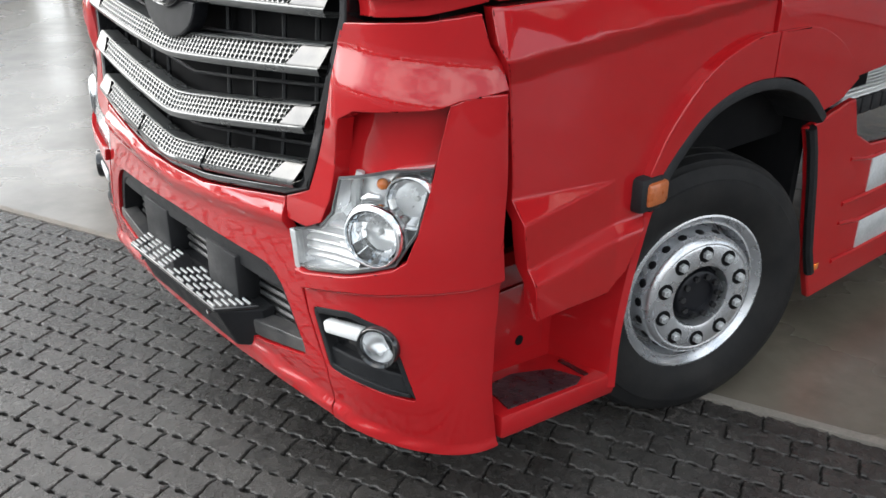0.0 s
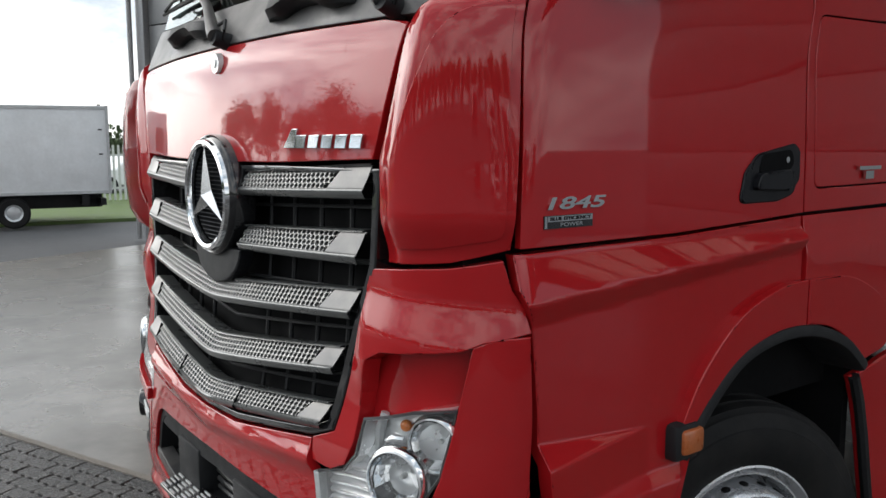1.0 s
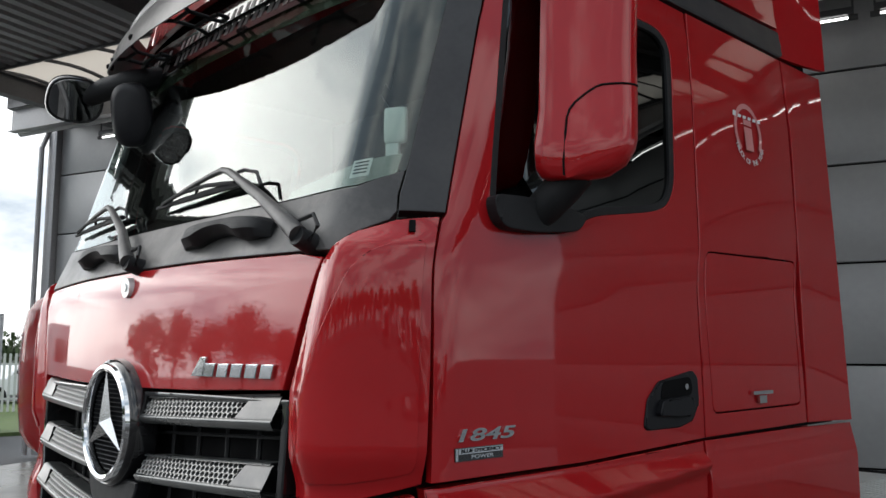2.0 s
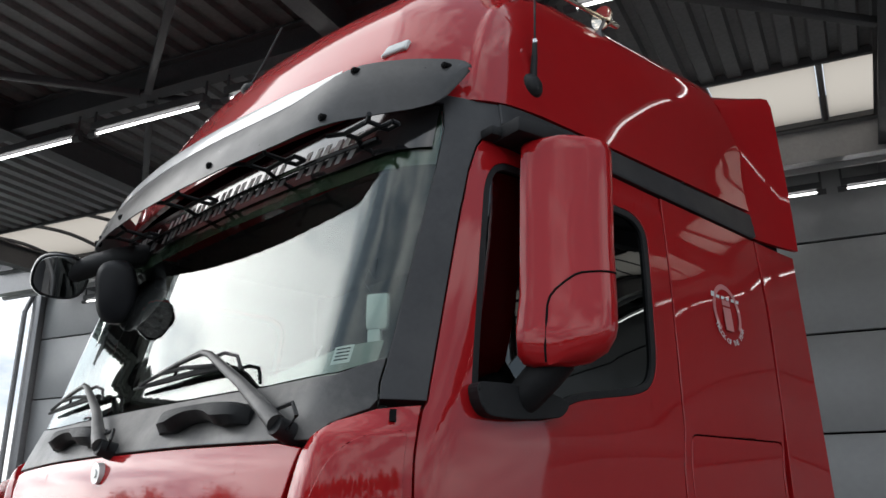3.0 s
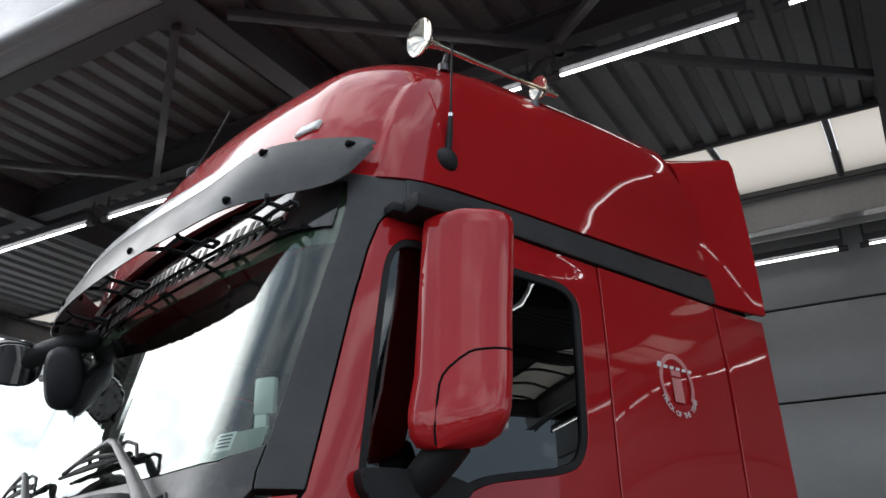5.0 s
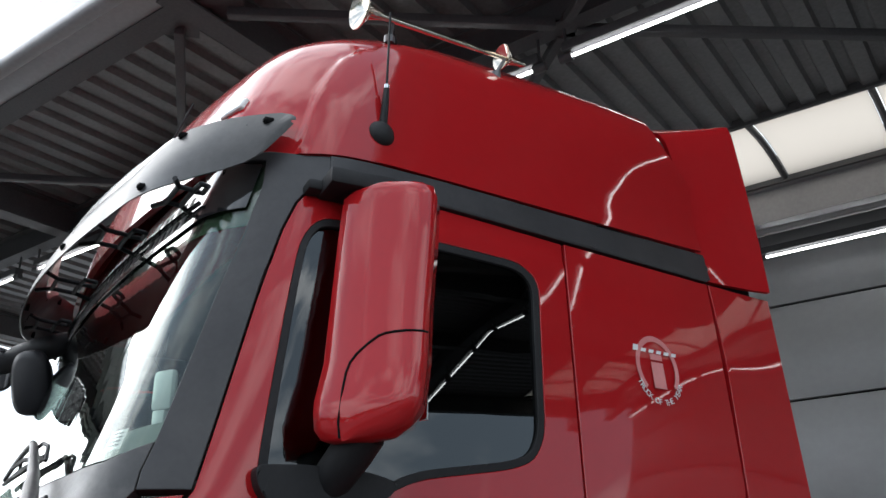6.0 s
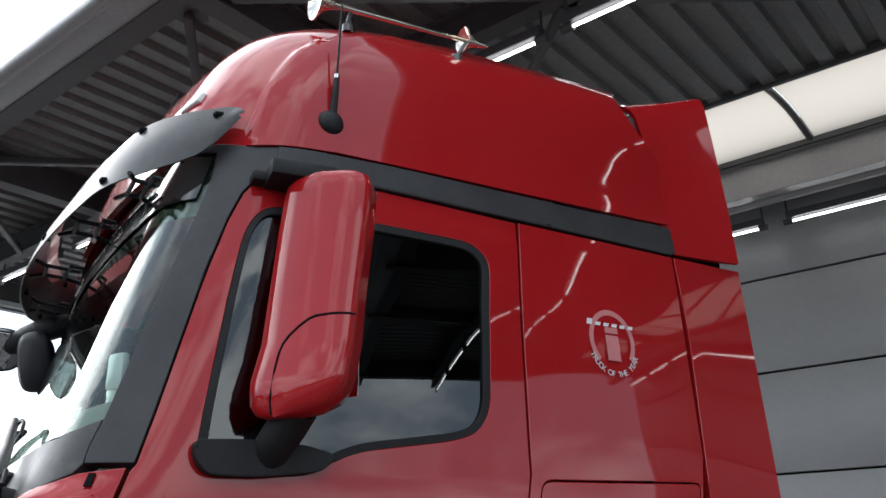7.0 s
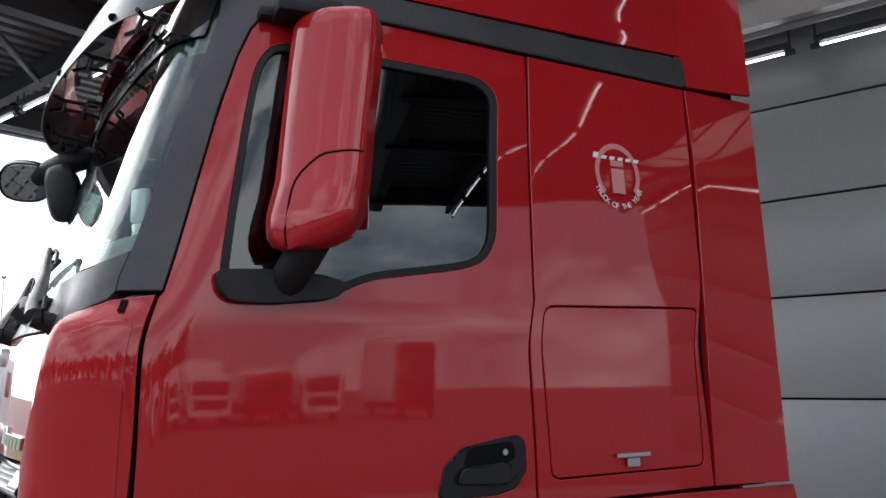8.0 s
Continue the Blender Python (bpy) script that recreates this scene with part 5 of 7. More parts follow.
    panel("side_reflector", [[G(0.722, 0.09, 0.935), G(0.742, 0.09, 0.82), G(0.765, 0.092, 0.82), G(0.748, 0.092, 0.935)]], STEEL, lens, "grey ribbed lamp edge", off=0.004, thick=0.03, step=0.05, mirror=flip, bevel=0.003)
    # fog light pocket
    pocket = panel("fog_pocket", [FOG, grow(FOG, -0.02)], BLACK, corner, "black fog light surround", off=0.004, thick=0.05, step=0.04, mirror=flip, bevel=0.004)
    panel("pocket_back", [FOG], GLOSSBLACK, corner, off=-0.038, thick=0.004, step=0.1, mirror=flip, bevel=0)
    panel("pocket_ramp", [[G(0.85, 0.098, 0.60), G(0.872, 0.10, 0.54), G(1.03, 0.13, 0.535), G(1.15, 0.195, 0.52), G(1.14, 0.18, 0.58), G(1.03, 0.13, 0.595)]], BLACK, corner, off=-0.008, thick=0.035, step=0.04, mirror=flip, bevel=0.008)
    bm = bmesh.new()
    a, b = (Vector(skin([G(x, y, z)[0]], [z], -0.01)[0]) for x, y, z in ((0.865, 0.10, 0.670), (1.03, 0.12, 0.69)))
    a.x, b.x = s * a.x, s * b.x
    m = Matrix.Translation((a + b) / 2) @ (b - a).to_track_quat("X", "Z").to_matrix().to_4x4()
    L = (b - a).length / 2
    box(bm, -L, L, -0.02, 0.02, -0.021, 0.021, m, bevel=0.012)
    part("day_light", bm, WHITE, corner, "bright clear daytime light bar")
    c = Vector(skin([G(1.078, 0.142, 0.675)[0]], [0.675], -0.03)[0])
    c.x *= s
    ax = Vector((s * 0.45, -0.9, 0)).normalized()
    m = Matrix.Translation(c) @ ax.to_track_quat("X", "Z").to_matrix().to_4x4()
    bm = bmesh.new()
    lathe(bm, [(0.0, 0.064), (0.048, 0.064), (0.054, 0.060), (0.050, 0.052), (0.03, 0.05)], 36, m)
    fogl = part("fog_light", bm, GLOSSBLACK, corner, "round fog light with a black ring")
    bm = bmesh.new()
    lathe(bm, [(0.036, 0.050), (0.02, 0.042), (0.0, 0.02), (-0.004, 0.001)], 30, m)
    part("fog_reflector", bm, LAMPCHROME, corner)
    bm = bmesh.new()
    lathe(bm, [(0.038, 0.051), (0.046, 0.03), (0.049, 0.001)], 30, m)
    part("fog_lens", bm, LENS, corner).visible_shadow = False

def smooth(pts, n=6):
    """A smooth curve through points."""
    out = []
    for i in range(len(pts) - 1):
        p0, p1, p2, p3 = (Vector(pts[min(max(k, 0), len(pts) - 1)]) for k in (i - 1, i, i + 1, i + 2))
        for k in range(n):
            t = k / n
            out.append(tuple(0.5 * (2 * p1 + (p2 - p0) * t + (2 * p0 - 5 * p1 + 4 * p2 - p3) * t * t + (3 * p1 - p0 - 3 * p2 + p3) * t ** 3)))
    return out + [tuple(pts[-1])]


# lower side: front fender, arch, step well, rear lower side, side skirt
FEND = [S(0.375, 1.588), S(1.0, 1.594), S(1.657, 1.618), *smooth([S(1.657, 1.40), S(1.50, 1.392), S(1.29, 1.322), S(1.12, 1.182), S(1.04, 1.07), S(1.0, 0.96)], 4), S(1.045, 0.91), S(0.945, 0.745), S(0.86, 0.695), S(0.51, 0.735), S(0.485, 0.9), S(0.46, 1.07), S(0.435, 1.40), S(0.385, 1.50)]


def fender_relief(x, y, z):
    """Sharp folds: a ledge under the door, a flat field, a wedge that runs out rearwards, a flared foot."""
    crest, under = 1.467 + 0.066 * (y - 0.47), 1.403 + 0.085 * (y - 0.476)
    wedge = 0.050 * max(0.0, 1 - (y - 0.45) / 0.44)
    w1, w2 = 1.088 - 0.09 * (y - 0.451), 1.028 + 0.053 * (y - 0.496)
    if w1 < w2 + 0.004:
        w1 = w2 + 0.004
    foot = 0.892 + 0.034 * (y - 0.489)
    return float(np.interp(z, [0.6, foot - 0.045, foot, w2, w1, under, crest, 1.585], [0.040 + wedge, 0.038 + wedge, 0.010 + wedge, 0.010 + wedge, 0.010, 0.010, 0.036, 0.0]))


REAR = [S(1.667, 1.618), S(2.3, 1.62), S(2.93, 1.612), S(2.945, 1.30), S(2.92, 1.18), *smooth([S(2.33, 1.155), S(2.24, 1.24), S(2.11, 1.322), S(1.92, 1.388), S(1.667, 1.40)], 4)]
LIPF = smooth([S(1.657, 1.405), S(1.50, 1.397), S(1.285, 1.327), S(1.115, 1.187), S(1.035, 1.07), S(1.0, 0.97)], 4) + smooth([S(1.03, 0.955), S(1.145, 1.09), S(1.30, 1.20), S(1.50, 1.252), S(1.657, 1.25)], 4)
LIPR = [S(1.667, 1.405)] + smooth([S(1.667, 1.25), S(1.80, 1.230), S(1.93, 1.172), S(2.07, 1.065)], 4) + [S(2.20, 1.085)] + smooth([S(2.335, 1.155), S(2.24, 1.245), S(2.115, 1.327), S(1.925, 1.393), S(1.68, 1.405)], 4)
ARCH = [(1.005, 0.945), (1.13, 1.085), (1.295, 1.205), (1.50, 1.252), (1.71, 1.243), (1.92, 1.172), (2.07, 1.06)]
for flip in BOTH:
    s = -1 if flip else 1
    panel("front_fender", [FEND], RED, truck, off=-0.002, thick=0.05, step=0.015, mirror=flip, relief=fender_relief, bevel=0.004)
    panel("rear_side", [REAR], RED, truck, off=-0.002, thick=0.05, step=0.06, mirror=flip, relief=lambda x, y, z: 0.022 * max(0, min(1, (1.61 - z) / 0.12)))
    panel("arch_lip", [LIPF], RED, truck, off=0.038, thick=0.07, step=0.05, mirror=flip, bevel=0.005)
    panel("arch_lip", [LIPR], RED, truck, off=0.038, thick=0.07, step=0.05, mirror=flip, bevel=0.005)
    # black rubber arch edge and wheel housing
    bm = bmesh.new()
    fine = smooth(ARCH, 6)
    rows = []
    for i, (y, z) in enumerate(fine):
        a, b = fine[max(0, i - 1)], fine[min(len(fine) - 1, i + 1)]
        t = Vector((b[0] - a[0], b[1] - a[1])).normalized()
        n = Vector((t.y, -t.x))  # towards the wheel
        prof = ((1.27, -0.004), (1.292, 0.0), (1.298, 0.012), (1.296, 0.036), (1.28, 0.044), (1.0, 0.046), (0.62, 0.046), (0.62, 0.03))
        rows.append([bm.verts.new((s * x, y + n.x * d, z + n.y * d)) for x, d in prof])
    for a, b in zip(rows, rows[1:]):
        for k in range(len(rows[0]) - 1):
            bm.faces.new((a[k], a[k + 1], b[k + 1], b[k]))
    part("wheel_arch", bm, BLACK, truck, "black rubber wheel arch edge")
    # plain housing sheets, the wheel well's shade put into their near-black colour
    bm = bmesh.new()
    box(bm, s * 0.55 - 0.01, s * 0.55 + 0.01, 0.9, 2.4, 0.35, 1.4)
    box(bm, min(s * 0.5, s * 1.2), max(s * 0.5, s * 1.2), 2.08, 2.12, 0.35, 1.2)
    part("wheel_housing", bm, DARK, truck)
    # step well, falling a little towards the rear
    FALL = Matrix(((1, 0, 0, 0), (0, 1, 0, 0), (0, -0.10, 1, 0.045), (0, 0, 0, 1)))
    bm = bmesh.new()
    x0, x1 = sorted((s * 0.98, s * 1.258))
    box(bm, x0, x1, 0.452, 0.985, 0.315, 0.40, FALL, bevel=0.014)
    well = part("step_well", bm, RED, truck, "red moulded entry step")
    bm = bmesh.new()
    x0, x1 = sorted((s * 1.0, s * 1.04))
    box(bm, x0, x1, 0.44, 1.02, 0.34, 0.80, bevel=0.01)
    part("well_back", bm, RED, well)
    bm = bmesh.new()
    rows = []
    for z in np.linspace(0.30, 0.92, 14):
        y = 0.945 + 0.11 * max(0, (z - 0.42) / 0.5) ** 1.6
        rows.append([bm.verts.new((s * x, y + d, z)) for x, d in ((1.02, -0.07), (1.10, -0.045), (1.20, -0.015), (1.258, 0.0), (1.272, 0.02), (1.25, 0.05), (1.0, 0.05))])
    for a, b in zip(rows, rows[1:]):
        for k in range(6):
            bm.faces.new((a[k], a[k + 1], b[k + 1], b[k]))
    part("well_side", bm, RED, well)
    bm = bmesh.new()
    pad = [(1.235, 0.50), (1.245, 0.80), (1.225, 0.845), (1.13, 0.80), (1.085, 0.66), (1.10, 0.53)]
    A, B = ([bm.verts.new(FALL @ Vector((s * x, y, z))) for x, y in pad] for z in (0.398, 0.406))
    bm.faces.new(A)
    bm.faces.new(B)
    for k in range(6):
        bm.faces.new((A[k], A[(k + 1) % 6], B[(k + 1) % 6], B[k]))
    part("tread_pad", bm, TREADPAD, well, "black wet rubber tread pad")
    bm = bmesh.new()
    box(bm, min(s * 1.10, s * 1.22), max(s * 1.10, s * 1.22), 0.865, 0.885, 0.398, 0.406, FALL)
    part("pad_slot", bm, GLOSSBLACK, well)
    bm = bmesh.new()
    box(bm, s * 1.046 - 0.008, s * 1.046 + 0.008, 0.50, 0.83, 0.43, 0.68, bevel=0.005)
    part("well_plate", bm, RED, well)
    # solid near-black disc; the hole's shade is only its colour
    bm = bmesh.new()
    rod(bm, (s * 1.03, 0.72, 0.475), (s * 1.0555, 0.72, 0.475), 0.018, seg=16)
    part("well_hole_shade", bm, DARK, well, "round dark disc standing for a shaded hole")
    # added near-black block: stands for the shade in the panel gap
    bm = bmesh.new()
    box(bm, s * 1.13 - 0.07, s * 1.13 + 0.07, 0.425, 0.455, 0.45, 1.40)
    part("gap_shade", bm, DARK, truck)
    # indicator on its black bracket
    bm = bmesh.new()
    x0, x1 = sorted((s * 1.22, s * 1.300))
    box(bm, x0, x1, 0.972, 1.085, 0.925, 1.038, bevel=0.015)
    ind = part("side_indicator", bm, BLACK, truck, "amber side indicator on a black bracket")
    bm = bmesh.new()
    x0, x1 = sorted((s * 1.28, s * 1.312))
    box(bm, x0, x1, 0.996, 1.094, 0.943, 1.022, bevel=0.014)
    part("indicator_lens", bm, ORANGEDIM, ind, "dull amber lens")
    # side skirt behind the wheel
    bm = bmesh.new()
    front = [(2.04, 1.0), (2.085, 0.90), (2.13, 0.75), (2.165, 0.6), (2.20, 0.45), (2.25, 0.33), (2.31, 0.19)]
    lower = [(3.4, 0.19), (6.0, 0.19), (6.0, 0.80)]
    top = [(3.0, 0.80), (2.62, 0.83), (2.47, 0.90), (2.40, 1.06), (2.33, 1.05), (2.2, 1.025)]
    ring = front + lower + top
    A = [bm.verts.new((s * 1.25, y, z)) for y, z in ring]
    B = [bm.verts.new((s * 1.215, y, z)) for y, z in ring]
    bm.faces.new(A)
    bm.faces.new(B)
    for k in range(len(ring)):
        bm.faces.new((A[k], A[(k + 1) % len(ring)], B[(k + 1) % len(ring)], B[k]))
    skirt = part("side_skirt", bm, RED, truck, "red side skirt with steel-backed slots", bevel=0.008)
    bm = bmesh.new()
    tube(bm, [(s * 1.253, y + 0.012, z) for y, z in front[:-1]], 0.022, seg=8)
    part("rubber_edge", bm, BLACK, skirt)
    for z0, z1 in ((0.60, 0.76), (0.33, 0.47)):
        bm = bmesh.new()
        x0, x1 = sorted((s * 1.248, s * 1.256))
        box(bm, x0, x1, 2.66, 4.6, z0, z1, bevel=0.003)
        part("slot", bm, STEEL, skirt, "grey steel slot plate")
        bm = bmesh.new()
        tube(bm, [(s * 1.25, 2.45, z0 - 0.005), (s * 1.256, 2.62, z0 - 0.006), (s * 1.256, 4.6, z0 - 0.006)], 0.011, seg=8)
        part("slot_lip", bm, RED, skirt)
        bm = bmesh.new()
        tube(bm, [(s * 1.25, 2.45, z1 + 0.035), (s * 1.254, 2.62, z1 + 0.008), (s * 1.254, 4.6, z1 + 0.008)], 0.009, seg=8)
        part("slot_lip", bm, RED, skirt)
    bm = bmesh.new()
    x0, x1 = sorted((s * 1.25, s * 1.257))
    box(bm, x0, x1, 2.265, 2.335, 0.325, 0.355, bevel=0.003)
    part("side_marker", bm, ORANGE, skirt, "small amber side marker")

# walkway behind the cab
WALK = mat("bare_aluminium_plate", (0.72, 0.74, 0.74), 0.42, metal=0.35, vary=0.12, scale=7, dirt=(0.4, 0.39, 0.36), dirt_amount=0.3, dirt_scale=6)
bm = bmesh.new()
box(bm, -1.19, 1.19, 2.40, 5.6, 1.0, 1.04, bevel=0.005)
deck = part("walkway", bm, WALK, truck, "ribbed bare aluminium walkway plate")
for k in range(24):
    bm = bmesh.new()
    x = 0.42 + 0.032 * k
    box(bm, x, x + 0.010, 2.41, 5.58, 1.04, 1.047)
    part("plate_rib", bm, WALK, deck)
for k in range(20):
    bm = bmesh.new()
    y = 2.45 + 0.09 * k
    box(bm, 1.192, 1.215, y, y + 0.075, 0.965, 1.035, bevel=0.004)
    part("edge_tooth", bm, BLACK, deck, "black toothed edge strip")
bm = bmesh.new()
tube(bm, [(1.00, 2.35, 1.14), (1.02, 2.8, 1.13), (1.02, 4.0, 1.12)], 0.03)
tube(bm, [(0.9, 2.9, 1.25), (0.95, 3.3, 1.32), (0.85, 3.8, 1.2)], 0.022)
part("air_hose", bm, BLACK, truck)

# front wheels
def wheel(m, name="wheel"):
    w = part(name, bmesh.new(), ALU, truck, "silver steel front wheel with black tyre, turned to the right")
    bm = bmesh.new()
    lathe(bm, [(-0.26, 0.285), (-0.235, 0.27), (-0.05, 0.262), (-0.052, 0.275), (-0.045, 0.292), (-0.04, 0.300), (-0.030, 0.300), (-0.028, 0.293), (-0.038, 0.284), (-0.052, 0.268), (-0.075, 0.256), (-0.16, 0.250)], 72)
    lathe(bm, [(-0.13, 0.250), (-0.11, 0.240), (-0.07, 0.233), (-0.02, 0.229), (-0.006, 0.224), (0.002, 0.214), (0.005, 0.206), (0.003, 0.200), (0.006, 0.194), (0.006, 0.128), (0.002, 0.119), (-0.02, 0.116), (-0.07, 0.116)], 72)
    w.data = finish(bm, name, ALU)
    w.matrix_world = m
    bm = bmesh.new()
    prof = [(-0.05, 0.275), (-0.034, 0.298), (-0.016, 0.325), (-0.004, 0.36), (0.0, 0.40), (-0.004, 0.432), (-0.010, 0.436), (-0.016, 0.455), (-0.030, 0.480), (-0.036, 0.482), (-0.050, 0.497)]
    prof += [(-0.052, 0.497), (-0.075, 0.504), (-0.085, 0.504), (-0.087, 0.492), (-0.097, 0.492), (-0.099, 0.506), (-0.15, 0.507), (-0.152, 0.494), (-0.162, 0.494), (-0.164, 0.507), (-0.215, 0.506), (-0.217, 0.492), (-0.227, 0.492), (-0.229, 0.504), (-0.265, 0.497), (-0.30, 0.46), (-0.315, 0.40), (-0.30, 0.33), (-0.26, 0.285)]
    lathe(bm, prof, 96)
    ty = part("tyre", bm, TYRE, w, "black rubber tyre", sharp=30)
    bm = bmesh.new()
    lathe(bm, [(-0.07, 0.113), (-0.045, 0.110), (-0.04, 0.10), (-0.012, 0.092), (-0.008, 0.085), (-0.008, 0.062), (-0.02, 0.058), (-0.02, 0.0005)], 48)
    hub = part("hub", bm, NAVY, w, "greasy black hub")
    for k in range(10):
        a = 2 * math.pi * k / 10 - 0.014
        y, z = 0.1675 * math.sin(a), 0.1675 * math.cos(a)
        # near-black disc: shade of the nut's socket put into colour
        bm = bmesh.new()
        rod(bm, (0.003, y, z), (0.0075, y, z), 0.0300, seg=20)
        part("nut_seat_shade", bm, DARK, w)
        bm = bmesh.new()
        rod(bm, (0.0065, y, z), (0.021, y, z), 0.0175, 0.0165, seg=6)
        rod(bm, (0.021, y, z), (0.027, y, z), 0.0095, 0.008, seg=12)
        part("wheel_nut", bm, STEEL, w)
        a2 = a + 0.31
        bm = bmesh.new()
        rod(bm, (-0.010, 0.076 * math.sin(a2), 0.076 * math.cos(a2)), (0.006, 0.076 * math.sin(a2), 0.076 * math.cos(a2)), 0.012, seg=6)
        part("hub_bolt", bm, GLOSSBLACK, w)
    for k in range(20):
        a = 2 * math.pi * k / 20
        y, z = 0.2315 * math.sin(a), 0.2315 * math.cos(a)
        # solid near-black dome painted in for the shade of a hand hole
        bm = bmesh.new()
        mm = Matrix.Translation((-0.048, y, z)) @ Vector((0.1, math.sin(a), math.cos(a))).to_track_quat("Z", "X").to_matrix().to_4x4() @ Matrix.Diagonal((1.0, 1.0, 0.35, 1))
        bmesh.ops.create_uvsphere(bm, u_segments=10, v_segments=6, radius=0.0165, matrix=mm)
        part("hand_hole_shade", bm, DARK, w)
    for ob in w.children:
        ob.matrix_parent_inverse = Matrix()
    return w


wl_ = wheel(pose(1.272, 1.413, 0.497, 0, 0, -17.3))
wr_ = copy_thing(wl_, pose(-1.272, 1.413, 0.497, 0, 0, 180 - 17.3))
wr_["label"] = "silver steel front wheel with black tyre under the far side"
for y in (5.1,):
    for s, a in ((1.0, 0), (-1.0, 180)):
        copy_thing(wl_, pose(s * 1.1, y, 0.497, 0, 0, a))

# mirrors
for s in (1, -1):
    bm = bmesh.new()
    rows = []
    # height, inner front edge, outer rear edge, depth of the shell
    SHELL = ((2.395, 1.349, 0.758, 1.422, 0.82, 0.03), (2.405, 1.324, 0.74, 1.472, 0.855, 0.06), (2.43, 1.314, 0.726, 1.512, 0.875, 0.085), (2.47, 1.312, 0.723, 1.534, 0.887, 0.095), (2.5, 1.31, 0.725, 1.539, 0.892, 0.1), (2.6, 1.304, 0.75, 1.529, 0.911, 0.1), (2.75, 1.296, 0.766, 1.516, 0.93, 0.1), (2.95, 1.284, 0.788, 1.508, 0.955, 0.1), (3.06, 1.278, 0.802, 1.502, 0.966, 0.095), (3.09, 1.278, 0.806, 1.494, 0.962, 0.085), (3.105, 1.286, 0.815, 1.474, 0.952, 0.06), (3.113, 1.309, 0.84, 1.444, 0.93, 0.03))
    for z, xi, yi, xo, yo, d in SHELL:
        A, B = Vector((xi, yi)), Vector((xo, yo))
        t = (B - A).normalized()
        n = Vector((t.y, -t.x))
        W = (B - A).length
        prof = [A - n * d, A - n * 0.02, A + n * 0.006 + t * 0.004, A + n * 0.016 + t * 0.022, A + n * 0.020 + t * 0.032]
        prof += [A + t * (0.032 + (W - 0.075) * k / 6) + n * (0.020 + 0.010 * math.sin(math.pi * k / 6)) for k in range(1, 7)]
        prof += [B + n * 0.012 - t * 0.024, B + n * 0.0 - t * 0.008, B - n * 0.016, B - n * 0.04 - t * 0.006, B - n * d - t * 0.02]
        rows.append([bm.verts.new((s * p.x, p.y, z)) for p in prof])
    for a, b in zip(rows, rows[1:]):
        for k in range(len(a) - 1):
            bm.faces.new((a[k], a[k + 1], b[k + 1], b[k]))
        bm.faces.new((a[-1], a[0], b[0], b[-1]))
    bm.faces.new(rows[0])
    bm.faces.new(rows[-1])
    mir = part("mirror", bm, RED, truck, "tall red exterior mirror housing", sharp=50)
    MR = Matrix.Translation((s * 1.35, 0.928, 0)) @ pose(0, 0, 0, 0, 0, s * 38)
    for z0, z1 in ((2.72, 3.05), (2.46, 2.68)):
        bm = bmesh.new()
        box(bm, -0.10, 0.10, -0.012, -0.005, z0, z1, MR, bevel=0.003)
        part("mirror_glass", bm, MIRROR, mir, "rear-facing mirror glass")
    bm = bmesh.new()
    m = Matrix.Translation((s * 1.25, 0.85, 3.140)) @ pose(0, 0, 0, 0, 0, -s * 8)
    box(bm, -0.07, 0.10, -0.10, 0.10, -0.03, 0.022, m, bevel=0.012)
    box(bm, -0.09, 0.02, -0.14, 0.06, -0.022, 0.012, m, bevel=0.01)
    part("upper_bracket", bm, BLACK, mir, "black upper mirror arm")
    bm = bmesh.new()
    tube(bm, [(s * 1.255, 0.80, 2.305), (s * 1.275, 0.805, 2.33), (s * 1.33, 0.825, 2.385), (s * 1.37, 0.84, 2.43)], [0.045, 0.052, 0.055, 0.055], seg=14)
    part("lower_bracket", bm, BLACK, mir, "black lower mirror arm")
    # dividing line of the lower mirror cap
    bm = bmesh.new()
    path = []
    for z, f in ((2.402, 0.26), (2.44, 0.27), (2.52, 0.27), (2.565, 0.27), (2.590, 0.30), (2.610, 0.37), (2.635, 0.52), (2.652, 0.65), (2.658, 0.74), (2.660, 0.87), (2.661, 1.0)):
        A, B = (Vector([lin(z, *[(r[0], r[k]) for r in SHELL]) for k in kk]) for kk in ((1, 2), (3, 4)))
        t = (B - A).normalized()
        n = Vector((t.y, -t.x))
        p = A + t * (0.032 + ((B - A).length - 0.075) * f) + n * (0.020 + 0.010 * math.sin(math.pi * f))
        path.append((s * p.x, p.y, z))
    for q in (B + n * 0.012 - t * 0.024, B - t * 0.008, B - n * 0.016):
        path.append((s * q.x, q.y, 2.661))
    tube(bm, path, 0.0035, seg=6)
    part("cap_joint", bm, DARK, mir)

# front mirror and kerb mirror on the far side
def facing(c, n):
    """A frame at c whose local x axis points along n, its z axis as upright as may be."""
    n = Vector(n).normalized()
    side = Vector((0, 0, 1)).cross(n).normalized()
    return Matrix.Translation(c) @ Matrix((n, side, n.cross(side))).transposed().to_4x4()


bm = bmesh.new()
tube(bm, [(-0.84, 0.25, 3.02), (-0.74, 0.30, 3.045), (-0.64, 0.36, 3.06), (-0.58, 0.44, 3.08), (-0.56, 0.52, 3.12)], [0.045, 0.05, 0.055, 0.05, 0.035], seg=14)
arm = part("front_mirror", bm, BLACK, truck, "black front mirror on an arm above the windscreen")
HEADM = facing((-0.832, 0.194, 2.991), (0.80, -0.10, -0.55))


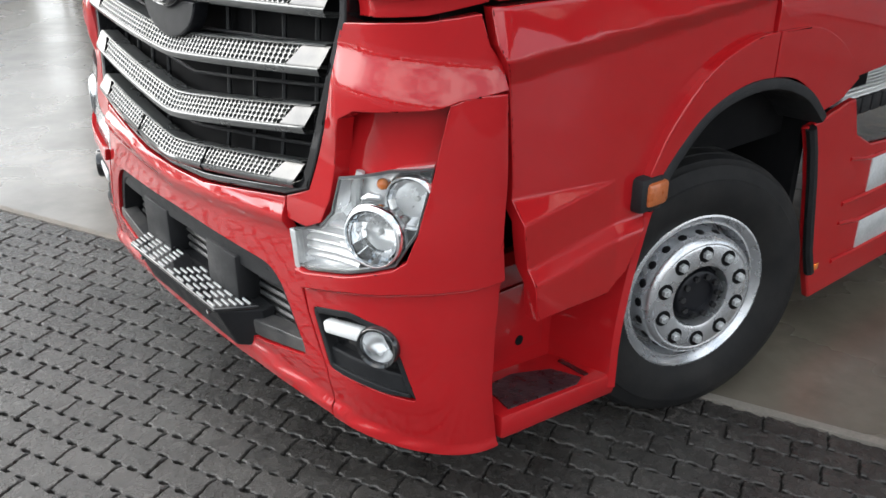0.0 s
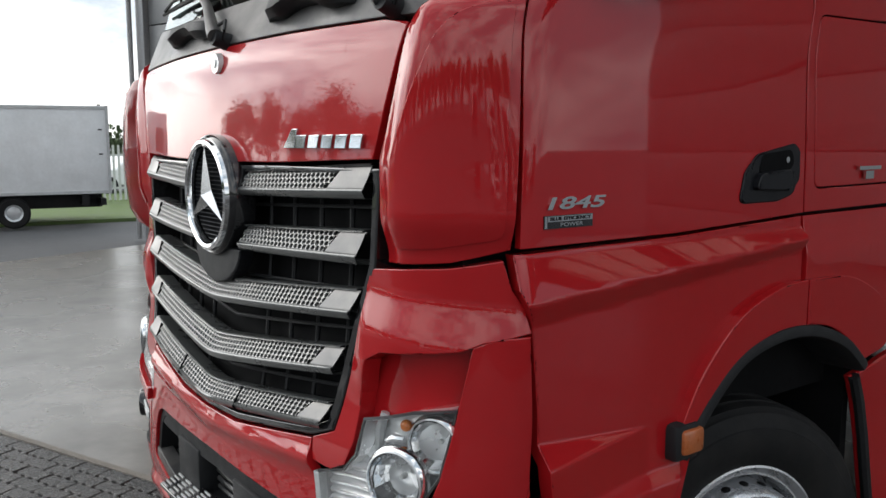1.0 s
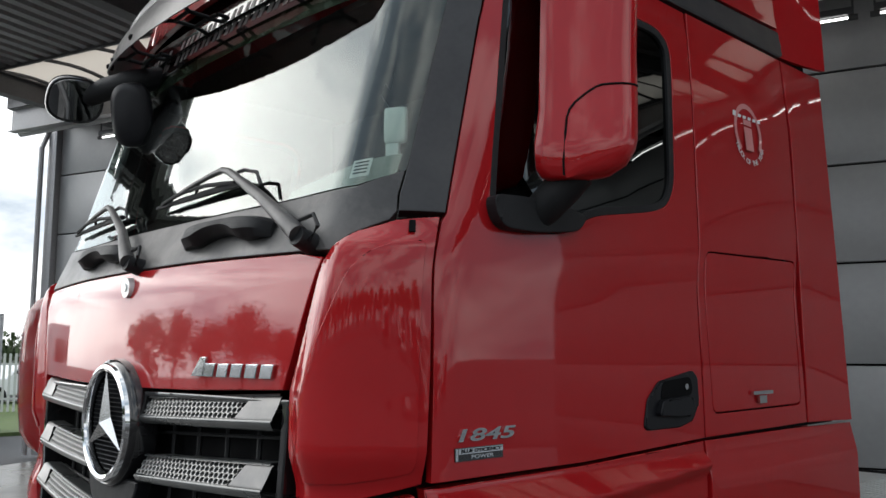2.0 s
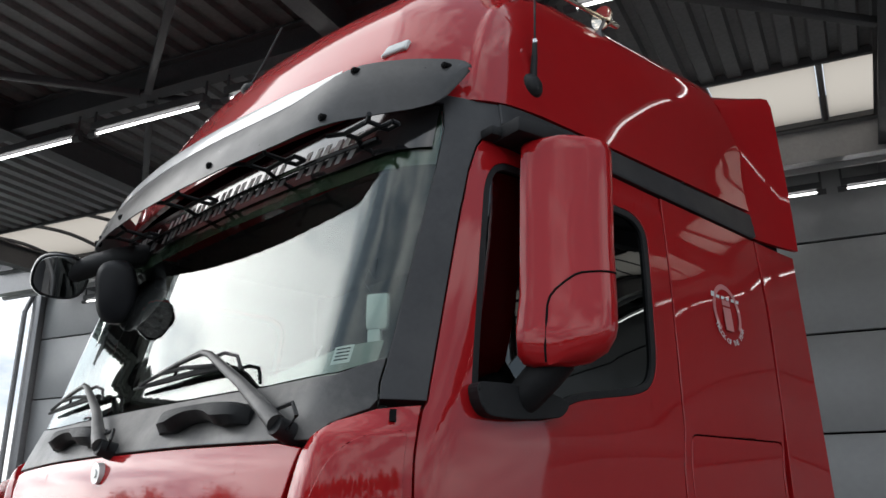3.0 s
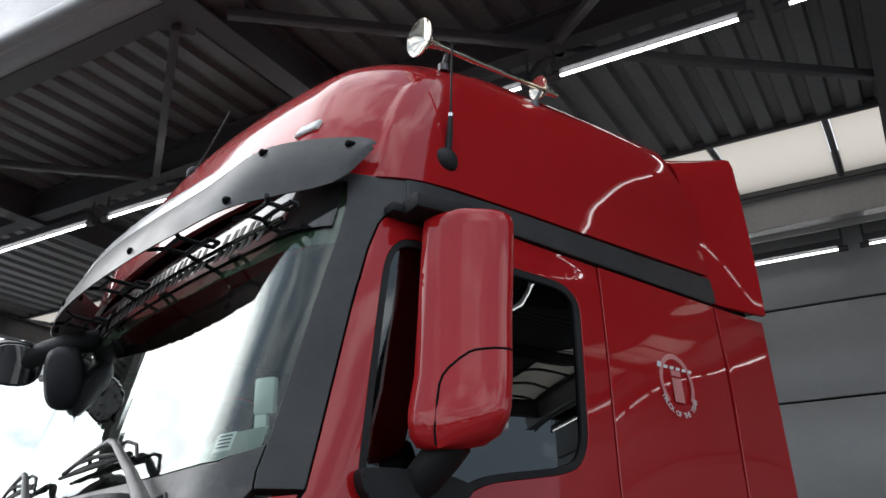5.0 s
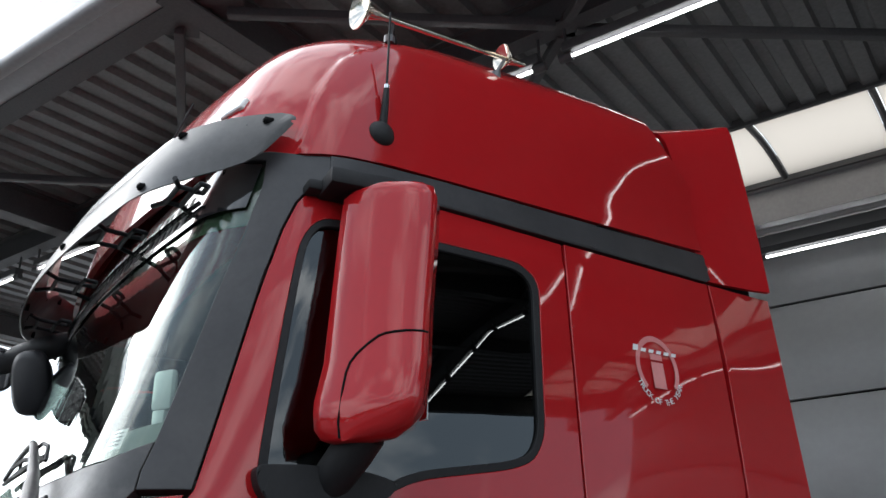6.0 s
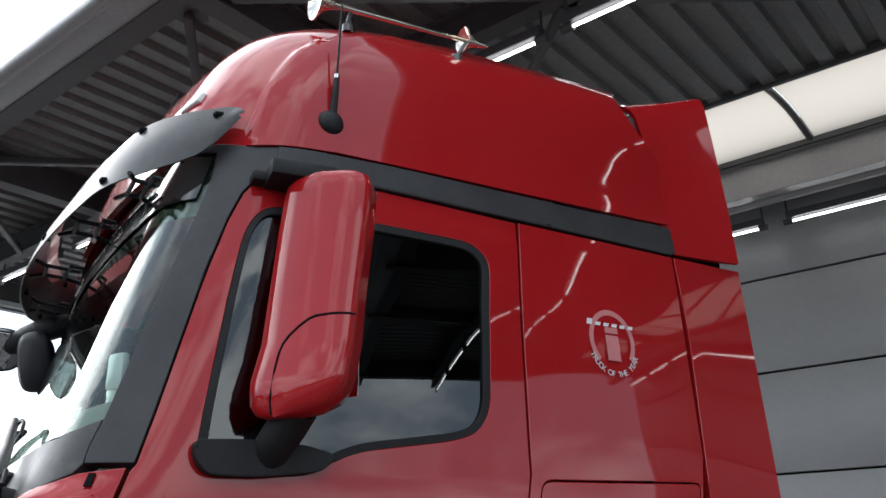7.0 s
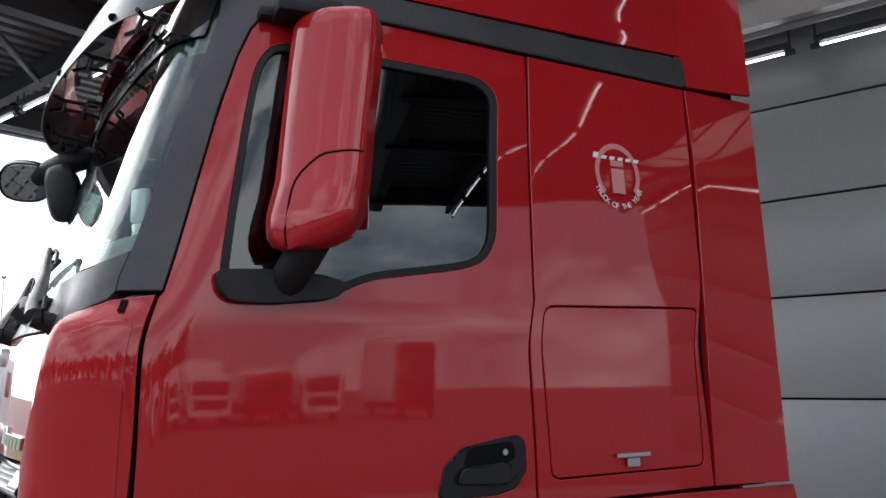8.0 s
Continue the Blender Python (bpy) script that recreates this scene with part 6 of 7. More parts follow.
def oval(bm, m, rings, seg=28, power=2.6):
    """Rounded oblong rings of (depth, half width, half height) joined into a shell."""
    rows = []
    for d, w, h in rings:
        row = []
        for k in range(seg):
            c, q = math.cos(2 * math.pi * k / seg), math.sin(2 * math.pi * k / seg)
            row.append(bm.verts.new(m @ Vector((d, w * math.copysign(abs(c) ** (2 / power), c), h * math.copysign(abs(q) ** (2 / power), q)))))
        rows.append(row)
    for a, b in zip(rows, rows[1:]):
        for k in range(seg):
            bm.faces.new((a[k], a[(k + 1) % seg], b[(k + 1) % seg], b[k]))
    bm.faces.new(rows[0])
    bm.faces.new(rows[-1])
    return bm


bm = oval(bmesh.new(), HEADM, ((-0.085, 0.05, 0.05), (-0.075, 0.085, 0.075), (-0.04, 0.112, 0.098), (0.0, 0.118, 0.104), (0.008, 0.115, 0.101), (0.004, 0.106, 0.092)))
part("mirror_head", bm, GLOSSBLACK, arm, sharp=60)
bm = oval(bmesh.new(), HEADM, ((0.003, 0.106, 0.092), (0.006, 0.104, 0.090)))
part("mirror_glass", bm, MIRROR, arm)
KERBM = facing((-0.575, 0.345, 2.90), (0.62, -0.72, -0.25))
bm = oval(bmesh.new(), KERBM, ((-0.05, 0.045, 0.06), (-0.035, 0.075, 0.10), (0.0, 0.090, 0.135), (0.022, 0.085, 0.13), (0.034, 0.06, 0.10)), power=3.0)
part("kerb_mirror", bm, NAVY, arm, sharp=60)

# sun visor: curved smoked blade on honeycomb brackets
def visor_y(x, z):
    a = abs(x)
    return 0.246 + 0.135 * a * a + 1.12 * max(0, a - 0.8) ** 2 + 0.42 * (z - 3.19)


bm = bmesh.new()
rows = []
ends = np.array([1.10, 1.12, 1.14, 1.155, 1.165, 1.175, 1.182, 1.187, 1.19])
for x in np.concatenate((-ends[::-1], np.linspace(-1.08, 1.08, 53), ends)):
    a = abs(x)
    up = lin(a, (0, 3.285), (0.5, 3.290), (0.67, 3.305), (0.75, 3.332), (0.83, 3.375), (0.91, 3.395), (1.05, 3.398), (1.155, 3.392), (1.175, 3.384), (1.187, 3.372), (1.19, 3.36))
    lo = lin(a, (0, 3.098), (0.3, 3.104), (0.7, 3.128), (0.9, 3.156), (1.0, 3.165), (1.10, 3.185), (1.14, 3.205), (1.16, 3.23), (1.182, 3.31), (1.19, 3.345))
    ring = []
    for t in (0, 0.25, 0.5, 0.75, 1.0):
        z = lo + (up - lo) * t
        ring.append((x, visor_y(x, z) - 0.012 * math.sin(math.pi * t), z))
    rows.append([bm.verts.new(p) for p in ring] + [bm.verts.new((p[0], p[1] + 0.006, p[2])) for p in reversed(ring)])
for a, b in zip(rows, rows[1:]):
    for k in range(10):
        bm.faces.new((a[k], a[(k + 1) % 10], b[(k + 1) % 10], b[k]))
bm.faces.new(rows[0])
bm.faces.new(rows[-1])
FLANGE = mat("pale_flange", (0.86, 0.85, 0.84), 0.22, coat=0.5, vary=0.06, dirt=(0.3, 0.3, 0.29), dirt_amount=0.2, dirt_scale=15)
VISOR = mat("smoked_visor", (0.030, 0.029, 0.030), 0.34, coat=0.0, vary=0.15, scale=8, dirt=(0.14, 0.14, 0.14), dirt_amount=0.12, dirt_scale=20)
visor = part("sun_visor", bm, VISOR, truck, "smoked black sun visor blade")
for x, z in ((0.905, 3.369), (1.14, 3.359), (0.87, 3.184), (0.36, 3.150), (-0.36, 3.150), (-0.87, 3.184), (-0.905, 3.369), (-1.14, 3.359)):
    bm = bmesh.new()
    y = visor_y(x, z)
    rod(bm, (x, y + 0.01, z), (x, y - 0.014, z), 0.015, 0.012, seg=14)
    rod(bm, (x, y - 0.013, z), (x, y - 0.018, z), 0.007, seg=6)
    part("screw", bm, DARK, visor)
# bright bent flange along the top of the blade
bm = bmesh.new()
rows = []
for x in np.linspace(-0.85, 0.85, 41):
    a = abs(x)
    up = lin(a, (0, 3.285), (0.5, 3.290), (0.67, 3.305), (0.75, 3.332), (0.85, 3.38))
    w = lin(a, (0, 1.0), (0.65, 1.0), (0.85, 0.12))
    y = visor_y(x, up)
    rows.append([bm.verts.new((x, y + dy * w, up + dz * w)) for dy, dz in ((-0.004, -0.004), (0.008, 0.030), (0.022, 0.060), (0.034, 0.076), (0.040, 0.073), (0.006, -0.006))])
for a, b in zip(rows, rows[1:]):
    for k in range(6):
        bm.faces.new((a[k], a[(k + 1) % 6], b[(k + 1) % 6], b[k]))
part("visor_flange", bm, FLANGE, visor, "pale bent flange along the visor top")
# X-shaped brackets between the blade and the screen
for x in (0.96, 0.54, 0.0, -0.54, -0.96):
    yv = visor_y(x, 3.15) + 0.012
    ys = float(sink(skin([F(x, 3.13)[0]], [3.13], 0.012))[0][1])
    c = yv + 0.5 * (ys - yv)
    d = ys - yv
    mid = lambda t: 3.150 - 0.020 * t
    bm = bmesh.new()
    big = [(x - 0.070, yv + 0.24 * d), (x + 0.050, yv + 0.22 * d), (x + 0.062, yv + 0.62 * d), (x - 0.055, yv + 0.64 * d)]
    small = [(x + 0.055, yv + 0.64 * d), (x + 0.115, yv + 0.66 * d), (x + 0.120, yv + 0.86 * d), (x + 0.070, yv + 0.88 * d)]
    for ring in (big, small):
        for q, r in zip(ring, ring[1:] + ring[:1]):
            rod(bm, (*q, mid((q[1] - yv) / d)), (*r, mid((r[1] - yv) / d)), 0.008, seg=8)
    for q, r in ((big[0], (x - 0.13, yv)), (big[1], (x + 0.085, yv)), (big[3], (x - 0.080, ys))):
        rod(bm, (*q, mid((q[1] - yv) / d)), (*r, mid((r[1] - yv) / d)), 0.008, seg=8)
    part("bracket", bm, NAVY, visor, "black honeycomb visor bracket")
for d0, d1, z in ((0.0, 1.0, 3.132),):
    bm = bmesh.new()
    pts = []
    for x in np.linspace(-0.96, 0.96, 31):
        yv, ys = visor_y(x, z) + d0, float(sink(skin([F(x, z)[0]], [z], 0.012))[0][1])
        pts.append((x, yv if d1 == 0 else ys, z))
    tube(bm, pts, 0.008, seg=6)
    part("rail", bm, GLOSSBLACK, visor)

# wipers and grab handles on the cowl
def on(x, z, off):
    return Vector(sink(skin([F(x, z)[0]], [z], off))[0])


for x0 in (0.985, 0.04):
    bm = bmesh.new()
    rod(bm, on(x0, 2.205, -0.02), on(x0, 2.205, 0.055), 0.032, 0.026, seg=16)
    wiper = part("wiper", bm, BLACK, truck, "black windscreen wiper with grey arm")
    bm = bmesh.new()
    tube(bm, [on(x0, 2.21, 0.05), on(x0 - 0.05, 2.24, 0.055), on(x0 - 0.25, 2.345, 0.05), on(x0 - 0.49, 2.462, 0.05), on(x0 - 0.54, 2.475, 0.05), on(x0 - 0.60, 2.472, 0.047), on(x0 - 0.70, 2.462, 0.042), on(x0 - 0.82, 2.445, 0.035)], [0.026, 0.024, 0.017, 0.012, 0.011, 0.009, 0.008, 0.008], seg=10)
    part("arm", bm, COWL, wiper, "dusty grey wiper arm")
    bm = bmesh.new()
    tube(bm, [on(x0 - 1.03, 2.422, 0.016), on(x0 - 0.8, 2.428, 0.016), on(x0 - 0.6, 2.432, 0.016), on(x0 - 0.42, 2.432, 0.016)], [0.006, 0.010, 0.011, 0.010], seg=6)
    part("blade", bm, BLACK, wiper)
    bm = bmesh.new()
    tube(bm, [on(x0 - 0.97, 2.428, 0.025), on(x0 - 0.82, 2.445, 0.035), on(x0 - 0.66, 2.447, 0.035), on(x0 - 0.48, 2.436, 0.025)], 0.007, seg=6)
    tube(bm, [on(x0 - 0.70, 2.462, 0.04), on(x0 - 0.73, 2.432, 0.022)], 0.006, seg=6)
    part("yoke", bm, BLACK, wiper)
    bm = bmesh.new()
    tube(bm, [on(x0 - 0.50, 2.455, 0.04), on(x0 - 0.42, 2.462, 0.04), on(x0 - 0.35, 2.445, 0.035), on(x0 - 0.31, 2.40, 0.03)], 0.006, seg=6)
    part("washer_hose", bm, BLACK, wiper)
    bm = bmesh.new()
    tube(bm, [on(x0 + 0.03, 2.20, 0.03), on(x0 + 0.06, 2.225, 0.05), on(x0 + 0.03, 2.26, 0.05), on(x0 - 0.02, 2.25, 0.05)], 0.006, seg=6)
    part("hose", bm, BLACK, wiper)
for xc in (0.56, -0.36):
    bm = bmesh.new()
    rows = []
    for t in np.linspace(-1, 1, 21):
        x = xc + 0.235 * t
        hole = max(0, 1 - (t / 0.52) ** 2)
        zb = 2.232 + 0.012 * abs(t) + 0.035 * hole * 0.9
        zt = 2.302 - 0.014 * abs(t) ** 3
        of = 0.055 * (1 - abs(t) ** 6)
        rows.append([bm.verts.new(on(x, z, o)) for z, o in ((zb, -0.005), (zb - 0.004, of * 0.6), (zb + 0.012, of + 0.012), (zt - 0.012, of + 0.014), (zt, of * 0.7), (zt + 0.004, -0.005))])
    for a, b in zip(rows, rows[1:]):
        for k in range(5):
            bm.faces.new((a[k], a[k + 1], b[k + 1], b[k]))
        bm.faces.new((a[5], a[0], b[0], b[5]))
    bm.faces.new(rows[0])
    bm.faces.new(rows[-1])
    part("grab_handle", bm, BLACK, truck, "black grab handle below the windscreen")

# roof fittings: marker lamps, antennas, horns
for s in (1, -1):
    bm = bmesh.new()
    pts = []
    for x, z in ((0.885, 3.468), (0.985, 3.482), (0.990, 3.522), (0.905, 3.508)):
        pts.append(Vector(skin([F(x, z)[0]], [z], 0.0)[0]))
    n = (pts[1] - pts[0]).cross(pts[3] - pts[0]).normalized()
    if n.y > 0:
        n = -n
    A, B, C = ([bm.verts.new(((p + n * h) * 1).xyz if s > 0 else Vector((-(p + n * h).x, (p + n * h).y, (p + n * h).z))) for p in (q + (sum(pts, Vector()) / 4 - q) * e for q in pts)] for h, e in ((-0.01, 0), (0.010, 0.02), (0.016, 0.12)))
    for R, T in ((A, B), (B, C)):
        for k in range(4):
            bm.faces.new((R[k], R[(k + 1) % 4], T[(k + 1) % 4], T[k]))
    bm.faces.new(C)
    part("marker_lamp", bm, WHITE, truck, "white roof marker lamp", bevel=0.006)
bm = bmesh.new()
bmesh.ops.create_uvsphere(bm, u_segments=20, v_segments=14, radius=0.047, matrix=Matrix.Translation((1.187, 0.973, 3.399)) @ Matrix.Diagonal((0.8, 1, 1, 1)))
ant = part("antenna", bm, BLACK, truck, "black whip antenna on a ball foot")
bm = bmesh.new()
tube(bm, [(1.195, 0.976, 3.41), (1.20, 0.982, 3.50), (1.202, 0.986, 3.572), (1.202, 0.986, 3.577)], [0.014, 0.012, 0.009, 0.006])
part("sleeve", bm, BLACK, ant)
bm = bmesh.new()
tube(bm, [(1.202, 0.986, 3.572), (1.203, 0.991, 3.72), (1.203, 0.997, 3.875)], 0.004, seg=6)
part("whip", bm, BLACK, ant)
bm = bmesh.new()
rod(bm, (1.202, 0.986, 3.568), (1.202, 0.986, 3.582), 0.010, seg=10)
part("collar", bm, CHROME, ant)
bm = bmesh.new()
bmesh.ops.create_uvsphere(bm, u_segments=16, v_segments=10, radius=0.035, matrix=Matrix.Translation((-0.06, 0.60, 3.735)))
ant2 = part("antenna", bm, BLACK, truck, "thin black antenna on the roof front")
bm = bmesh.new()
tube(bm, [(-0.06, 0.60, 3.75), (-0.05, 0.66, 3.90), (-0.03, 0.72, 4.08)], 0.005, seg=6)
part("whip", bm, BLACK, ant2)
for start, end, r, feet in (((1.076, 0.944, 3.954), (1.085, 1.60, 3.984), 0.074, ((0.14, (1.045, 1.086, 3.905)),)), ((1.085, 1.563, 3.982), (1.087, 1.66, 3.986), 0.052, ((0.02, (1.084, 1.535, 3.895)),))):
    axis = (Vector(end) - Vector(start)).normalized()
    m = Matrix.Translation(start) @ axis.to_track_quat("X", "Z").to_matrix().to_4x4()
    L = (Vector(end) - Vector(start)).length
    bm = bmesh.new()
    lathe(bm, [(0.03, 0.004), (0.012, r * 0.78), (0.004, r * 0.93), (0.0, r), (0.006, r * 1.01), (0.02, r * 0.7), (0.04, r * 0.42), (0.075, r * 0.25), (0.10, 0.013), (max(L, 0.11), 0.009), (max(L, 0.11) + 0.01, 0.001)], 36, m)
    horn = part("air_horn", bm, HORNMETAL, truck, "chrome trumpet horn on the roof edge", sharp=70)
    for t, foot in feet:
        c = m @ Vector((t, 0, 0))
        f = Vector(foot)
        bm = bmesh.new()
        rod(bm, c, f, 0.007, 0.009, seg=10)
        rod(bm, f + Vector((0, 0, 0.004)), f - Vector((0, 0, 0.025)), 0.020, seg=12)
        part("horn_foot", bm, DARKSTEEL, horn)
bm = bmesh.new()
tube(bm, [(1.07, 1.06, 3.958), (1.05, 1.10, 3.94), (1.035, 1.12, 3.90)], 0.006, seg=6)
part("horn_wire", bm, BLACK, truck)

# ---- yard behind: box trucks, fence, cars, trees ----
VANWHITE = mat("white_box_body", (0.84, 0.85, 0.86), 0.4, vary=0.05, scale=1.5, dirt=(0.5, 0.49, 0.47), dirt_amount=0.25, dirt_scale=1.2)
VANRED = mat("red_cab", (0.45, 0.02, 0.02), 0.35, coat=0.5, vary=0.06)
DKGLASS = mat("dark_window", (0.02, 0.022, 0.025), 0.08, vary=0.1)
FENCEW = mat("pale_fence_paint", (0.62, 0.63, 0.62), 0.5, vary=0.1)
LEAF = mat("leaves", (0.055, 0.085, 0.03), 0.7, vary=0.4, scale=3, piece=0.35)
BARK = mat("bark", (0.10, 0.08, 0.06), 0.9, vary=0.3, scale=9, bump=0.6, bump_scale=50)


def simple_wheel(parent, x, y, r=0.5):
    bm = bmesh.new()
    m = Matrix.Translation((x, y, r))
    lathe(bm, [(-0.14, r * 0.55), (-0.15, r * 0.9), (-0.11, r), (0.11, r), (0.15, r * 0.9), (0.14, r * 0.55)], 32, m)
    t = part("wheel", bm, TYRE, parent)
    bm = bmesh.new()
    s = 1 if x > 0 else -1
    lathe(bm, [(s * 0.13, r * 0.56), (s * 0.12, r * 0.5), (s * 0.08, r * 0.42), (s * 0.10, r * 0.2), (s * 0.10, 0.001)], 24, m)
    part("rim", bm, STEEL, t)


def box_truck(x, y, turn, label, cab, body=VANWHITE, length=7.5, height=2.5, z0=1.05, r=0.5):
    """A box truck, its front towards local -y."""
    t = thing("box_truck", label, "truck", "parked box trucks", (x, y, 0), turn)
    bm = bmesh.new()
    box(bm, -1.25, 1.25, 2.2, 2.2 + length, z0, z0 + height, bevel=0.03)
    b = part("box_body", bm, body, t)
    bm = bmesh.new()
    for z in (z0 + 0.04, z0 + height - 0.05):
        box(bm, -1.265, 1.265, 2.19, 2.21 + length, z - 0.03, z + 0.03)
    for yy in (2.2, 2.2 + length):
        for s in (-1, 1):
            box(bm, s * 1.25 - 0.03, s * 1.25 + 0.03, yy - 0.03, yy + 0.03, z0, z0 + height)
    part("edge_profile", bm, STEEL, b)
    for k in range(3):
        bm = bmesh.new()
        box(bm, 1.25, 1.262, 2.0 + length, 2.08 + length, 1.6 + 0.55 * k, 1.63 + 0.55 * k)
        part("hinge", bm, BLACK, b)
        bm = bmesh.new()
        box(bm, -1.262, -1.25, 2.0 + length, 2.08 + length, 1.6 + 0.55 * k, 1.63 + 0.55 * k)
        part("hinge", bm, BLACK, b)
    bm = bmesh.new()
    box(bm, -0.45, 0.45, 0.3, 2.1 + length, min(0.65, z0 - 0.35), z0 - 0.03)
    box(bm, -1.15, 1.15, 2.0 + length, 2.12 + length, 0.45, 0.6)
    box(bm, -1.2, 1.2, 1.6 + length, 1.75 + length, z0 - 0.25, z0 - 0.03)
    part("chassis", bm, BLACK, t)
    bm = bmesh.new()
    box(bm, -1.24, 1.24, 0.0, 1.9, 0.55, 2.95, bevel=0.12)
    c = part("cab", bm, cab, t)
    bm = bmesh.new()
    box(bm, -1.1, 1.1, -0.012, 0.05, 1.75, 2.6, bevel=0.01)
    part("windscreen", bm, DKGLASS, c)
    for s in (-1, 1):
        bm = bmesh.new()
        xx = sorted((s * 1.23, s * 1.248))
        box(bm, *xx, 0.35, 1.2, 1.85, 2.5, bevel=0.008)
        part("side_window", bm, DKGLASS, c)
        bm = bmesh.new()
        box(bm, s * 1.42 - 0.08, s * 1.42 + 0.08, 0.1, 0.2, 1.9, 2.5, bevel=0.03)
        box(bm, min(s * 1.2, s * 1.4), max(s * 1.2, s * 1.4), 0.13, 0.17, 2.2, 2.26)
        part("mirror", bm, BLACK, c)
    bm = bmesh.new()
    box(bm, -1.0, 1.0, -0.01, 0.05, 0.95, 1.55, bevel=0.01)
    part("grille", bm, BLACK, c)
    for yy in (1.1, 0.2 + length):
        for s in (-1.1, 1.1):
            simple_wheel(t, s, yy, r)
    return t


box_truck(-19.6, -2.85, -8, "white box truck parked across the road", VANWHITE, length=5.2, height=1.98, z0=0.72, r=0.34)
box_truck(47.0, -2.0, 250, "white box truck parked on the yard", VANWHITE)
box_truck(49.0, 5.0, 262, "white truck with a red cab parked on the yard", VANRED)
box_truck(47.0, -13.0, 240, "red cab truck with white box parked on the yard", VANRED)
box_truck(48.0, 12.0, 268, "tall white truck parked between two others", VANWHITE, height=2.9)
box_truck(49.5, 8.6, 265, "white truck parked close beside the others", VANWHITE, height=2.7)
box_truck(49.0, 15.9, 270, "small red cab truck with a white box", VANRED, height=2.3)
box_truck(50.0, 19.5, 272, "white box truck parked near the end of the row", VANWHITE)
box_truck(51.0, 27.0, 276, "red and white box truck at the end of the row", VANRED)

# palisade fence behind the verge
fence = tagged(new("fence"), "pale metal palisade fence behind the grass verge", "fence")
bm = bmesh.new()
box(bm, -0.035, 0.035, -0.012, 0.012, 0.05, 1.8)
pale_me = finish(bm, "pale", FENCEW)
FM = pose(0, 0, 0, 0, 0, -8)
for i in range(120):
    ob = new("pale", pale_me)
    ob.parent = fence
    ob.matrix_basis = FM @ Matrix.Translation((-26.0, -6 + i * 0.16, 0)) @ Matrix.Rotation(radians(90), 4, "Z")
bm = bmesh.new()
box(bm, -26.04, -26.0, -6, 13.2, 0.4, 0.46, FM)
box(bm, -26.04, -26.0, -6, 13.2, 1.45, 1.51, FM)
part("rail", bm, FENCEW, fence)


def car(x, y, turn, paint, label):
    c = thing("car", label, "car", "cars behind the fence", (x, y, 0), turn)
    bm = bmesh.new()
    prof = [(-2.1, 0.3), (-2.15, 0.65), (-1.9, 0.82), (-1.0, 0.92), (-0.4, 1.38), (0.9, 1.42), (1.7, 0.95), (2.1, 0.88), (2.12, 0.35)]
    A = [bm.verts.new((-0.85 + (0.15 if z > 1 else 0), yy, z)) for yy, z in prof]
    B = [bm.verts.new((0.85 - (0.15 if z > 1 else 0), yy, z)) for yy, z in prof]
    bm.faces.new(A)
    bm.faces.new(B)
    for k in range(len(prof)):
        bm.faces.new((A[k], A[(k + 1) % len(prof)], B[(k + 1) % len(prof)], B[k]))
    part("body", bm, paint, c, bevel=0.05)
    for s in (-1, 1):
        bm = bmesh.new()
        vs = [bm.verts.new((s * (0.86 - dx), yy, z)) for yy, z, dx in ((-0.85, 0.98, 0.03), (1.45, 1.0, 0.03), (0.85, 1.34, 0.13), (-0.38, 1.32, 0.13))]
        bm.faces.new(vs)
        part("side_window", bm, DKGLASS, c)
        for yy in (-1.3, 1.35):
            simple_wheel(c, s * 0.78, yy, 0.32)
    return c


car(-30.0, 4.2, 10, VANRED, "red car parked behind the fence")
car(-30.5, 8.5, 14, VANWHITE, "white car parked behind the fence")

rng = random.Random(5)


def tree_mesh(seed, h):
    r = random.Random(seed)
    tb = bmesh.new()
    tube(tb, [(0, 0, 0), (0.1, 0.05, h * 0.3), (0.0, 0.15, h * 0.6), (0.1, 0.1, h * 0.85)], [0.28, 0.2, 0.12, 0.04], seg=8)
    tips = []
    for k in range(11):
        a, z0 = r.uniform(0, 6.28), h * r.uniform(0.16, 0.66)
        L = h * r.uniform(0.16, 0.32)
        e = (L * math.cos(a), L * math.sin(a), z0 + L * r.uniform(0.4, 0.9))
        tube(tb, [(0.05, 0.08, z0), (e[0] * 0.5, e[1] * 0.5, z0 + (e[2] - z0) * 0.6), e], [0.09, 0.06, 0.02], seg=6)
        tips.append(e)
    lb = bmesh.new()
    for e in tips + [(0.1, 0.1, h * 0.9), (0.3, -0.2, h * 0.75)]:
        for _ in range(320):
            c = Vector(e) + Vector((r.gauss(0, 1), r.gauss(0, 1), r.gauss(0, 0.8))) * h * 0.115
            s = r.uniform(0.12, 0.26)
            q = Euler((r.uniform(0, 6), r.uniform(0, 6), r.uniform(0, 6))).to_matrix()
            lb.faces.new([lb.verts.new(c + q @ Vector(v) * s) for v in ((-1, -0.5, 0), (1, -0.5, 0.2), (1, 0.5, 0), (-1, 0.5, 0.2))])
    return finish(tb, "trunk", BARK), finish(lb, "crown", LEAF)


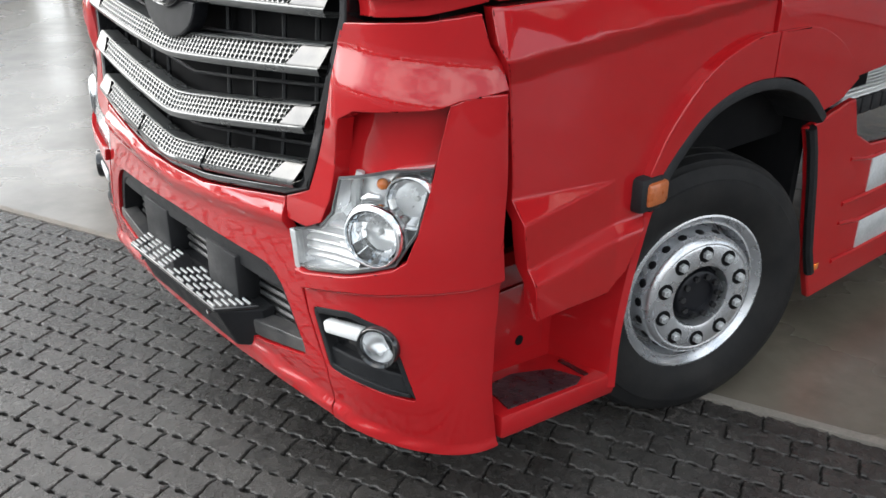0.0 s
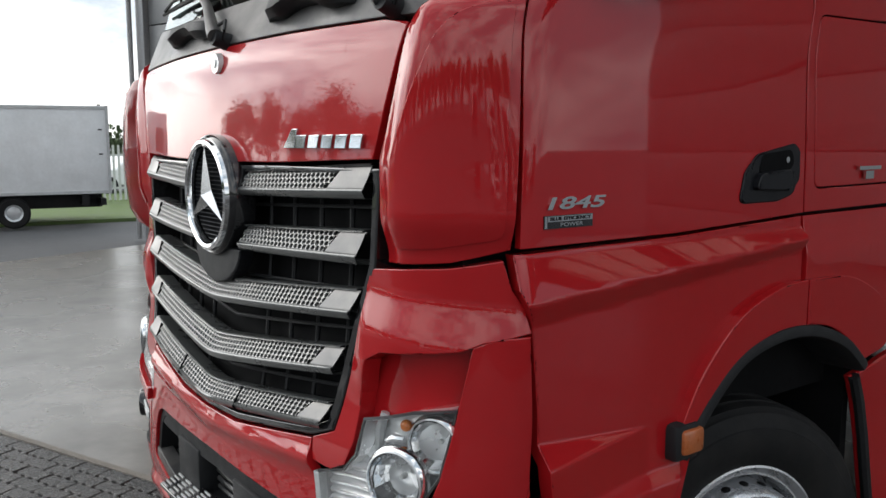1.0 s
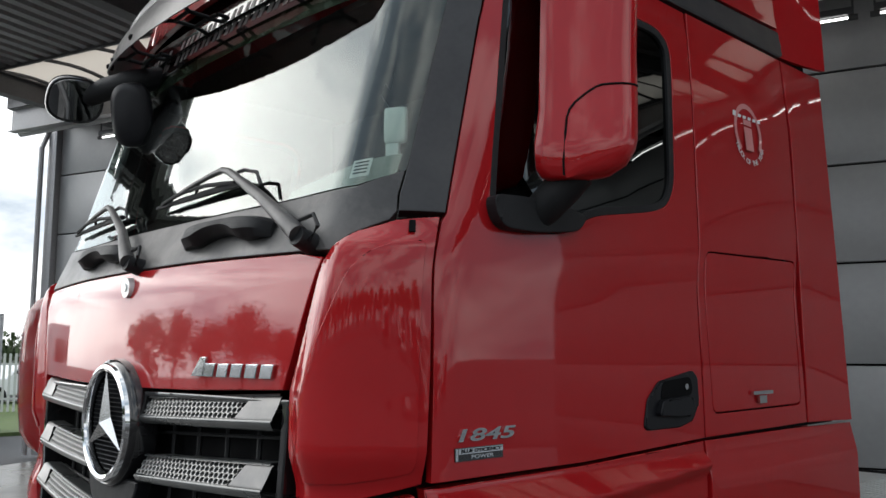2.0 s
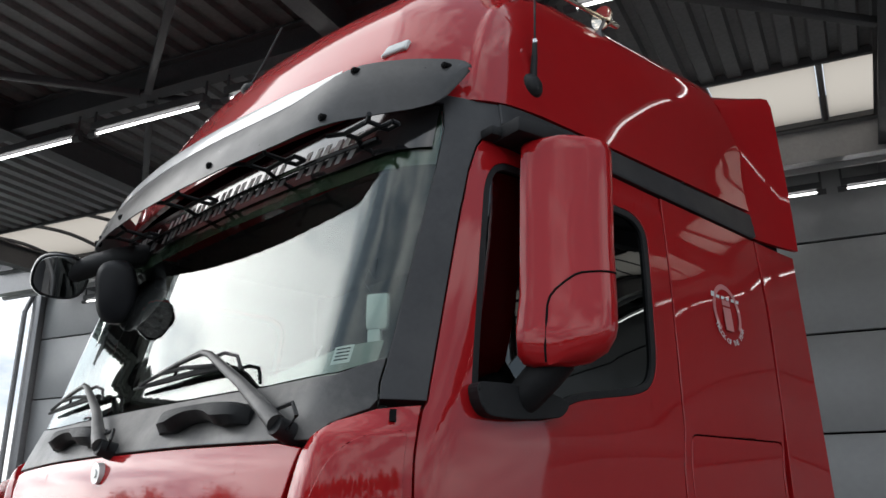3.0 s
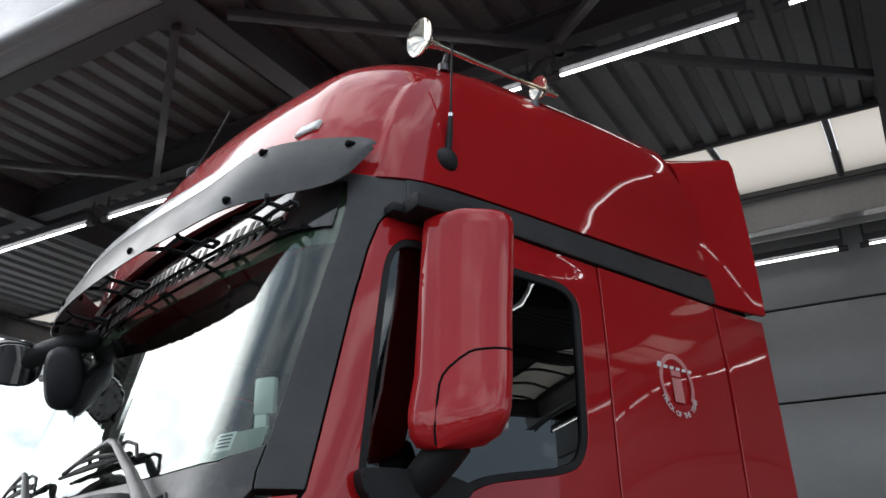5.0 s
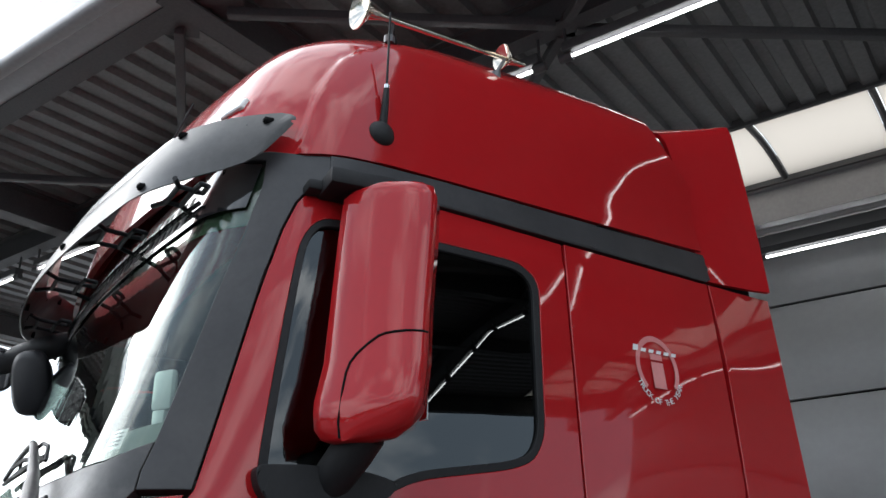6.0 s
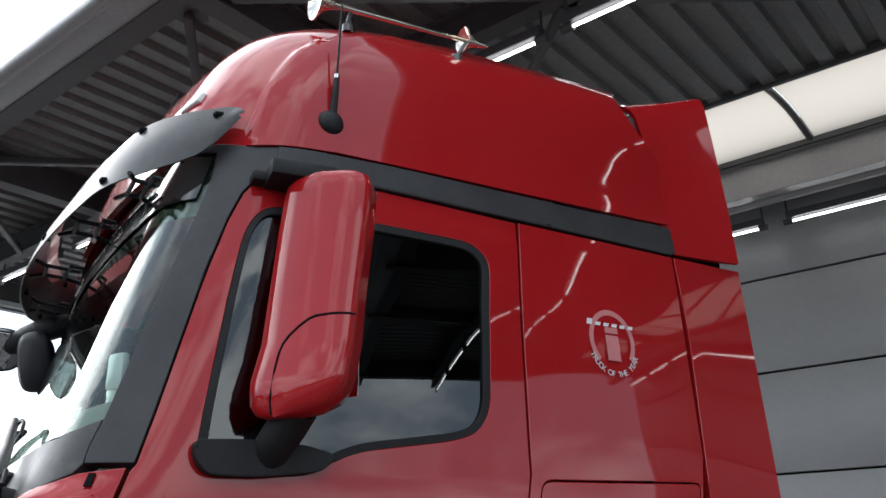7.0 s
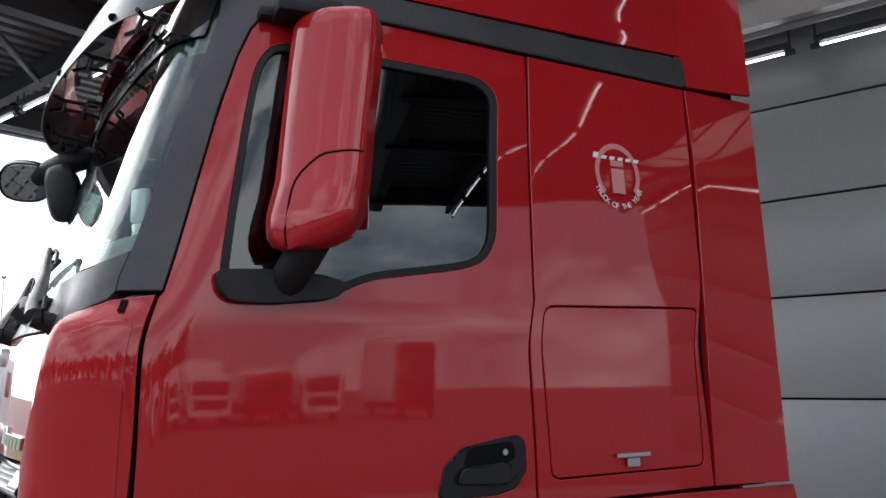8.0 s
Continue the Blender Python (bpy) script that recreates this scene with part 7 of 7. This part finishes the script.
MESHES = [tree_mesh(11, 9.0), tree_mesh(12, 11.0)]
for i in range(34):
    ang = radians(lin(i, (0, 205), (33, 368)))
    far = rng.uniform(74, 96)
    x, y = far * math.cos(ang), far * math.sin(ang)
    t = thing("tree", "green broadleaf tree at the edge of the yard", "tree", "trees round the yard", (x, y, -0.07), rng.uniform(0, 360))
    trunk, crown = MESHES[i % 2]
    for nm, me in (("trunk", trunk), ("crown", crown)):
        ob = new(nm, me)
        ob.parent = t
bush_rng = random.Random(9)
for x, y, w, h in ((-36, 6.4, 2.2, 2.0), (-38, 10.0, 3.0, 2.6), (-37, 14.0, 2.6, 2.2), (-37, -1.0, 3.0, 2.0)):
    bush = thing("bush", "low green bush behind the fence", "bush", "bushes behind the fence", (x, y, 0))
    bm = bmesh.new()
    for k in range(5):
        a = bush_rng.uniform(0, 6.28)
        tube(bm, [(0, 0, 0), (0.3 * w * math.cos(a), 0.3 * w * math.sin(a), h * 0.7)], [0.05, 0.02], seg=6)
    part("stem", bm, BARK, bush)
    bm = bmesh.new()
    for k in range(900):
        d = Vector((bush_rng.gauss(0, 1), bush_rng.gauss(0, 1), bush_rng.gauss(0, 1))).normalized() * bush_rng.uniform(0.5, 1.05)
        c = Vector((d.x * w * 0.6, d.y * w * 0.6, h * 0.5 + d.z * h * 0.5))
        q = Euler((bush_rng.uniform(0, 6), bush_rng.uniform(0, 6), 0)).to_matrix()
        bm.faces.new([bm.verts.new(c + q @ Vector(v) * 0.13) for v in ((-1, -0.6, 0), (1, -0.6, 0.2), (1, 0.6, 0), (-1, 0.6, 0.2))])
    part("leaves", bm, LEAF, bush)
bm = bmesh.new()
tube(bm, [(-60, 1.5, 0), (-60, 1.5, 9)], [0.09, 0.05])
lp = tagged(part("street_lamp", bm, STEEL), "tall grey lamp post far beyond the fence", "lamp post")
bm = bmesh.new()
box(bm, -60.2, -59.3, 1.35, 1.65, 8.95, 9.1, bevel=0.03)
part("lamp_head", bm, STEEL, lp)

# ---- paving blocks: wavy concrete pavers in running bond ----
paving = tagged(new("paving"), "dark damp wavy concrete paving blocks in running bond", "paving", kind="structure")
PL, PW = 0.2255, 0.1065


def wave_long(s):
    t = math.sin(2 * math.pi * s / (PL / 3) + 0.6)
    return 0.0075 * max(-0.62, min(0.62, t * 1.25))


def wave_short(s):
    return 0.0045 * max(-0.75, min(0.75, 1.3 * math.sin(2 * math.pi * s / PW + 0.4)))


def paver_points(inset, z):
    out = []
    n, k = 18, 8
    g = 0.0032 + inset
    for i in range(n):
        s = PL * i / n
        out.append((s, wave_long(s) + g))
    for i in range(k):
        s = PW * i / k
        out.append((PL + wave_short(s) - g, s))
    for i in range(n):
        s = PL * (1 - i / n)
        out.append((s, PW + wave_long(s) - g))
    for i in range(k):
        s = PW * (1 - i / k)
        out.append((wave_short(s) + g, s))
    return [(min(max(x, g + wave_short(y) if x < PL / 2 else x), PL - g + wave_short(y)), y, z) for x, y in out]


def add_paver(bm, m, r):
    ring, top = paver_points(0.0, -0.004), paver_points(0.0042, 0.0)
    chips = [(r.gauss(0, 0.0013), r.gauss(0, 0.0013), -abs(r.gauss(0, 0.0012))) for _ in ring]
    a = [bm.verts.new(m @ Vector(p)) for p in paver_points(0.0, -0.022)]
    b = [bm.verts.new(m @ (Vector(p) + Vector(q))) for p, q in zip(ring, chips)]
    c = [bm.verts.new(m @ (Vector(p) + Vector((q[0], q[1], 0)) * 1.3)) for p, q in zip(top, chips)]
    n = len(a)
    for lo, up in ((a, b), (b, c)):
        for k in range(n):
            bm.faces.new((lo[k], lo[(k + 1) % n], up[(k + 1) % n], up[k]))
    bm.faces.new(c)


prng = random.Random(3)
KINDS = []
for k in range(6):
    bm = bmesh.new()
    add_paver(bm, Matrix(), prng)
    me = finish(bm, "paver", PAVER, sharp=80)
    me.shade_flat()
    KINDS.append((me, [tuple(v.co) for v in me.vertices], [tuple(p.vertices) for p in me.polygons]))
PV, PF = [], []
made = 0
for j in range(1, 62):
    for i in range(-34, 18):
        x, y = i * PL + (PL / 2 if j % 2 else 0), -0.022 - j * PW
        m = YARD @ Matrix.Translation((x, y, prng.uniform(-0.003, 0.002))) @ pose(0, 0, 0, prng.gauss(0, 0.5), prng.gauss(0, 0.35), 0)
        w = m.translation
        paver_me, one, one_f = KINDS[prng.randrange(6)]
        if made < 300 and -0.9 < w.x < 1.35 and -0.75 < w.y < 0.75 and abs(w.x) < 1.5:
            ob = new("paver", paver_me)
            ob.parent = paving
            ob.matrix_basis = m
            made += 1
        else:
            b0 = len(PV)
            PV += [tuple(m @ Vector(c)) for c in one]
            PF += [tuple(b0 + k for k in f) for f in one_f]
me = bpy.data.meshes.new("more_pavers")
me.from_pydata(PV, [], PF)
me.materials.append(PAVER)
me.shade_flat()
more = new("more_pavers", me)
more.parent = paving
more["kind"] = "stuff"
